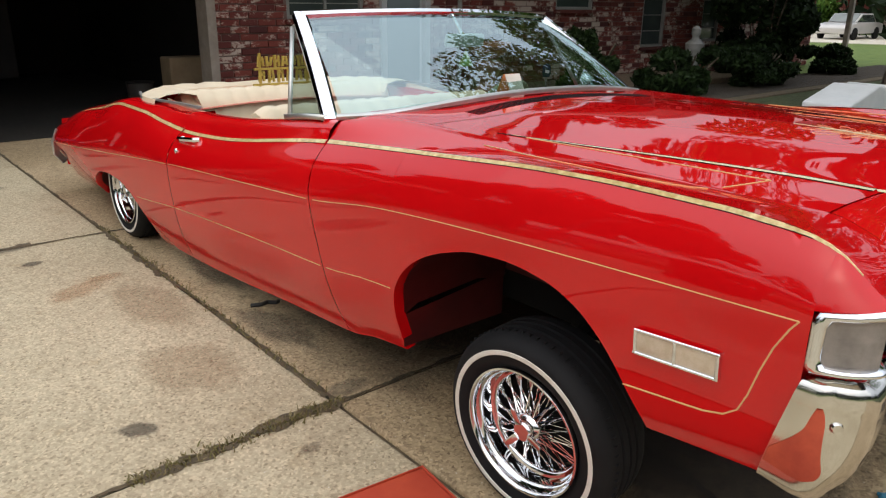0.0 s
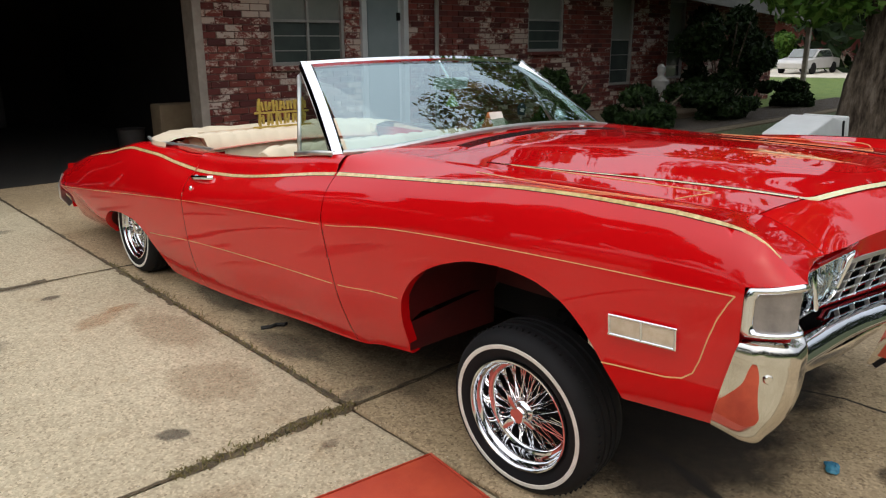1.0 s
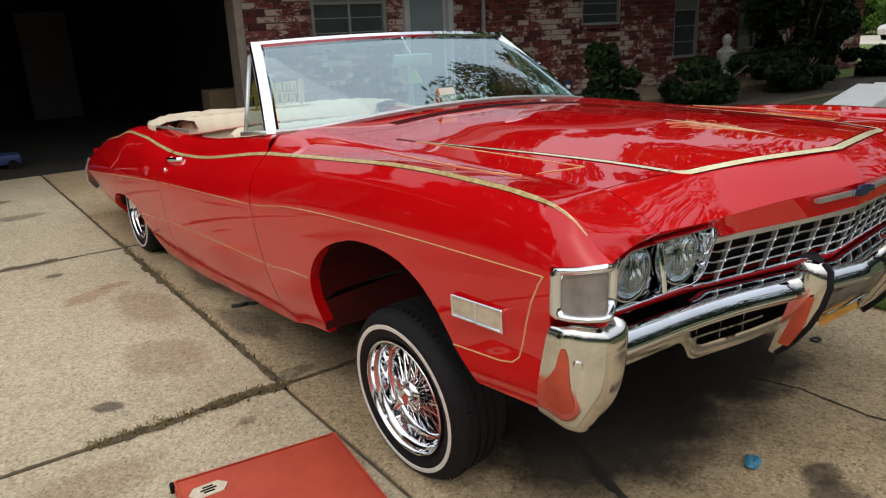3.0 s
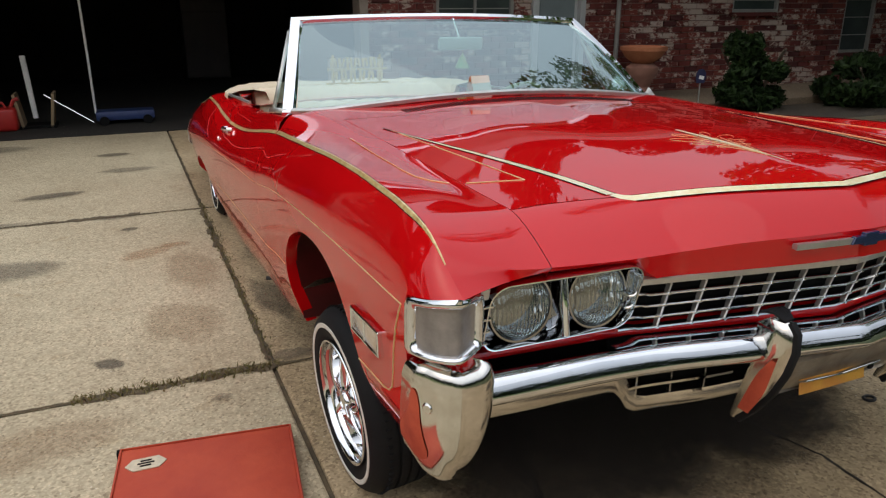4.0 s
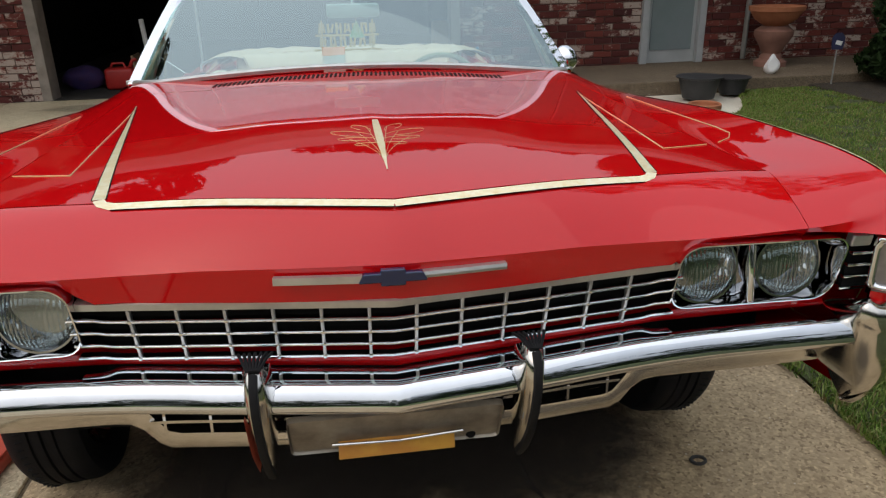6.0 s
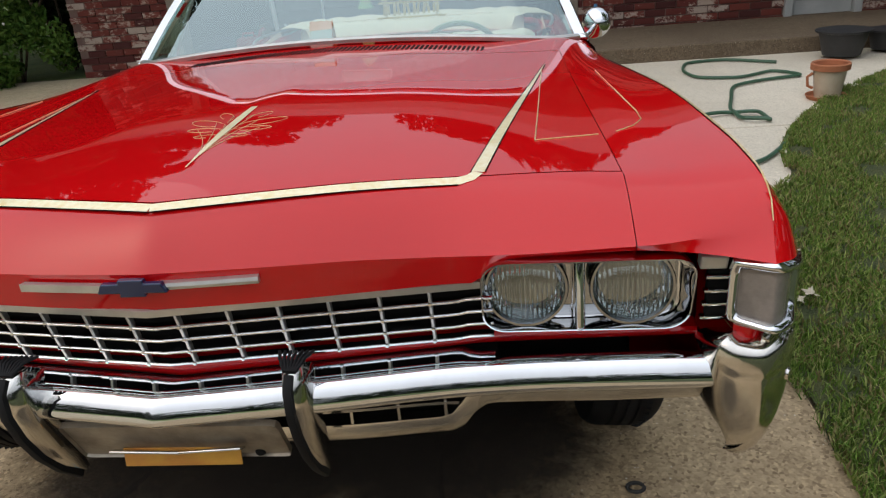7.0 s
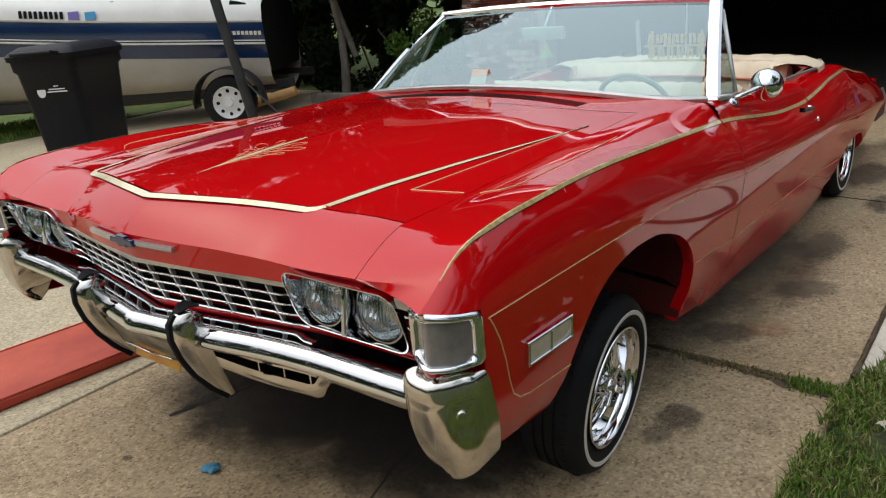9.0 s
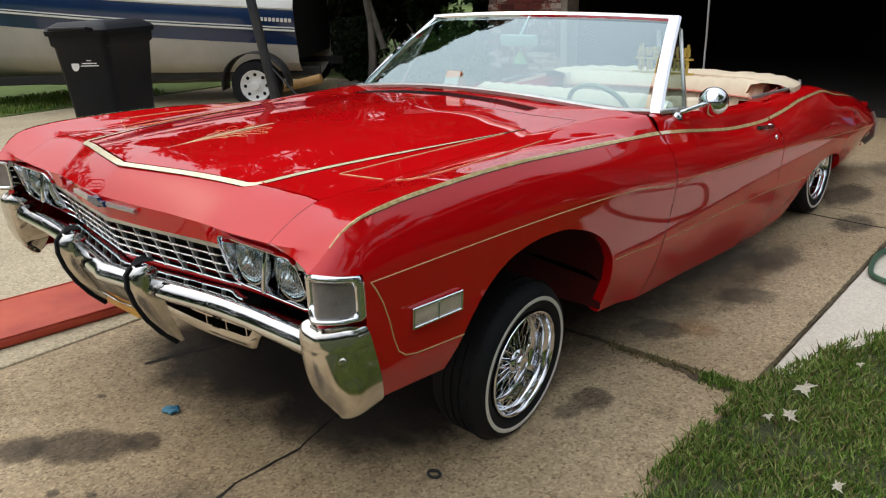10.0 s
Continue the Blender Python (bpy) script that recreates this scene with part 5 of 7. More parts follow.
# ---- ground ----
bm = bmesh.new()
bmesh.ops.create_grid(bm, x_segments=2, y_segments=2, size=400, matrix=Matrix.Translation((0, 0, -0.02)))
solo("ground", bm, LAWN, "wide flat mown lawn reaching the horizon", "ground", kind="structure", smooth=False)


def slab(parent, x0, x1, y0, y1, material, top=0.0, thick=0.1, name="slab", gap=0.008):
    bm = box((x1 - x0 - 2 * gap, y1 - y0 - 2 * gap, thick), pose((x0 + x1) / 2, (y0 + y1) / 2, top - thick / 2), 0.008)
    return part(name, bm, material, parent, smooth=False)


drive = thing("driveway", "worn buff concrete driveway slabs with soil-filled joints", "driveway", kind="structure")
part("joint_soil", box((10.1, 17, 0.06), pose(-3.65, -1.9, -0.042)), SOIL, drive, "dark soil and dry grass in the joints", smooth=False)
XS = (-8.6, -3.55, -0.972, 1.36)
YS = (-10, -5.5, -2.3, 0.80, 3.18, 6.5)
for a, b in zip(XS, XS[1:]):
    for c, d in zip(YS, YS[1:]):
        slab(drive, a, b, c, d, DIRTY_CONCRETE if a == -0.972 else CONCRETE)
patio = thing("patio", "pale poured concrete patio beside the driveway", "patio", kind="structure")
slab(patio, 1.36, 3.6, 0.95, 2.88, PALE_CONCRETE, -0.004)
slab(patio, 1.25, 4.6, 2.88, 5.2, PALE_CONCRETE, -0.004)
step = solo("porch_step", box((9.0, 1.35, 0.22), pose(5.72, 5.86, 0.02), 0.012), STEP_CONCRETE, "low dark brown concrete porch step along the wall", "step", kind="structure", smooth=False)

# ---- house ----
WALL_Y = 6.5
house = thing("house", "low red-brick house with white-washed bricks and open garage", "house", kind="structure")


def wall_piece(x0, x1, z0, z1, y=WALL_Y):
    part("wall", box((x1 - x0, 0.2, z1 - z0), pose((x0 + x1) / 2, y + 0.115, (z0 + z1) / 2)), MORTAR, house, smooth=False)


OPENINGS = [(2.10, 3.12, 1.04, 2.05), (3.38, 4.10, 0.12, 2.12), (6.55, 7.42, 1.15, 2.10), (8.75, 9.42, 0.55, 2.10), (10.6, 11.2, 0.6, 2.05)]
TOP = 2.42
edges = [1.27]
for x0, x1, z0, z1 in OPENINGS:
    wall_piece(edges[-1], x0, -0.1, TOP)
    wall_piece(x0, x1, -0.1, z0)
    wall_piece(x0, x1, z1, TOP)
    edges.append(x1)
wall_piece(edges[-1], 15.2, -0.1, TOP)
wall_piece(-4.35, -3.2, -0.1, TOP)
wall_piece(-3.2, 1.27, 2.2, TOP)

# bricks
BL, BH, J = 0.203, 0.064, 0.011


def hole(x0, x1, z):
    for a, b, c, d in OPENINGS:
        if x1 > a and x0 < b and z + BH > c and z < d:
            return True
    return -3.2 < x1 and x0 < 1.27 and z < 2.2


brick_mesh = {}
rng = random.Random(2)
rest_v, rest_f = [], []
near = []
for r in range(int(2.4 / (BH + J))):
    z = 0.0 + r * (BH + J)
    x = -4.35 + (0.5 * (BL + J) if r % 2 else 0)
    while x < 15.2:
        x0, x1 = x, min(x + BL, 15.2)
        x += BL + J
        parts = [(x0, x1)]
        if hole(x0, x1, z):
            parts = []
            for a, b, c, d in OPENINGS + [(-3.2, 1.27, -1, 2.2)]:
                if x1 > a and x0 < b and z + BH > c and z < d:
                    if a - x0 > 0.03:
                        parts.append((x0, a))
                    if x1 - b > 0.03:
                        parts.append((b, x1))
        for a, b in parts:
            y = WALL_Y + rng.uniform(-0.004, 0.004)
            if len(near) < 300 and 1.27 <= a < 3.6 and z < 1.6:
                near.append((a, b, z, y))
            else:
                k = len(rest_v)
                for dx, dy, dz in ((a, y, z), (b, y, z), (b, y, z + BH), (a, y, z + BH)):
                    rest_v.append((dx, dy, dz))
                for dx, dy, dz in ((a, WALL_Y + 0.02, z), (b, WALL_Y + 0.02, z), (b, WALL_Y + 0.02, z + BH), (a, WALL_Y + 0.02, z + BH)):
                    rest_v.append((dx, dy, dz))
                rest_f += [(k, k + 1, k + 2, k + 3), (k, k + 4, k + 5, k + 1), (k + 3, k + 2, k + 6, k + 7), (k + 1, k + 5, k + 6, k + 2), (k, k + 3, k + 7, k + 4)]
me = bpy.data.meshes.new("far_bricks")
me.from_pydata(rest_v, [], rest_f)
me.materials.append(BRICK)
ob = new("far_bricks", me)
ob.parent = house
tagged(ob, "weathered red bricks with patchy white wash", kind="stuff")
for a, b, z, y in near:
    key = round(b - a, 3)
    if key not in brick_mesh:
        bm = box((key, 0.03, BH), Matrix(), 0.003, 1)
        m = bpy.data.meshes.new("brick")
        bm.to_mesh(m)
        bm.free()
        m.materials.append(BRICK)
        brick_mesh[key] = m
    ob = new("brick", brick_mesh[key])
    ob.location = ((a + b) / 2, y + 0.015, z + BH / 2)
    ob.parent = house

# windows and door in the wall
PANE = make_noisy("dim_window_glass", (0.035, 0.045, 0.045), (0.06, 0.075, 0.07), 2, (0.05, 0.1), 0, 0, 0, 0.5)
BLIND = make_noisy("grey_green_blind", (0.17, 0.18, 0.16), (0.13, 0.14, 0.125), 3, (0.3, 0.4), 0, 0, 0, 0.6)


def window(x0, x1, z0, z1, bars):
    w = thing("window", "aluminium-framed window with drawn grey blind", "window", kind="structure", at=(0, 0, 0))
    y = WALL_Y + 0.04
    for cx, cz, sx, sz in (((x0 + x1) / 2, z0 + 0.02, x1 - x0, 0.04), ((x0 + x1) / 2, z1 - 0.02, x1 - x0, 0.04), (x0 + 0.02, (z0 + z1) / 2, 0.04, z1 - z0 - 0.08), (x1 - 0.02, (z0 + z1) / 2, 0.04, z1 - z0 - 0.08)):
        part("window_frame", box((sx, 0.05, sz), pose(cx, y, cz), 0.004), GREYTRIM, w, smooth=False)
    for k in range(1, bars):
        part("glazing_bar", box((0.03, 0.03, z1 - z0 - 0.08), pose(x0 + (x1 - x0) * k / bars, y, (z0 + z1) / 2), 0.003), GREYTRIM, w, smooth=False)
    part("glazing_bar", box((x1 - x0 - 0.08, 0.028, 0.03), pose((x0 + x1) / 2, y + 0.002, (z0 + z1) / 2), 0.003), GREYTRIM, w, smooth=False)
    zm = (z0 + z1) / 2
    for k in range(bars):
        cx, wd = x0 + (x1 - x0) * (k + 0.5) / bars, (x1 - x0) / bars
        part("pane", box((wd, 0.008, z1 - zm), pose(cx, y + 0.03, (zm + z1) / 2)), BLIND, w, "pane with a drawn pale blind" if k == 0 else "", smooth=False)
        part("pane", box((wd, 0.008, zm - z0), pose(cx, y + 0.032, (z0 + zm) / 2)), PANE, w, "dim greenish lower pane" if k == 0 else "", smooth=False)
        for q in range(1, 3):
            part("glazing_bar", box((wd, 0.012, 0.012), pose(cx, y + 0.02, z0 + (zm - z0) * q / 3)), GREYTRIM, w, smooth=False)
    part("sill", box((x1 - x0 + 0.06, 0.10, 0.05), pose((x0 + x1) / 2, WALL_Y - 0.005, z0 - 0.03), 0.006), BRICK, w, smooth=False)


window(2.10, 3.12, 1.04, 2.05, 2)
window(6.55, 7.42, 1.15, 2.10, 1)
window(8.75, 9.42, 0.55, 2.10, 1)
window(10.6, 11.2, 0.6, 2.05, 1)
DOORTRIM = make_noisy("pale_door_paint", (0.42, 0.44, 0.44), (0.34, 0.36, 0.36), 4, (0.45, 0.6))
# glass base made pale bluish to stand for the sky it reflects
DOORGLASS = make_noisy("sky_tinted_storm_glass", (0.17, 0.21, 0.22), (0.21, 0.25, 0.26), 2, (0.05, 0.1), 0, 0, 0, 0.6)
door_1 = thing("door_1", "grey storm door in a white frame", "door", kind="structure")
for cx, cz, sx, sz in ((3.40, 1.12, 0.08, 2.0), (4.08, 1.12, 0.08, 2.0), (3.74, 2.10, 0.76, 0.06)):
    part("door_frame", box((sx, 0.12, sz), pose(cx, WALL_Y + 0.02, cz), 0.006), DOORTRIM, door_1, smooth=False)
part("door_leaf", box((0.60, 0.04, 1.94), pose(3.74, WALL_Y + 0.05, 1.10), 0.005), DOORTRIM, door_1, smooth=False)
part("door_glass", box((0.50, 0.01, 1.75), pose(3.74, WALL_Y + 0.026, 1.15)), DOORGLASS, door_1, smooth=False)
part("door_closer", box((0.04, 0.05, 0.10), pose(3.98, WALL_Y + 0.01, 1.62), 0.006), BLACK, door_1, "small black door latch", smooth=False)
part("threshold", box((0.8, 0.14, 0.05), pose(3.74, WALL_Y - 0.02, 0.10), 0.01), DOORTRIM, door_1, smooth=False)

# garage shell; near-black colours stand for the dark inside
SHADEWALL = make_noisy("shade_dark_garage_board", (0.012, 0.010, 0.009), (0.007, 0.006, 0.006), 2, (0.8, 0.9))
GARFLOOR = make_concrete("shade_dark_garage_concrete", (0.03, 0.026, 0.02), (0.018, 0.016, 0.014), (0.012, 0.011, 0.01))
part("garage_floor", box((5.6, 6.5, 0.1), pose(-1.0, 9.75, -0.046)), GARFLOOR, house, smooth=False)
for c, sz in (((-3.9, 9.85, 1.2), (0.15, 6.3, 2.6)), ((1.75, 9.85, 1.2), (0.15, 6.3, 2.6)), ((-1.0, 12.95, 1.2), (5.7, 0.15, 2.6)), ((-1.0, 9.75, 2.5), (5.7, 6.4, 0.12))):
    part("garage_wall", box(sz, pose(*c)), SHADEWALL, house, smooth=False)
JAMB = make_noisy("weathered_jamb_wood", (0.30, 0.26, 0.22), (0.2, 0.17, 0.14), 6, (0.7, 0.8))
for x in (-3.2, 1.27):
    part("garage_jamb", box((0.10, 0.26, 2.2), pose(x - 0.05 * (1 if x > 0 else -1), WALL_Y + 0.12, 1.1), 0.006), JAMB, house, smooth=False)
# roof with eaves
ROOF = make_noisy("grey_shingles", (0.12, 0.11, 0.10), (0.18, 0.165, 0.15), 9, (0.85, 0.95), 0, 0.7, 0.02)
SOFFIT = make_noisy("grey_soffit_board", (0.26, 0.25, 0.23), (0.2, 0.195, 0.18), 4, (0.6, 0.7))
bm = bmesh.new()
add_grid(bm, [[(-5.0, 5.7, 2.46), (-5.0, 10.5, 4.1), (-5.0, 15, 2.5)], [(16.2, 5.7, 2.46), (16.2, 10.5, 4.1), (16.2, 15, 2.5)]])
part("roof", bm, ROOF, house, smooth=False, thick=0.08)
part("eave", box((21.2, 0.95, 0.04), pose(5.6, 6.1, 2.44)), SOFFIT, house, smooth=False)
part("downpipe", tube([(4.62, WALL_Y - 0.035, 2.36), (4.62, WALL_Y - 0.035, 0.15)], 0.03, 8), GREYTRIM, house, "pale painted rain pipe on the wall")
part("fascia", box((21.2, 0.03, 0.18), pose(5.6, 5.62, 2.40), 0.004), SOFFIT, house, smooth=False)
GABLE = make_noisy("dim_grey_siding", (0.17, 0.165, 0.15), (0.12, 0.115, 0.105), 4, (0.6, 0.7))
for k in range(4):
    bm = bmesh.new()
    add_sweep(bm, [(8.2, 5.72 + 0.012 * k, 2.10 + 0.155 * k), (15.9, 5.72 + 0.012 * k, 1.68 + 0.155 * k)], [(-0.015, -0.02), (0.022, -0.02), (0.008, 0.14), (-0.015, 0.14)])
    part("siding_board", bm, GABLE, house, "grey sloping siding board of the porch gable" if k == 0 else "", smooth=False)
part("end_wall", box((0.2, 6.4, 2.6), pose(15.1, 9.8, 1.2)), MORTAR, house, smooth=False)
part("porch_post", box((0.10, 0.10, 2.35), pose(15.6, 5.9, 1.17), 0.01), JAMB, house, smooth=False)


# ---- mat beside the wheel ----
VINYL = make_noisy("faded_red_vinyl", (0.52, 0.075, 0.028), (0.36, 0.035, 0.016), 3.5, (0.5, 0.65), 0, 0.3, 0.004)
PATCH = make_noisy("cream_printed_patch", (0.66, 0.58, 0.42), (0.5, 0.42, 0.3), 40, (0.5, 0.6))
pad = thing("creeper_mat", "faded orange-red padded vinyl mat on the concrete", "mat")
mat_m = pose(-1.324, -0.233, 0.0, 0, 0, -7)
part("pad", box((0.49, 1.14, 0.045), mat_m @ pose(0, 0, 0.024), 0.014, 3), VINYL, pad)
bm = bmesh.new()
add_tube(bm, [mat_m @ Vector((x, y, 0.047)) for x, y in ((-0.24, -0.565), (0.24, -0.565), (0.24, 0.565), (-0.24, 0.565))], 0.004, 6, closed=True)
part("piping", bm, VINYL, pad)
part("patch", prism([(-0.055, 0.0), (-0.035, 0.028), (0.035, 0.028), (0.055, 0.0), (0.035, -0.028), (-0.035, -0.028)], 0.003, mat_m @ pose(-0.165, 0.475, 0.047, 0, 0, 6)), PATCH, pad, "cream six-sided printed patch", smooth=False)
for dx, w in ((-0.012, 0.03), (0.0, 0.045), (0.012, 0.03)):
    part("patch_bar", box((w, 0.005, 0.002), mat_m @ pose(-0.165, 0.475 + dx, 0.051, 0, 0, 6)), BLACK, pad, smooth=False)
part("corner_cap", box((0.02, 0.02, 0.03), mat_m @ pose(-0.245, 0.575, 0.025), 0.004), BLACK, pad, smooth=False)


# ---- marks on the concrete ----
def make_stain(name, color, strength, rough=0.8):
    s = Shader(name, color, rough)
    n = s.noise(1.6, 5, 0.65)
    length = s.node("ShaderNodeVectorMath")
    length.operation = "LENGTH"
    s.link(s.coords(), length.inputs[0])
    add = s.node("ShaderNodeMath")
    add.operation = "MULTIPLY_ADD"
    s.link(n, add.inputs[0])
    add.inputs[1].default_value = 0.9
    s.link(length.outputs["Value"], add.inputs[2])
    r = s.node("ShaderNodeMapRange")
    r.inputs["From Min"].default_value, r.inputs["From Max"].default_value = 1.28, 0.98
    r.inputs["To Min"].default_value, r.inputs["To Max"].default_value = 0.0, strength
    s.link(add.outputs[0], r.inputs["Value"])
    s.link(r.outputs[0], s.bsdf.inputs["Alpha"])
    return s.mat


OIL = make_stain("dark_oil_mark", (0.06, 0.048, 0.035), 0.5)
DAMP = make_stain("damp_brown_mark", (0.07, 0.05, 0.032), 0.55)
RUST = make_stain("orange_rust_mark", (0.40, 0.19, 0.07), 0.26)
# next two paint the shadow under the car together with its oil stains
SHADE_OIL = make_stain("broad_shade_and_oil", (0.05, 0.038, 0.026), 0.72)
SHADE_POOL = make_stain("black_shade_and_oil_pool", (0.03, 0.022, 0.015), 0.75)
FAINT = make_stain("faint_brown_mark", (0.26, 0.13, 0.05), 0.2)
SOOT = make_stain("faint_grey_mark", (0.06, 0.05, 0.04), 0.35)


def stain(x, y, rx, ry, turn, material, z=0.0018):
    bm = bmesh.new()
    bmesh.ops.create_circle(bm, cap_ends=True, segments=20, radius=1.0)
    ob = part("stain", bm, material, drive, smooth=False)
    ob.matrix_local = pose(x, y, z, 0, 0, turn) @ Matrix.Diagonal((rx, ry, 1, 1))


for k, (x, y, rx, ry, a, m) in enumerate((
        (-1.53, 1.05, 0.085, 0.055, -40, OIL), (-1.42, 2.86, 0.07, 0.05, 0, OIL), (-1.5, 3.17, 0.20, 0.07, 0, SOOT), (-1.35, 2.35, 0.20, 0.10, 30, RUST), (-1.2, 2.45, 0.12, 0.06, 0, RUST), (-1.25, 1.35, 0.22, 0.3, 15, FAINT), (-1.15, 2.0, 0.18, 0.4, 5, FAINT), (-1.75, 0.55, 0.4, 0.16, 8, FAINT), (-2.3, 1.5, 0.5, 0.3, 20, FAINT), (-2.6, 0.2, 0.5, 0.35, -20, FAINT), (0.9, 1.7, 0.22, 0.5, 0, FAINT),
        (-0.16, -0.86, 0.26, 0.13, 35, DAMP), (-0.02, -0.72, 0.10, 0.07, 0, DAMP), (-0.30, -1.0, 0.12, 0.10, 0, DAMP), (-0.42, -0.68, 0.03, 0.02, 0, OIL), (0.02, -1.02, 0.03, 0.025, 0, OIL), (0.12, -0.95, 0.025, 0.02, 0, OIL),
        (0.97, 0.40, 0.10, 0.10, 20, OIL), (0.95, 0.28, 0.06, 0.08, 0, SOOT), (0.90, 1.02, 0.16, 0.12, 20, OIL), (1.02, 1.12, 0.14, 0.10, 0, RUST), (1.05, 1.55, 0.2, 0.12, 40, SOOT), (1.0, 2.1, 0.15, 0.3, 0, SOOT), (1.15, 2.9, 0.14, 0.25, 0, OIL),
        (0.95, 3.5, 0.2, 0.4, 0, OIL), (1.05, 4.4, 0.25, 0.4, 0, SOOT), (-1.4, 4.6, 0.3, 0.12, 0, SOOT), (-1.9, 3.9, 0.3, 0.1, 10, OIL), (-1.5, 5.3, 0.2, 0.1, 0, OIL), (-2.3, 3.2, 0.5, 0.08, 0, SOOT), (-2.0, 2.3, 0.35, 0.2, 0, SOOT),
        (-0.44, -0.08, 0.05, 0.17, -8, OIL), (-0.50, -0.33, 0.035, 0.13, -18, OIL), (-0.36, 0.06, 0.06, 0.1, 0, OIL), (0.37, -0.10, 0.05, 0.06, 0, OIL), (-0.85, 1.45, 0.12, 0.35, 8, SOOT), (-0.75, 2.2, 0.15, 0.4, 0, SOOT), (-0.9, 0.85, 0.12, 0.06, 0, SOOT), (0.05, 0.22, 1.0, 0.85, 0, SHADE_OIL), (-0.30, -0.12, 0.62, 0.46, 12, SHADE_POOL), (0.36, -0.08, 0.55, 0.42, -10, SHADE_POOL), (0.15, 1.6, 1.2, 2.2, 0, SHADE_OIL), (0.6, -1.1, 0.8, 0.6, 20, SOOT), (-1.18, 0.62, 0.05, 0.03, 0, SOOT), (-2.6, 5.9, 0.6, 0.25, 0, SOOT), (0.6, -1.3, 0.5, 0.4, 0, SOOT))):
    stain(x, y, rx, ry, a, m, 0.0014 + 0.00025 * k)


def dirt_line(path, width, seed, name="joint_dirt", material=SOIL, z=0.0016, rough=0.8):
    r = random.Random(seed)
    rows = []
    pts = []
    for (ax, ay), (bx, by) in zip(path, path[1:]):
        n = max(3, int(math.hypot(bx - ax, by - ay) / 0.018))
        pts += [(ax + (bx - ax) * i / n, ay + (by - ay) * i / n) for i in range(n)]
    pts.append(path[-1])
    wob = 0.0
    for i, (x, y) in enumerate(pts):
        a, b = pts[max(0, i - 1)], pts[min(len(pts) - 1, i + 1)]
        d = Vector((b[0] - a[0], b[1] - a[1])).normalized()
        w = width * (1 - rough + rough * (noise.noise((x * 9, y * 9, seed)) + 0.6) * r.uniform(0.7, 1.3))
        w = max(0.0012, w)
        wob = 0.6 * wob + r.uniform(-0.35, 0.35) * width
        rows.append([Vector((x - d.y * (w + wob), y + d.x * (w + wob), z)), Vector((x - d.y * wob, y + d.x * wob, z + 0.004)), Vector((x + d.y * (w - wob), y - d.x * (w - wob), z))])
    bm = bmesh.new()
    add_grid(bm, rows)
    part(name, bm, material, drive)


CRACK = make_noisy("crack_shadow", (0.035, 0.028, 0.02), (0.06, 0.05, 0.035), 20, (0.9, 1.0))
dirt_line([(-3.5, 0.80), (-0.95, 0.80)], 0.012, 1)
dirt_line([(-1.62, 0.795), (-1.1, 0.80), (-0.93, 0.803)], 0.032, 2)
dirt_line([(-0.97, 0.80), (0.9, 0.80), (1.36, 0.80)], 0.011, 3)
dirt_line([(-0.972, 0.82), (-0.972, 6.4)], 0.012, 4)
dirt_line([(-0.98, 0.85), (-0.975, 1.7)], 0.014, 14)
dirt_line([(-0.985, 2.3), (-0.975, 3.3)], 0.022, 5)
dirt_line([(-3.5, 3.18), (-0.97, 3.18)], 0.011, 6)
dirt_line([(-2.0, 3.2), (-1.35, 3.19)], 0.04, 7)
dirt_line([(1.36, 0.9), (1.36, 5.2)], 0.010, 8)
dirt_line([(-0.97, 3.18), (1.36, 2.9)], 0.006, 9, material=CRACK)
dirt_line([(0.30, 0.1), (0.35, -0.12), (0.36, -0.26), (0.41, -0.42), (0.40, -0.65), (0.47, -0.9), (0.44, -1.3)], 0.0062, 10, "crack", CRACK)
dirt_line([(-0.36, 0.1), (-0.42, -0.05), (-0.44, -0.2), (-0.50, -0.34), (-0.53, -0.46)], 0.015, 11, "crack", CRACK)
dirt_line([(0.85, 0.79), (1.1, 0.77), (1.36, 0.73)], 0.022, 12)

# scraps on the ground
SCRAP = make_noisy("dark_rubber_scrap", (0.02, 0.02, 0.02), (0.04, 0.035, 0.03), 30, (0.6, 0.8))
bm = bmesh.new()
add_tube(bm, [(-0.83, 1.70, 0.008), (-0.79, 1.675, 0.012), (-0.755, 1.69, 0.008), (-0.73, 1.66, 0.01), (-0.71, 1.675, 0.006)], 0.009, 6)
solo("rubber_scrap", bm, SCRAP, "small black twisted rubber scrap on the concrete", "scrap")
BLUERAG = make_noisy("blue_plastic", (0.02, 0.13, 0.24), (0.06, 0.26, 0.36), 40, (0.4, 0.5))
bm = bmesh.new()
bmesh.ops.create_icosphere(bm, subdivisions=3, radius=1.0, matrix=pose(-0.12, -0.57, 0.008, 0, 0, 20) @ Matrix.Diagonal((0.034, 0.022, 0.010, 1)))
for v in bm.verts:
    v.co += Vector((noise.noise(v.co * 60), noise.noise(v.co * 60 + Vector((3, 1, 2))), abs(noise.noise(v.co * 70)))) * 0.010
solo("blue_scrap", bm, BLUERAG, "crumpled blue plastic scrap on the driveway", "scrap", smooth=False)
bm = bmesh.new()
add_tube(bm, [(0.83 + 0.02 * math.cos(a), -0.25 + 0.016 * math.sin(a), 0.005) for a in [k * math.pi / 6 for k in range(12)]], 0.005, 6, closed=True)
solo("rubber_ring", bm, SCRAP, "small dark rubber ring lying on concrete", "scrap")

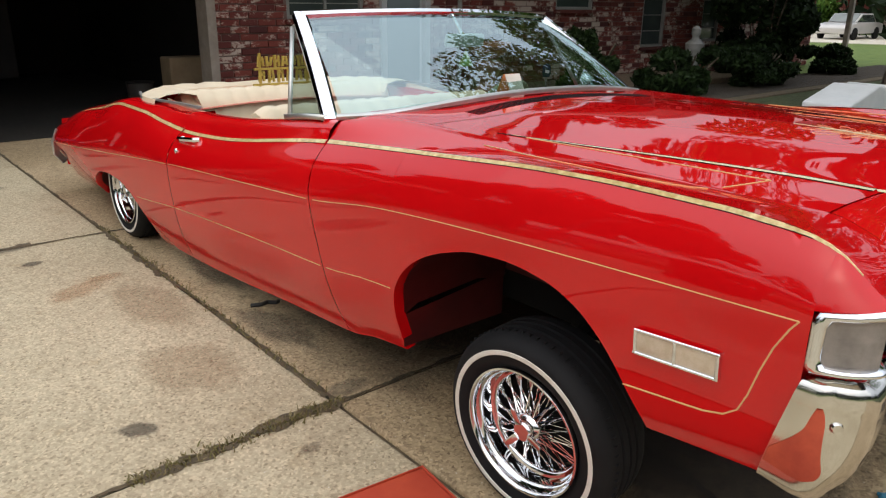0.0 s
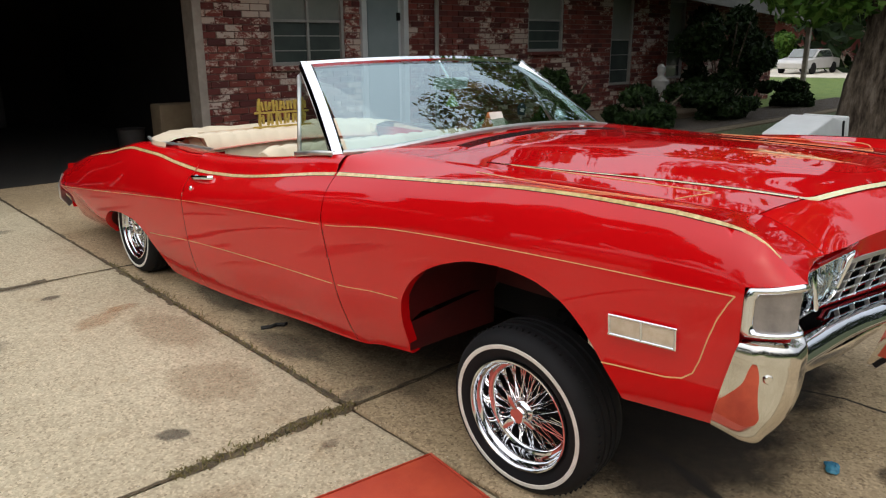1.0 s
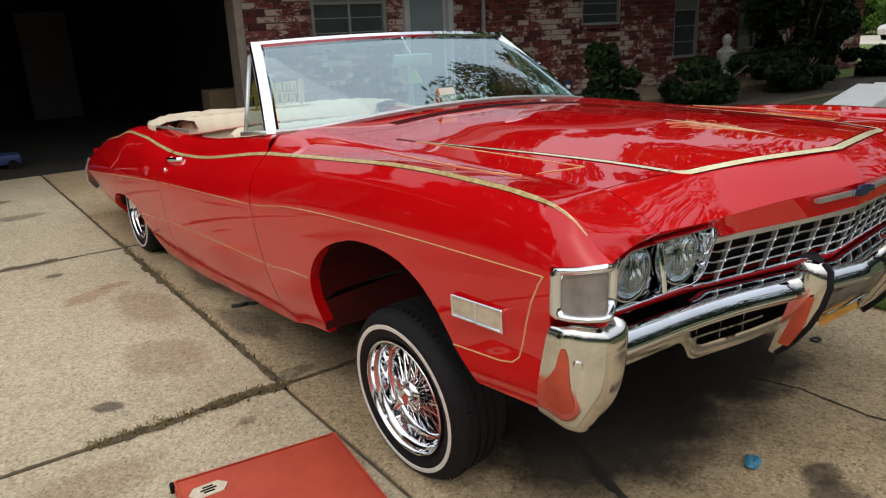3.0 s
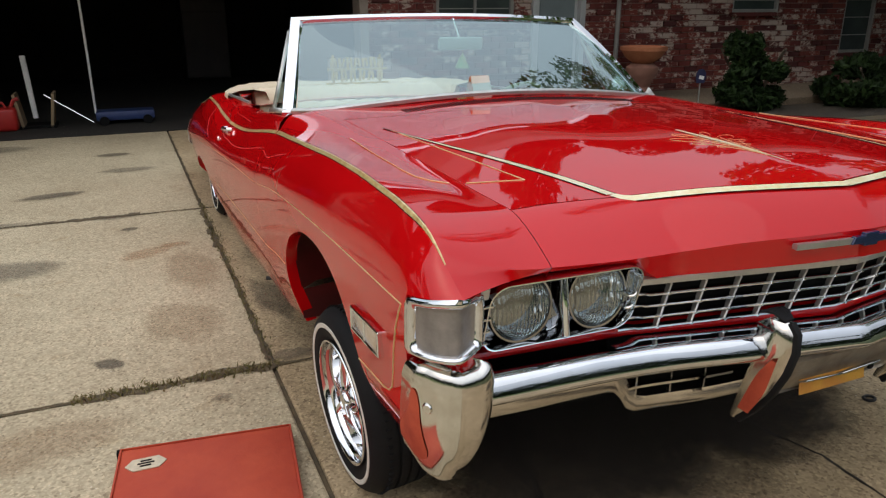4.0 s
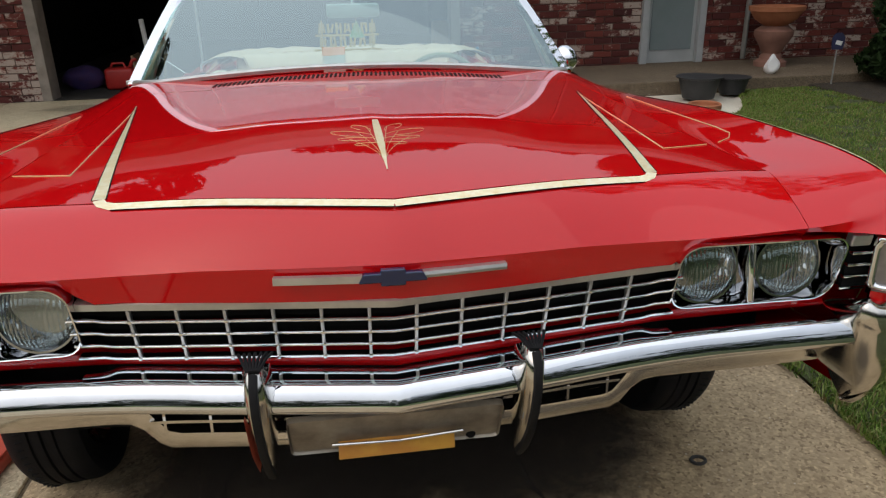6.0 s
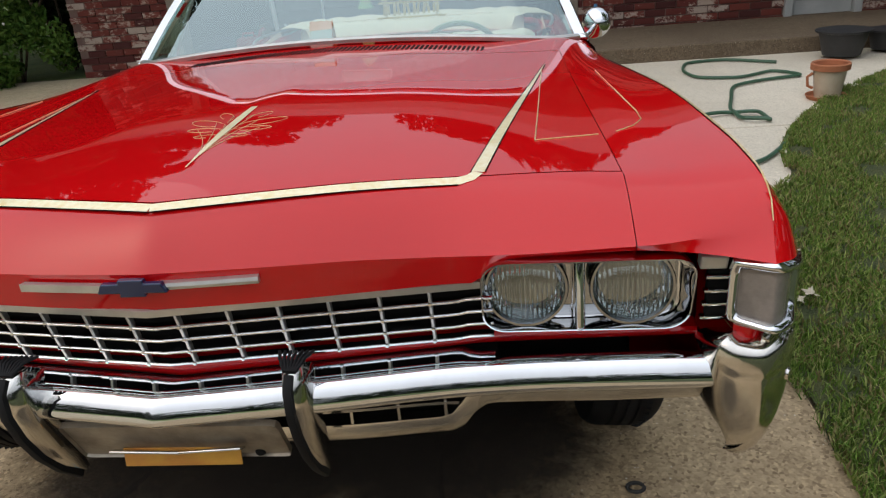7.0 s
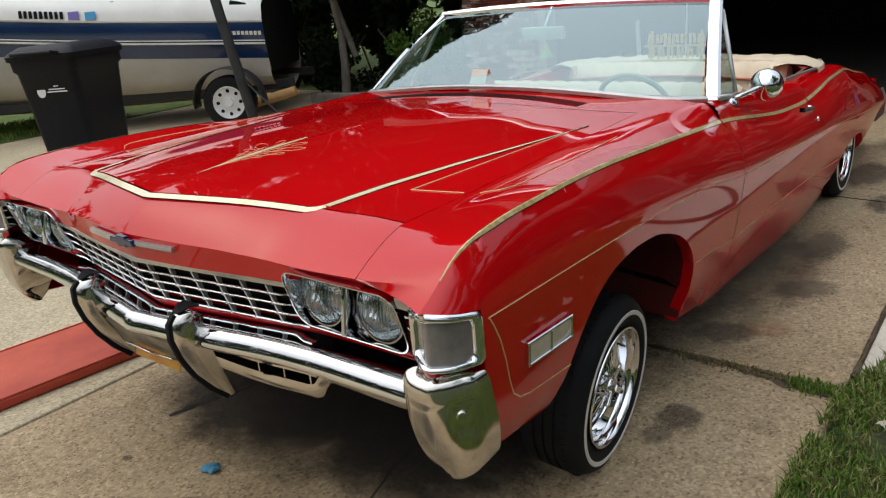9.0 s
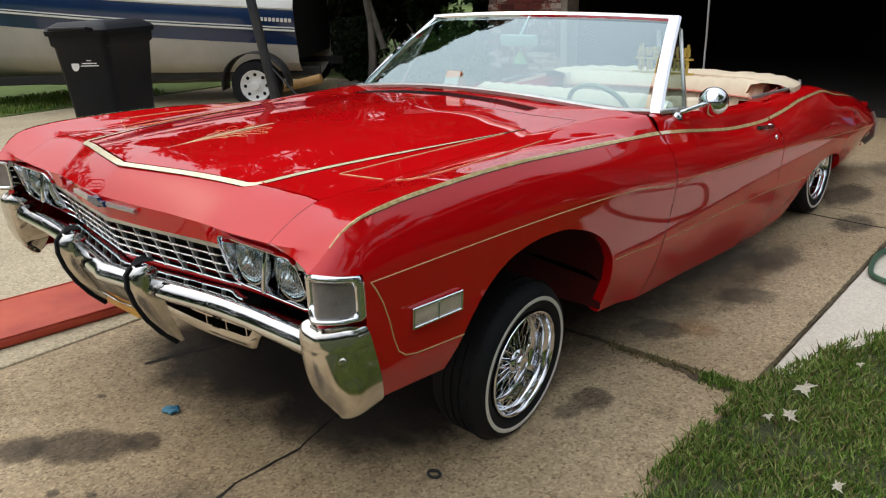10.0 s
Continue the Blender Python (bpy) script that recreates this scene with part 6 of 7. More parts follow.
# ---- lawn beside the drive ----
LAWN_X = curve((-14, 1.42), (-1.5, 1.36), (0.4, 1.35), (0.7, 1.37), (0.95, 1.43), (1.38, 1.57), (1.93, 1.92), (2.3, 2.02), (3.5, 2.72), (4.25, 3.45), (5.19, 3.9))
bm = bmesh.new()
rows = []
for y in span(-14, 5.19, 260):
    x0 = LAWN_X(y) + 0.03 * noise.noise((y * 4, 0, 0)) + 0.02 * noise.noise((y * 17, 3, 0))
    rows.append([Vector((x0, y, 0.001)), Vector((x0 + 0.03, y, 0.012)), Vector((x0 + 0.5, y, 0.02)), Vector((x0 + 2, y, 0.02)), Vector((9, y, 0.015)), Vector((30, y, 0.01))])
add_grid(bm, rows)
# dark base below the blades; shade between them is in its colour
TURF = make_noisy("shaded_turf", (0.03, 0.045, 0.012), (0.075, 0.085, 0.028), 9, (0.9, 1.0), 0, 0.9, 0.02)
solo("lawn_edge", bm, TURF, "ragged edge of a green lawn beside the driveway", "lawn", kind="structure")


def make_leaf(name, a, b, c, translucent=0.3):
    s = Shader(name, a, 0.6, 0.0, 0.0, 0.12)
    s.color(s.ramp(s.island(), [(0.0, a), (0.5, b), (1.0, c)]))
    s.bsdf.inputs["Subsurface Weight"].default_value = 0.0
    return s.mat


GRASS = make_leaf("grass_blade", (0.055, 0.115, 0.016), (0.145, 0.24, 0.036), (0.32, 0.35, 0.12))
DRYGRASS = make_leaf("dry_grass", (0.20, 0.15, 0.07), (0.13, 0.12, 0.04), (0.28, 0.22, 0.11))


def blades(name, spots, hmin, hmax, material, label, seed, lean=0.6, width=0.0035):
    r = np.random.default_rng(seed)
    p = np.array(spots)
    n = len(p)
    a = r.uniform(0, 2 * np.pi, n)
    h = r.uniform(hmin, hmax, n)
    d = r.uniform(0, 2 * np.pi, n)
    k = r.uniform(0.1, lean, n) * h
    side_v = np.stack([np.cos(a), np.sin(a), np.zeros(n)], 1) * width
    tip = p + np.stack([np.cos(d) * k, np.sin(d) * k, h], 1)
    mid = p + np.stack([np.cos(d) * k * 0.35, np.sin(d) * k * 0.35, h * 0.6], 1)
    v = np.stack([p - side_v, p + side_v, mid + side_v * 0.8, mid - side_v * 0.8, tip], 1).reshape(-1, 3)
    i = np.arange(n) * 5
    f = [q for b in i for q in ((b, b + 1, b + 2, b + 3), (b + 3, b + 2, b + 4))]
    me = bpy.data.meshes.new(name)
    me.from_pydata(v.tolist(), [], f)
    me.materials.append(material)
    return tagged(new(name, me), label, "grass", kind="stuff")


r = np.random.default_rng(5)
spots, dry = [], []
while len(spots) < 150000:
    y = r.uniform(-1.2, 5.1)
    x0 = LAWN_X(y)
    x = x0 + abs(r.normal(0, 0.95)) - 0.03
    if x > 5.2:
        continue
    if noise.noise((x * 5, y * 5, 1)) + 0.5 * noise.noise((x * 17, y * 17, 4)) + r.uniform(-0.4, 0.4) > -0.12:
        (dry if r.random() < 0.12 else spots).append((x, y, 0.012))
blades("grass", spots, 0.010, 0.036, GRASS, "short green lawn grass", 1, 1.1, 0.0024)
blades("dry_grass", dry, 0.01, 0.04, DRYGRASS, "dry straw-coloured grass among the lawn", 2, 1.4)
spots = [(r.uniform(-1.65, -0.95), 0.797 + r.normal(0, 0.018), 0.002) for _ in range(700)] + [(r.uniform(0.8, 1.36), 0.775 + r.normal(0, 0.014), 0.002) for _ in range(600)] + [(-0.972 + r.normal(0, 0.012), r.uniform(0.85, 3.3), 0.002) for _ in range(500)]
blades("joint_grass", spots, 0.005, 0.02, DRYGRASS, "dry grass bits along the driveway joints", 3, 1.6, 0.0025)
spots = [(1.2 + r.uniform(0, 0.16), 0.76 + r.normal(0, 0.02), 0.002) for _ in range(500)]
blades("joint_weeds", spots, 0.01, 0.03, GRASS, "small weeds creeping into a joint", 4)

# fallen leaves
PALE_LEAF = make_leaf("pale_dead_leaf", (0.55, 0.5, 0.38), (0.42, 0.33, 0.2), (0.6, 0.56, 0.46))


def fallen(x, y, size, turn, z=0.05):
    bm = bmesh.new()
    c = bm.verts.new((0, 0, 0))
    ring_v = []
    for k in range(20):
        a = 2 * math.pi * k / 20
        rr = size * (1.0 if k % 4 == 0 else 0.55 if k % 2 == 0 else 0.42)
        ring_v.append(bm.verts.new((rr * math.cos(a), rr * math.sin(a), 0.25 * size * math.sin(a * 2 + 1))))
    for k in range(20):
        bm.faces.new((c, ring_v[k], ring_v[(k + 1) % 20]))
    bm.transform(pose(x, y, z, 12, -8, turn))
    solo("fallen_leaf", bm, PALE_LEAF, "pale curled dead leaf lying on the grass", "leaf", "fallen leaves", smooth=False)


for x, y, sz, a in ((1.52, 0.82, 0.045, 20), (1.54, 0.62, 0.035, 70), (1.49, 0.58, 0.022, 10), (1.75, 0.35, 0.025, 40), (1.60, -0.1, 0.02, 0), (2.2, 1.3, 0.03, 15), (2.5, 2.2, 0.03, 80), (1.9, -0.4, 0.028, 50), (1.62, 1.1, 0.018, 5)):
    fallen(x, y, sz, a)

# ---- garden hose, pot and tubs ----
HOSE = make_noisy("green_hose_rubber", (0.03, 0.085, 0.05), (0.05, 0.12, 0.07), 20, (0.35, 0.5))
hose_knots = [(2.75, 4.75), (2.35, 5.0), (2.08, 4.95), (1.97, 4.6), (2.02, 4.35), (2.3, 4.25), (2.6, 4.4), (2.75, 4.2), (2.45, 4.1), (2.2, 3.95), (2.08, 3.6), (1.98, 3.2), (2.0, 3.0), (2.14, 2.95), (2.12, 3.12), (1.95, 3.18), (1.72, 3.08), (1.5, 2.75), (1.38, 2.4), (1.42, 2.12), (1.6, 2.03), (1.82, 2.14), (2.0, 2.35), (2.2, 2.75)]
hx, hy = curve(*[(i, p[0]) for i, p in enumerate(hose_knots)]), curve(*[(i, p[1]) for i, p in enumerate(hose_knots)])
bm = tube([(hx(t), hy(t), 0.013 + 0.012 * abs(math.sin(t * 1.9)) * (1 if 11 < t < 16 else 0)) for t in span(0, len(hose_knots) - 1, 220)], 0.0125, 8)
solo("garden_hose", bm, HOSE, "green garden hose lying in loops on pale concrete", "hose")
TERRA = make_noisy("terracotta", (0.42, 0.16, 0.075), (0.33, 0.12, 0.055), 10, (0.8, 0.9))
CREAMPOT = make_noisy("chipped_cream_glaze", (0.55, 0.48, 0.36), (0.45, 0.36, 0.25), 7, (0.5, 0.7))
pot = thing("flower_pot", "chipped cream terracotta flower pot on the patio edge", "flower pot", at=(2.68, 3.50, 0.0))
pot.scale = (0.84, 0.84, 0.84)
part("pot_body", lathe([(0.0, 0.0), (0.095, 0.0), (0.10, 0.03), (0.125, 0.22), (0.13, 0.25)], Matrix(), 28), CREAMPOT, pot)
part("rim", lathe([(0.128, 0.22), (0.145, 0.225), (0.148, 0.27), (0.138, 0.278), (0.125, 0.27), (0.12, 0.2), (0.0, 0.19)], Matrix(), 28), TERRA, pot, "bare terracotta rim")
part("saucer", lathe([(0.0, 0.004), (0.13, 0.004), (0.15, 0.03), (0.155, 0.03), (0.14, 0.0), (0.0, 0.0)], pose(-0.02, -0.03, 0.0), 24), TERRA, pot)
part("handle", tube([(-0.13, 0, 0.2), (-0.17, 0, 0.17), (-0.16, 0, 0.1), (-0.12, 0, 0.08)], 0.012), TERRA, pot)
TUB = make_noisy("black_plastic_tub", (0.02, 0.02, 0.022), (0.035, 0.035, 0.036), 8, (0.4, 0.6))
for x, y, k in ((3.3, 4.85, 0.66), (3.72, 5.0, 0.52)):
    tub = thing("planter_tub", "round black plastic planter tub", "planter", "planter tubs", at=(x, y, 0.02))
    part("tub_body", lathe([(0.0, 0.0), (0.22 * k, 0.0), (0.29 * k, 0.28 * k), (0.33 * k, 0.29 * k), (0.33 * k, 0.31 * k), (0.28 * k, 0.30 * k), (0.0, 0.26 * k)], Matrix(), 28), TUB, tub)
PEDESTAL = make_noisy("pinkish_cast_stone", (0.26, 0.13, 0.095), (0.19, 0.09, 0.065), 7, (0.8, 0.9))
planter = thing("planter", "wide terracotta bowl on a cast pedestal by the wall", "planter", at=(4.66, 5.95, 0.13))
part("bowl", lathe([(0.0, 0.42), (0.12, 0.43), (0.22, 0.50), (0.27, 0.58), (0.285, 0.585), (0.29, 0.63), (0.26, 0.635), (0.23, 0.56), (0.0, 0.55)], Matrix(), 28), TERRA, planter, "orange terracotta bowl")
part("pedestal", lathe([(0.0, 0.0), (0.17, 0.0), (0.17, 0.05), (0.12, 0.08), (0.10, 0.14), (0.15, 0.24), (0.20, 0.32), (0.20, 0.38), (0.13, 0.43), (0.0, 0.43)], Matrix(), 24), PEDESTAL, planter)
SIGNBLUE = make_noisy("dark_blue_sign", (0.012, 0.014, 0.05), (0.02, 0.022, 0.07), 12, (0.4, 0.5))
sign = thing("yard_sign", "small dark blue sign with a white mark on a stake", "sign", at=(4.84, 5.10, 0.03))
part("stake", tube([(0, 0, -0.02), (0, 0, 0.36)], 0.008, 6), GREYTRIM, sign)
part("blade", prism([(-0.05, -0.075), (0.05, -0.075), (0.062, -0.02), (0.062, 0.04), (0.03, 0.085), (-0.03, 0.085), (-0.062, 0.04), (-0.062, -0.02)], 0.008, pose(0, 0, 0.43, 90, 0, -12), 0.001), SIGNBLUE, sign, smooth=False)
part("mark", box((0.06, 0.003, 0.04), pose(0.004, -0.011, 0.42, 0, 14, -12)), WHITE, sign, "white printed mark", smooth=False)
bm = bmesh.new()
bmesh.ops.create_icosphere(bm, subdivisions=3, radius=1.0, matrix=pose(4.36, 5.42, 0.215, 0, 12, 20) @ Matrix.Diagonal((0.085, 0.06, 0.095, 1)))
for v in bm.verts:
    v.co += Vector((noise.noise(v.co * 12), noise.noise(v.co * 12 + Vector((5, 0, 0))), noise.noise(v.co * 12 + Vector((0, 5, 0))))) * 0.035
solo("garden_stone", bm, WHITE, "white rounded garden ornament on the porch step", "ornament")
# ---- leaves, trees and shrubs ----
# near-black leaf greens; shade of eave and canopy is in the colour
LEAF_SHADE = make_leaf("shade_dark_leaf", (0.007, 0.014, 0.004), (0.011, 0.023, 0.006), (0.022, 0.042, 0.011))
LEAF_MID = make_leaf("green_leaf", (0.04, 0.09, 0.015), (0.07, 0.15, 0.022), (0.12, 0.20, 0.04))


def make_bark():
    s = Shader("ridged_bark", (0.12, 0.095, 0.07), 0.95, 0.0, 0.0, 0.1)
    ridge = s.noise(7.0, 6, 0.7, (1.6, 1.6, 0.35))
    s.color(s.ramp(ridge, [(0.36, (0.025, 0.018, 0.013)), (0.5, (0.10, 0.078, 0.058)), (0.66, (0.20, 0.165, 0.13))]))
    s.bump(ridge, 1.0, 0.06)
    return s.mat


BARK = make_bark()
PALEBARK = make_noisy("pale_grey_bark", (0.24, 0.22, 0.19), (0.15, 0.135, 0.11), 9, (0.9, 1.0), 0, 0.8, 0.02)


def leaf_mesh(name, clumps, size, material, seed, parent=None, label="", category="", kind=""):
    """Small bent leaves scattered through clumps of (centre, radii, count)."""
    r = np.random.default_rng(seed)
    pos = []
    for c, rad, n in clumps:
        v = r.normal(size=(n, 3))
        v /= np.linalg.norm(v, axis=1)[:, None]
        rr = r.uniform(0.25, 1.0, n) ** 0.5
        pos.append(np.array(c) + v * rr[:, None] * np.array(rad))
    p = np.concatenate(pos)
    n = len(p)
    a = r.normal(size=(n, 3))
    a /= np.linalg.norm(a, axis=1)[:, None]
    b = np.cross(a, r.normal(size=(n, 3)))
    b /= np.linalg.norm(b, axis=1)[:, None]
    s = r.uniform(0.6, 1.3, n)[:, None] * size
    c = np.cross(a, b)
    v = np.stack([p - a * s, p + b * s * 0.45 + c * s * 0.12, p + a * s, p - b * s * 0.45 + c * s * 0.12], 1).reshape(-1, 3)
    me = bpy.data.meshes.new(name)
    me.from_pydata(v.tolist(), [], [(k, k + 1, k + 2, k + 3) for k in range(0, 4 * n, 4)])
    me.materials.append(material)
    ob = new(name, me)
    if parent is not None:
        ob.parent = parent
    return tagged(ob, label, category, "", kind)


def trunk_mesh(path, radii, seed, n=14):
    bm = bmesh.new()
    rows = []
    for (p, side_v, up), rad in zip(frames_along(path), radii):
        row = []
        for k in range(n):
            a = 2 * math.pi * k / n
            q = rad * (1 + 0.16 * noise.noise((math.cos(a) * 2 + seed, math.sin(a) * 2, p.z * 0.9)) + 0.07 * math.sin(a * 5))
            row.append(p + side_v * math.cos(a) * q + up * math.sin(a) * q)
        rows.append(row + [row[0]])
    add_grid(bm, rows)
    bmesh.ops.remove_doubles(bm, verts=bm.verts, dist=1e-5)
    return bm


def tree(at, trunk_r, height, crown, seed, leaf, bark, label, n_leaf=9000, leaf_size=0.09, lean_x=0.0, low=None):
    r = random.Random(seed)
    t = thing("tree", label, "tree", "", at)
    path = [(lean_x * k / 8 + 0.04 * r.uniform(-1, 1) * (k > 0), 0.04 * r.uniform(-1, 1) * (k > 0), height * 0.75 * k / 8 - 0.05 * (k == 0)) for k in range(9)]
    part("trunk", trunk_mesh(path, [trunk_r * (1.35 if k == 0 else 1.1 if k == 1 else 1.0 - 0.085 * k) for k in range(9)], seed), bark, t)
    cx, cy, cz, rx, ry, rz = crown
    clumps = []
    for k in range(34):
        u, v = r.uniform(0, 2 * math.pi), r.uniform(-0.9, 1)
        q = r.uniform(0.45, 1.0)
        c = (cx + rx * q * math.cos(u) * math.sqrt(1 - v * v * 0.8), cy + ry * q * math.sin(u) * math.sqrt(1 - v * v * 0.8), cz + rz * q * v)
        s = r.uniform(0.16, 0.32)
        clumps.append((c, (rx * s, ry * s, rz * s * 0.8), n_leaf // 34))
        if k % 3 == 0:
            z0 = height * r.uniform(0.35, 0.7)
            part("limb", trunk_mesh([(lean_x * z0 / height, 0, z0), ((c[0] + lean_x) / 2, c[1] / 2, (z0 + c[2]) / 2 + 0.3), c], [trunk_r * 0.42, trunk_r * 0.25, trunk_r * 0.06], seed + k, 8), bark, t)
    for c, rad, n in low or []:
        clumps.append((c, rad, n))
    leaf_mesh("crown", clumps, leaf_size, leaf, seed, t)
    return t


tree((9.05, 2.2, 0), 0.46, 7.5, (-0.5, -0.2, 5.4, 4.6, 4.6, 2.6), 3, LEAF_MID, BARK, "broad shade tree with thick ridged trunk on the lawn", 24000, 0.10,
     low=[((-0.7, 0.7, 1.9), (0.8, 0.8, 0.45), 700), ((-0.2, 1.4, 2.3), (0.9, 0.7, 0.5), 600), ((0.8, -0.5, 1.7), (0.7, 0.7, 0.5), 500), ((-1.8, 1.4, 2.7), (0.8, 0.8, 0.4), 500)])
tree((-6.1, 5.9, 0), 0.05, 5.0, (0.0, 0.6, 3.6, 2.6, 1.8, 2.0), 5, LEAF_SHADE, PALEBARK, "slim pale-barked tree beside the garage", 15000, 0.08,
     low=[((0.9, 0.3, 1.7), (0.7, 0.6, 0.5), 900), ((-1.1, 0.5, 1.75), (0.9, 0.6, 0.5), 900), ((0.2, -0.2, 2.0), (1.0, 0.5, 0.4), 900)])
tree((-8.8, 8.0, 0), 0.25, 8.0, (0, 0, 5.0, 4.0, 3.0, 3.2), 6, LEAF_SHADE, BARK, "dense dark tree behind the boat", 22000, 0.13)
tree((-13.5, 9.0, 0), 0.3, 9.0, (0, 0, 5.0, 4.5, 3.5, 3.4), 7, LEAF_SHADE, BARK, "dense dark tree behind the boat", 20000, 0.14)
tree((-6.5, 13.5, 0), 0.3, 7.5, (0, 0, 4.6, 3.8, 3.2, 2.3), 8, LEAF_SHADE, BARK, "tall tree behind the house", 16000, 0.16)
tree((1.5, 17.5, 0), 0.3, 7.6, (0, 0, 4.8, 4.2, 3.2, 2.3), 9, LEAF_SHADE, BARK, "tall tree behind the house", 14000, 0.18)
tree((9.0, 18.0, 0), 0.3, 7.4, (0, 0, 4.7, 4.0, 3.2, 2.3), 10, LEAF_SHADE, BARK, "tall tree behind the house", 14000, 0.18)
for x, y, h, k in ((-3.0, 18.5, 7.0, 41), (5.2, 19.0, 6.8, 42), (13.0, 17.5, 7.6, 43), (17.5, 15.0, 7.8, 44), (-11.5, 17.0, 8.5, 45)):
    tree((x, y, 0), 0.28, h, (0, 0, h * 0.64, 3.6, 3.0, h * 0.33), k, LEAF_SHADE, BARK, "tall leafy tree behind the house", 11000, 0.15)
part_branch = tube([(-6.35, 5.9, 2.2), (-6.15, 5.95, 1.3), (-5.95, 6.05, 0.55)], 0.045, 8)
solo("dead_branch", part_branch, PALEBARK, "bare grey branch leaning against a slim tree", "branch")


def shrub(x, y, rx, ry, h, seed, leaf, n, label, size=0.05):
    r = random.Random(seed)
    s = thing("shrub", label, "shrub", "", (x, y, 0))
    for k in range(5):
        bm = bmesh.new()
        a = r.uniform(0, 6.28)
        add_tube(bm, [(0.1 * math.cos(a), 0.1 * math.sin(a), -0.03), (0.4 * rx * math.cos(a), 0.4 * ry * math.sin(a), h * 0.5), (0.7 * rx * math.cos(a), 0.7 * ry * math.sin(a), h * 0.8)], 0.014, 5)
        part("stem", bm, BARK, s)
    clumps = []
    for k in range(16):
        a, q = r.uniform(0, 6.28), r.uniform(0.1, 0.85)
        zz = r.uniform(0.12, 0.85)
        clumps.append(((rx * q * math.cos(a), ry * q * math.sin(a), h * zz), (rx * r.uniform(0.2, 0.4), ry * r.uniform(0.2, 0.4), h * r.uniform(0.12, 0.25)), n // 16))
    leaf_mesh("foliage", clumps, size, leaf, seed, s)


MULCH = make_noisy("dark_mulch", (0.035, 0.026, 0.018), (0.065, 0.048, 0.03), 12, (0.9, 1.0), 0, 0.9, 0.02)
solo("flower_bed", box((11.2, 1.1, 0.06), pose(10.25, 4.68, 0.015), 0.02), MULCH, "dark mulched bed along the porch", "bed", kind="structure", smooth=False)
solo("dirt_strip", box((9.5, 0.22, 0.05), pose(9.6, 4.05, 0.012), 0.01), SOIL, "bare brown dirt strip along the bed", "dirt", kind="structure", smooth=False)
shrub(10.75, 5.35, 1.3, 0.8, 2.0, 21, LEAF_SHADE, 16000, "tall dark evergreen shrub against the brick wall", 0.06)
shrub(9.5, 4.8, 0.9, 0.5, 0.62, 22, LEAF_SHADE, 8000, "low dark shrub along the wall", 0.06)
shrub(7.4, 4.8, 0.95, 0.5, 0.66, 23, LEAF_SHADE, 8000, "low dark shrub along the wall", 0.06)
shrub(12.7, 5.0, 0.7, 0.5, 0.55, 24, LEAF_SHADE, 9000, "low dark shrub at the house corner", 0.06)
shrub(5.55, 5.05, 0.62, 0.40, 0.95, 25, LEAF_SHADE, 6000, "dark leafy shrub beside the porch planter")
shrub(-5.3, 6.6, 0.8, 0.6, 1.1, 26, LEAF_MID, 4500, "leafy shrub beside the garage wall", 0.04)
shrub(-6.9, 6.5, 0.9, 0.6, 1.0, 27, LEAF_SHADE, 5000, "dark shrub under the trees", 0.04)
shrub(-8.5, 6.8, 1.2, 0.6, 1.6, 28, LEAF_SHADE, 6000, "dark shrub under the trees", 0.05)
shrub(-5.0, 7.4, 0.6, 0.8, 2.4, 29, LEAF_SHADE, 12000, "tall dark hedge beside the garage", 0.08)
shrub(-7.0, 7.6, 1.6, 0.7, 2.8, 30, LEAF_SHADE, 20000, "tall dark hedge under the trees", 0.10)
shrub(-10.0, 7.6, 1.8, 0.7, 2.8, 31, LEAF_SHADE, 18000, "tall dark hedge under the trees", 0.11)
for x, z in ((-5.62, 0.95), (-4.9, 0.88), (-7.0, 0.62), (-4.8, 0.7)):
    bm = bmesh.new()
    bmesh.ops.create_icosphere(bm, subdivisions=2, radius=0.014, matrix=Matrix.Translation((x, 6.0, z)))
    solo("white_bloom", bm, WHITE, "small white bloom in the shrubs", "flower", "white blooms")
part_log = solo("timber_edging", box((1.4, 0.12, 0.14), pose(-5.6, 5.5, 0.06, 0, 0, 4), 0.01), JAMB, "weathered timber edging under the shrubs", "timber", smooth=False)

# woods all round, far off; mostly unseen, added to darken the reflected horizon
r = random.Random(77)
clumps = []
for k in range(150):
    a = radians(-200 + 220 * k / 149) + r.uniform(-0.02, 0.02)
    d = r.uniform(34, 44)
    h = r.uniform(6.0, 11.5)
    for z in np.arange(1.0, h, 2.0):
        clumps.append(((d * math.cos(a) + r.uniform(-1, 1), d * math.sin(a) + r.uniform(-1, 1), z), (2.6, 2.6, 1.7), 60))
leaf_mesh("far_woods", clumps, 0.5, LEAF_SHADE, 78, None, "distant belt of dark green trees, mostly out of view", "woods", "stuff")
clumps = []
for k in range(60):
    x = -40 + 100 * k / 59
    h = r.uniform(5, 10)
    for z in np.arange(1.0, h, 2.0):
        clumps.append(((x + r.uniform(-1, 1), 48 + r.uniform(-4, 4), z), (2.8, 2.8, 1.7), 60))
leaf_mesh("far_woods", clumps, 0.5, LEAF_SHADE, 79, None, "distant belt of trees behind the houses", "woods", "stuff")

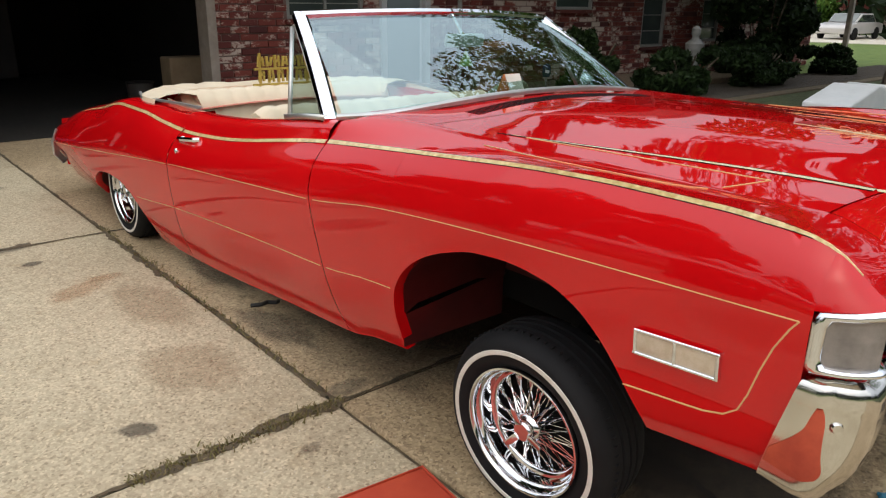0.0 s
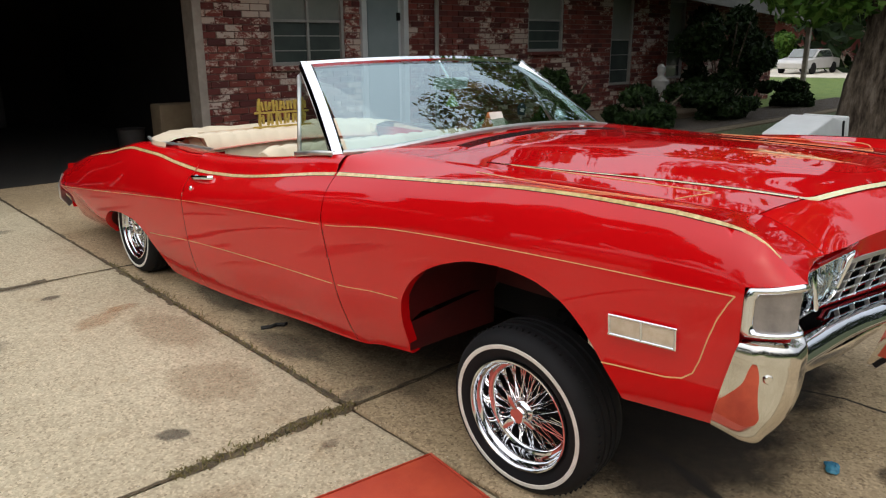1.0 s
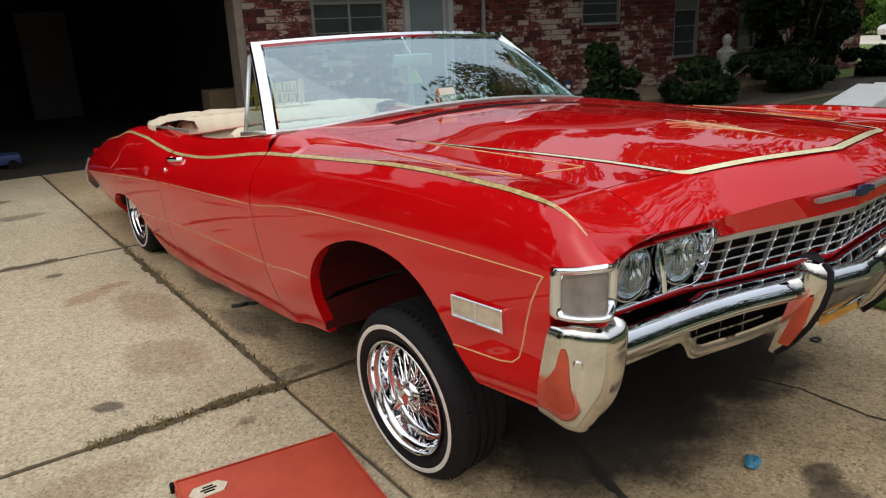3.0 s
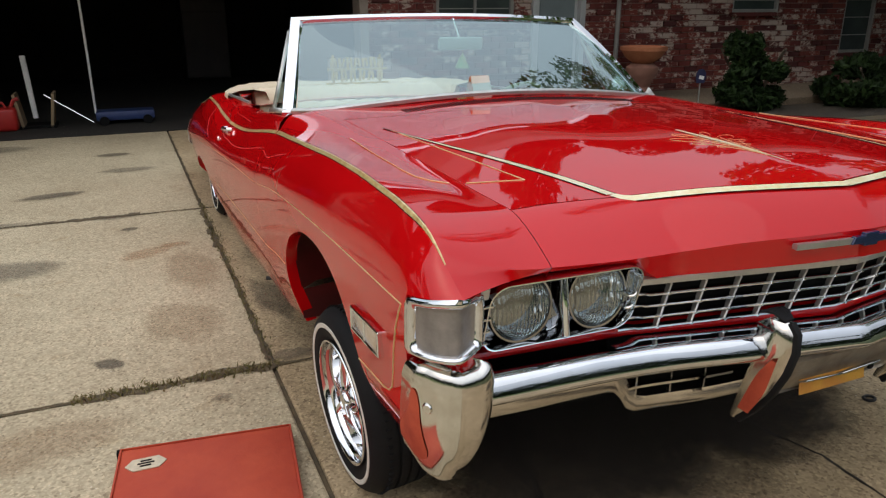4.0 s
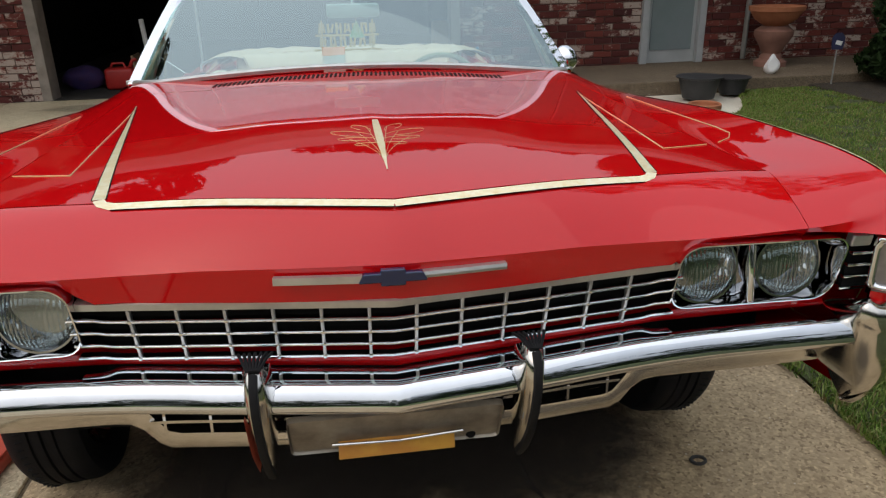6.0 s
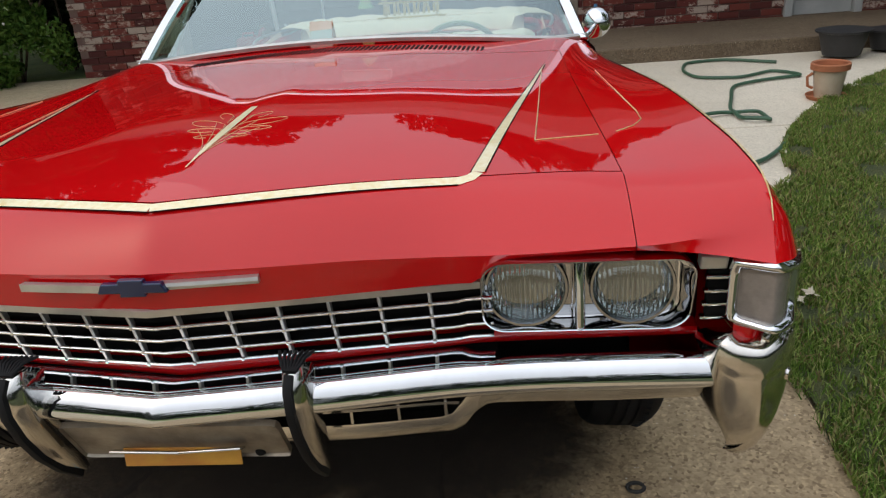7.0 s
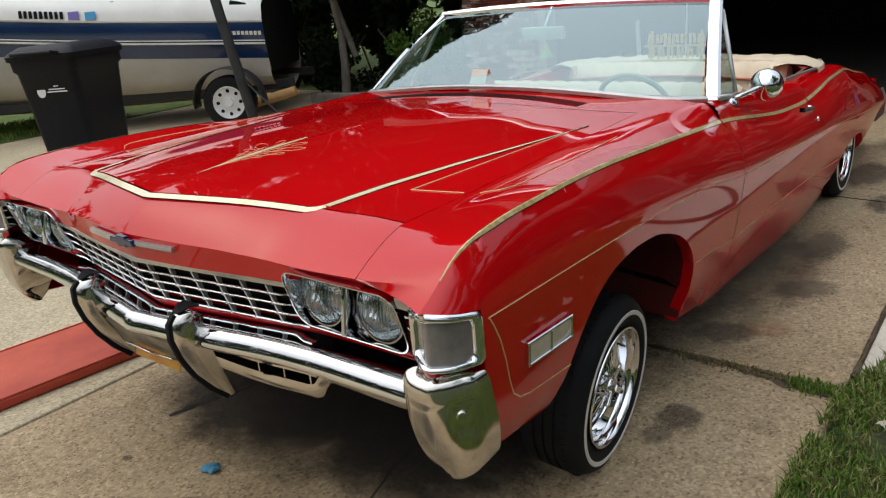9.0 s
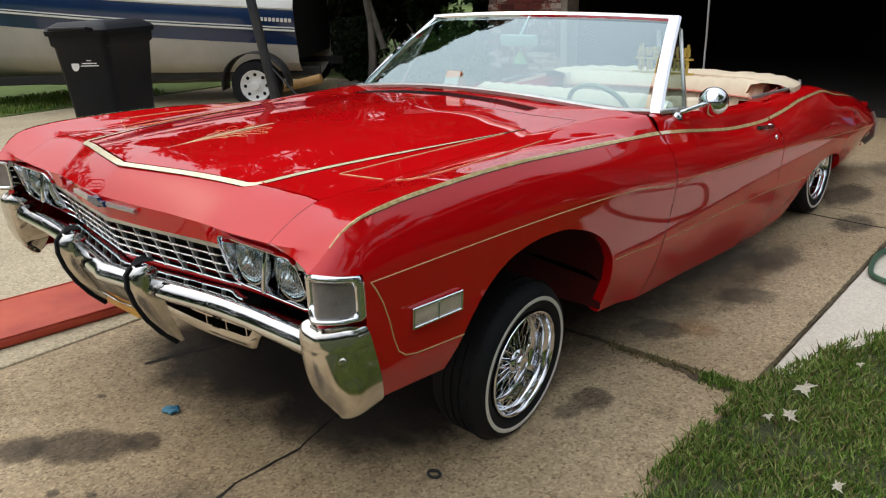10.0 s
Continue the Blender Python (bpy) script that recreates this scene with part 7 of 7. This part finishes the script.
# ---- statue and white bin lid on the lawn ----
STONE = make_noisy("grey_white_stone", (0.26, 0.26, 0.25), (0.17, 0.17, 0.16), 9, (0.8, 0.9))
bm = lathe([(0.0, 0.0), (0.16, 0.0), (0.16, 0.1), (0.11, 0.14), (0.10, 0.42), (0.16, 0.55), (0.17, 0.66), (0.07, 0.74), (0.06, 0.78), (0.085, 0.84), (0.08, 0.91), (0.03, 0.96), (0.0, 0.965)], pose(8.54, 5.35, 0.1) @ Matrix.Diagonal((0.85, 0.85, 0.87, 1)), 18)
solo("statue", bm, STONE, "pale weathered stone garden statue among shrubs", "statue")
WPLAST = make_noisy("white_plastic", (0.68, 0.70, 0.70), (0.6, 0.62, 0.62), 4, (0.35, 0.5))
tr = thing("plastic_trough", "white plastic trough lying tipped on the lawn", "trough", at=(6.75, 2.25, 0))
part("shell", prism([(-0.70, 0.0), (0.52, 0.0), (0.45, 0.34), (0.02, 0.42), (-0.70, 0.26)], 0.5, pose(0, 0.25, 0.02, 90, 0, 0), 0.02), WPLAST, tr, smooth=False)
part("rim", box((0.05, 0.54, 0.40), pose(0.50, 0, 0.22, 0, -10, 0), 0.02), WPLAST, tr, smooth=False)
part("slot", box((0.05, 0.012, 0.30), pose(0.38, -0.252, 0.22, 0, -12, 0)), BLACK, tr, "dark open slot", smooth=False)

# ---- boat on its trailer ----
GEL_WHITE = make_noisy("white_gelcoat", (0.72, 0.72, 0.68), (0.62, 0.60, 0.54), 1.5, (0.15, 0.3), 0, 0, 0, 0.5)
GEL_BLUE = make_noisy("dark_blue_gelcoat", (0.008, 0.022, 0.07), (0.012, 0.035, 0.10), 1.5, (0.1, 0.2), 0, 0, 0, 0.6)
GREYBOTTOM = make_noisy("dull_hull_bottom", (0.42, 0.39, 0.33), (0.34, 0.31, 0.26), 2, (0.5, 0.6))
boat = thing("motor_boat", "white motor boat with dark blue band parked on a trailer", "boat", at=(0, 0, 0))
BEAM = curve((0, 1.0), (2.0, 1.08), (4.0, 1.0), (5.5, 0.72), (6.6, 0.32), (7.1, 0.05))
RISE = curve((0, -0.08), (2.0, 0.10), (3.4, 0.25), (5.0, 0.42), (7.1, 0.6))


def hull_pt(u, q, z, sgn):
    return Vector((-5.72 - u, 5.35 - sgn * BEAM(u) * q, z + RISE(u) + 0.10))


def hull_part(name, prof, material, label="", drop=0.0):
    for sgn in (1, -1):
        bm = bmesh.new()
        add_grid(bm, [[hull_pt(u, q, z - drop * min(u, 4) * max(0, 0.72 - z) / 0.4, sgn) for q, z in prof] for u in span(0, 7.1, 30)])
        part(name, bm, material, boat, label)


hull_part("hull_bottom", [(0.0, 0.20), (0.5, 0.30), (0.84, 0.40), (0.94, 0.50), (0.965, 0.72)], GREYBOTTOM, "pale dull hull bottom", 0.07)
hull_part("blue_band", [(0.965, 0.722), (0.98, 0.8), (1.0, 0.92), (1.01, 1.05), (1.0, 1.14)], GEL_BLUE, "dark blue hull band")
hull_part("rub_rail", [(1.012, 0.885), (1.02, 0.89), (1.02, 0.905), (1.012, 0.91)], GEL_WHITE, "thin white hull stripes")
hull_part("rub_rail", [(1.016, 0.925), (1.022, 0.928), (1.022, 0.936), (1.014, 0.94)], GEL_WHITE)
hull_part("deck", [(1.0, 1.142), (1.01, 1.16), (0.99, 1.24), (0.93, 1.34), (0.78, 1.44), (0.4, 1.52), (0.0, 1.55)], GEL_WHITE, "white moulded deck")
# transom coloured black to stand for the shade on the stern
bm = bmesh.new()
for sgn in (1, -1):
    add_grid(bm, [[hull_pt(0, q * w, z, sgn) for q, z in ((0.86, 0.54), (0.965, 0.72), (1.0, 1.14), (0.93, 1.34), (0.4, 1.52))] for w in (0, 1)])
part("transom", bm, BLACK, boat, "transom, black standing for shade")
for u, w, h, z, m in ((3.30, 0.03, 0.11, 1.23, BLACK),):
    for k in range(9):
        p = hull_pt(2.84 - k * 0.062, 1.005, 1.225, 1)
        part("registration_bar", box((0.036, 0.008, 0.085), pose(p.x, p.y - 0.006, p.z, -12)), m, boat, "" if k else "row of dark registration marks", smooth=False)
STICK1 = Shader("violet_sticker", (0.16, 0.12, 0.4), 0.4).mat
STICK2 = Shader("cyan_sticker", (0.05, 0.3, 0.55), 0.4).mat
for x, m in ((2.20, STICK1), (2.0, STICK2)):
    p = hull_pt(x, 1.005, 1.225, 1)
    part("sticker", box((0.13, 0.006, 0.09), pose(p.x, p.y - 0.007, p.z, -12)), m, boat, smooth=False)
for k in range(8):
    p = hull_pt(0.40 - k * 0.05, 1.01, 1.02, 1)
    part("maker_bar", box((0.036, 0.006, 0.045), pose(p.x, p.y - 0.004, p.z, 0, 0, 0)), GEL_WHITE, boat, smooth=False)
part("deck_vent", box((0.2, 0.02, 0.09), pose(-6.0, 4.42, 1.38, -20, 14, 0), 0.008), BLACK, boat, "dark deck vent", smooth=False)
part("cleat", lathe([(0.0, 0.05), (0.03, 0.045), (0.02, 0.0)], pose(-7.5, 4.43, 1.52), 10), CHROME, boat)
GALV = make_noisy("dark_trailer_steel", (0.02, 0.02, 0.022), (0.035, 0.034, 0.032), 8, (0.5, 0.6), 0.4)
trailer = thing("boat_trailer", "dark steel boat trailer with white spoked wheel", "trailer", at=(0, 0, 0))
for y in (4.6, 6.1):
    part("rail", box((7.2, 0.08, 0.12), pose(-9.1, y, 0.40), 0.01), GALV, trailer, smooth=False)
for x in (-6.2, -8.5, -11.0):
    part("cross_beam", box((0.08, 1.6, 0.08), pose(x, 5.35, 0.38), 0.01), GALV, trailer, smooth=False)
for y, sg in ((3.95, -1), (6.75, 1)):
    at = pose(-6.15, y, 0.31, 90 * -sg, 0, 0)
    part("tyre", lathe([(0.19, -0.09), (0.24, -0.1), (0.29, -0.09), (0.31, -0.06), (0.31, 0.06), (0.29, 0.09), (0.24, 0.1), (0.19, 0.09)], at, 32), RUBBER, trailer, "black trailer tyre")
    part("rim", lathe([(0.195, 0.085), (0.185, 0.095), (0.175, 0.07), (0.10, 0.05), (0.05, 0.06), (0.045, 0.09), (0.0, 0.09)], at, 32), WHITE, trailer, "white steel rim")
    for k in range(8):
        a = 2 * math.pi * k / 8
        part("rim_slot", lathe([(0.0, 0.001), (0.022, 0.0)], at @ pose(0.135 * math.cos(a), 0.135 * math.sin(a), 0.066), 10), BLACK, trailer)
    bm = bmesh.new()
    rows = []
    for a in span(-0.15, math.pi + 0.15, 18):
        c = Vector((-6.15 + 0.40 * math.cos(a), y, 0.33 + 0.37 * math.sin(a)))
        rows.append([c + Vector((0, -0.13, -0.0)), c + Vector((0, 0.13, 0))])
    add_grid(bm, rows)
    part("mudguard", bm, GALV, trailer, thick=0.012)
part("axle", tube([(-6.15, 3.95, 0.31), (-6.15, 6.75, 0.31)], 0.035), GALV, trailer)

for ob in (boat, trailer):
    ob.matrix_local = Matrix.Translation((-5.65, 4.35, 0)) @ Matrix.Rotation(radians(38), 4, "Z") @ Matrix.Translation((5.65, -4.35, 0))

# leaning black pole with brace, log
POLE = make_noisy("black_painted_steel", (0.015, 0.015, 0.017), (0.03, 0.03, 0.03), 8, (0.4, 0.55))
pole = thing("pole", "leaning black steel pole with a thin brace", "pole", at=(0, 0, 0))
part("mast", tube([(-5.03, 3.47, 0.0), (-5.24, 3.40, 1.3), (-5.53, 3.35, 3.0)], 0.055, 10), POLE, pole)
part("brace", tube([(-5.13, 3.45, 0.62), (-4.62, 3.68, 0.02)], 0.012, 6), POLE, pole)
part("foot", box((0.5, 0.4, 0.12), pose(-5.0, 3.5, 0.06), 0.03), POLE, pole, smooth=False)
LOGM = make_noisy("yellow_peeled_log", (0.45, 0.27, 0.10), (0.34, 0.19, 0.07), 8, (0.7, 0.8))
solo("log", tube([(-6.35, 3.95, 0.05), (-5.9, 4.15, 0.22), (-5.45, 4.45, 0.33)], 0.06, 10), LOGM, "peeled yellow log propped beside the trailer", "log")

# ---- wheeled bin ----
BIN = make_noisy("black_bin_plastic", (0.003, 0.004, 0.007), (0.006, 0.007, 0.011), 6, (0.4, 0.55), 0, 0.2, 0.003, 0, None, 0.2)
bin_at = pose(-4.83, 1.50, 0, 0, 0, 28) @ Matrix.Diagonal((0.93, 0.93, 1.15, 1))
wb = thing("wheeled_bin", "large black wheeled rubbish bin with closed lid", "bin", at=(0, 0, 0))
bm = bmesh.new()
rows = []
for z, w, d in ((0.05, 0.50, 0.56), (0.6, 0.56, 0.66), (0.86, 0.60, 0.72), (0.88, 0.64, 0.76), (0.95, 0.65, 0.77)):
    rows.append([bin_at @ Vector((x, y, z)) for x, y in rounded(w, d, 0.07, 4)])
for row in rows:
    row.append(row[0])
add_grid(bm, rows)
bmesh.ops.recalc_face_normals(bm, faces=bm.faces)
part("bin_body", bm, BIN, wb)
bm = bmesh.new()
rows = []
for z, w, d in ((0.95, 0.68, 0.80), (0.985, 0.69, 0.81), (1.01, 0.64, 0.76), (1.045, 0.5, 0.62), (1.05, 0.05, 0.05)):
    rows.append([bin_at @ Vector((x, y, z)) for x, y in rounded(w, d, 0.06 if w > 0.1 else 0.02, 4)])
for row in rows:
    row.append(row[0])
add_grid(bm, rows)
bmesh.ops.recalc_face_normals(bm, faces=bm.faces)
part("lid", bm, BIN, wb, "ribbed black lid")
part("lid_handle", tube([bin_at @ Vector(p) for p in ((-0.22, -0.40, 0.99), (-0.2, -0.45, 1.0), (0.2, -0.45, 1.0), (0.22, -0.40, 0.99))], 0.018), BIN, wb)
part("mark_disc", lathe([(0.0, 0.003), (0.042, 0.003), (0.044, 0.0)], bin_at @ pose(-0.08, -0.345, 0.73, 84, 0, 0), 20), WHITE, wb, "white round printed mark", smooth=False)
for k, (w, dz) in enumerate(((0.20, 0.0), (0.16, 0.018), (0.05, 0.04))):
    part("mark_bar", box((w, 0.003, 0.008), bin_at @ pose(0.08, -0.348, 0.725 + dz, -6, 0, 0)), WHITE, wb, smooth=False)
part("side_label", box((0.003, 0.10, 0.03), bin_at @ pose(-0.288, -0.05, 0.52)), WHITE, wb, smooth=False)
for x in (-0.27, 0.27):
    part("bin_wheel", lathe([(0.0, 0.025), (0.10, 0.025), (0.12, 0.01), (0.12, -0.01), (0.10, -0.025), (0.0, -0.025)], bin_at @ pose(x, 0.28, 0.12, 0, 90, 0), 20), RUBBER, wb)

# neighbour's kerb strip and grass past the drive
solo("side_strip", box((3.5, 14, 0.05), pose(-10.4, -2.0, -0.02)), LAWN, "narrow grass strip beside the next drive", "grass", kind="structure", smooth=False)
spots = [(rr.x, rr.y, 0.0) for rr in [Vector((r.uniform(-10.5, -8.7), r.uniform(0.5, 4.0), 0)) for _ in range(6000)]]
blades("strip_grass", spots, 0.04, 0.10, GRASS, "grass strip beside the next drive", 11, 0.6, 0.008)

# ---- things in the garage ----
# enamel of fridge and bucket, darkened to stand for the garage's shade
FRIDGE = make_noisy("shade_dark_brown_enamel", (0.05, 0.045, 0.04), (0.035, 0.03, 0.028), 3, (0.4, 0.5))
fr = thing("old_fridge", "fridge against the garage back wall, darkened for shade", "fridge", at=(0, 0, 0))
part("fridge_body", box((0.75, 0.7, 1.7), pose(0.1, 12.4, 0.86), 0.02), FRIDGE, fr, smooth=False)
part("fridge_door", box((0.73, 0.04, 1.1), pose(0.1, 12.03, 0.58), 0.01), FRIDGE, fr, smooth=False)
REDCAN = make_noisy("red_plastic_can", (0.45, 0.02, 0.015), (0.35, 0.015, 0.012), 8, (0.4, 0.5))
can = thing("fuel_can", "red plastic fuel can on the garage floor", "can", at=(-2.55, 7.15, 0.0))
part("can_body", box((0.32, 0.22, 0.24), pose(0, 0, 0.125), 0.04, 3), REDCAN, can)
part("spout", tube([(0.1, 0, 0.23), (0.14, 0, 0.31), (0.19, 0, 0.33)], 0.02), REDCAN, can)
part("can_handle", tube([(-0.1, 0, 0.24), (-0.08, 0, 0.29), (0.04, 0, 0.29), (0.06, 0, 0.24)], 0.014), REDCAN, can)
PURPLE = make_noisy("purple_cloth", (0.05, 0.018, 0.07), (0.03, 0.02, 0.1), 8, (0.8, 0.9))
bm = bmesh.new()
bmesh.ops.create_icosphere(bm, subdivisions=3, radius=1.0, matrix=pose(-3.0, 7.3, 0.12) @ Matrix.Diagonal((0.22, 0.18, 0.14, 1)))
for v in bm.verts:
    v.co += Vector((noise.noise(v.co * 8), noise.noise(v.co * 8 + Vector((4, 0, 0))), noise.noise(v.co * 8 + Vector((0, 9, 0))))) * 0.04
    v.co.z = max(v.co.z, 0.005)
solo("cloth_bag", bm, PURPLE, "dark purple cloth bag on the garage floor", "bag")
CARTON = make_noisy("brown_board", (0.30, 0.22, 0.13), (0.24, 0.17, 0.10), 6, (0.8, 0.9))
crate = thing("wooden_crate", "open wooden crate holding tools in the garage", "crate", at=(-2.22, 7.3, 0.0))
for x in (-0.16, 0.16):
    part("crate_side", box((0.03, 0.3, 0.36), pose(x, 0, 0.19, 0, 8 if x > 0 else -8), 0.004), CARTON, crate, smooth=False)
part("crate_base", box((0.36, 0.3, 0.03), pose(0, 0, 0.02), 0.004), BLACK, crate, smooth=False)
part("jack_handle", tube([(-0.02, 0, 0.1), (-0.05, -0.02, 0.75)], 0.028), WHITE, crate, "upright white jack handle")
part("tool_rod", tube([(0.1, -0.1, 0.35), (0.55, -0.3, 0.06)], 0.01), CHROME, crate)
jack = thing("floor_jack", "dark blue trolley jack on the garage floor", "jack", at=(-1.35, 7.25, 0.0))
JACKBLUE = make_noisy("dark_blue_paint", (0.02, 0.04, 0.12), (0.03, 0.05, 0.15), 8, (0.4, 0.5))
part("jack_body", box((0.6, 0.26, 0.1), pose(0, 0, 0.1), 0.02), JACKBLUE, jack)
for x in (-0.22, 0.22):
    for y in (-0.13, 0.13):
        part("jack_wheel", lathe([(0.0, 0.02), (0.05, 0.02), (0.05, -0.02), (0.0, -0.02)], pose(x, y, 0.05, 90), 14), BLACK, jack)
part("jack_arm", tube([(-0.3, 0, 0.12), (-0.3, 0.02, 0.75), (-0.31, 0.03, 1.9)], 0.013), WHITE, jack, "long pale jack handle")
solo("blue_bottle", lathe([(0.0, 0.0), (0.045, 0.0), (0.048, 0.02), (0.046, 0.2), (0.02, 0.25), (0.018, 0.28), (0.0, 0.285)], pose(1.42, 6.36, 0.13, 4, 3), 16), make_noisy("light_blue_plastic", (0.08, 0.25, 0.5), (0.12, 0.32, 0.55), 12, (0.3, 0.4)), "light blue plastic bottle on the porch step", "bottle")
bm = box((0.5, 0.3, 0.6), pose(1.35, 7.6, 0.3), 0.02)
solo("storage_box", bm, CARTON, "brown storage box inside the garage", "box", smooth=False)
bm = lathe([(0.0, 0.0), (0.14, 0.0), (0.16, 0.3), (0.17, 0.31), (0.0, 0.3)], pose(0.9, 7.9, 0.0), 18)
solo("paint_bucket", bm, FRIDGE, "bucket on the garage floor, darkened for shade", "bucket")

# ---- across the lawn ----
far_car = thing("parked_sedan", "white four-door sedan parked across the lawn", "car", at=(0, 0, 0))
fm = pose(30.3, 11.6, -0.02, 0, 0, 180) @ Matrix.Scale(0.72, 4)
SILVER = make_noisy("pale_car_paint", (0.62, 0.60, 0.58), (0.56, 0.54, 0.52), 2, (0.25, 0.35), 0, 0, 0, 0.6)
outline = [(-2.4, 0.32), (2.35, 0.32), (2.42, 0.62), (2.3, 0.78), (1.25, 0.90), (-1.7, 0.92), (-2.35, 0.85), (-2.42, 0.55)]
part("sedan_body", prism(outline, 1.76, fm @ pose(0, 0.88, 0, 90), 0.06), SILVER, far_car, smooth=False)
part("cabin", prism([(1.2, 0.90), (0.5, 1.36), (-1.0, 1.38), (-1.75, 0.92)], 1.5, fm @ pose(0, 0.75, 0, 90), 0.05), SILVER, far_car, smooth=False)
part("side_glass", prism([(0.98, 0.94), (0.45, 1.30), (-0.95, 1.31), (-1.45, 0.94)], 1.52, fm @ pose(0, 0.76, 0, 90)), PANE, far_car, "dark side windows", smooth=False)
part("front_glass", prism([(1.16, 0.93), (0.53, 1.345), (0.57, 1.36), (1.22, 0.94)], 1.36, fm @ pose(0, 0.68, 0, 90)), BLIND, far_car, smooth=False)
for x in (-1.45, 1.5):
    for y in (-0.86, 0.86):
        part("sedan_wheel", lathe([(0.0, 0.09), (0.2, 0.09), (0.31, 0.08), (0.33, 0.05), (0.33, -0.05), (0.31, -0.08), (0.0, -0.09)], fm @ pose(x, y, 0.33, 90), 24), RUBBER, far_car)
road = solo("far_street", box((9.0, 60, 0.04), pose(31.5, 9, -0.02, 0, 0, 20)), PALE_CONCRETE, "pale concrete drive across the lawn", "road", kind="structure", smooth=False)
nb = thing("neighbour_house", "brick neighbour house with grey roof across the lawn", "house", at=(0, 0, 0))
part("house_wall", box((9, 14, 2.6), pose(47, 17, 1.3)), BRICK, nb, smooth=False)
bm = bmesh.new()
add_grid(bm, [[(41.8, 8, 2.5), (47, 8, 4.4), (52, 8, 2.5)], [(41.8, 26, 2.5), (47, 26, 4.4), (52, 26, 2.5)]])
part("house_roof", bm, SOFFIT, nb, smooth=False, thick=0.2)
shrub(36.5, 16.0, 2.0, 2.0, 2.0, 61, LEAF_MID, 3000, "rounded green shrub before the far house", 0.2)
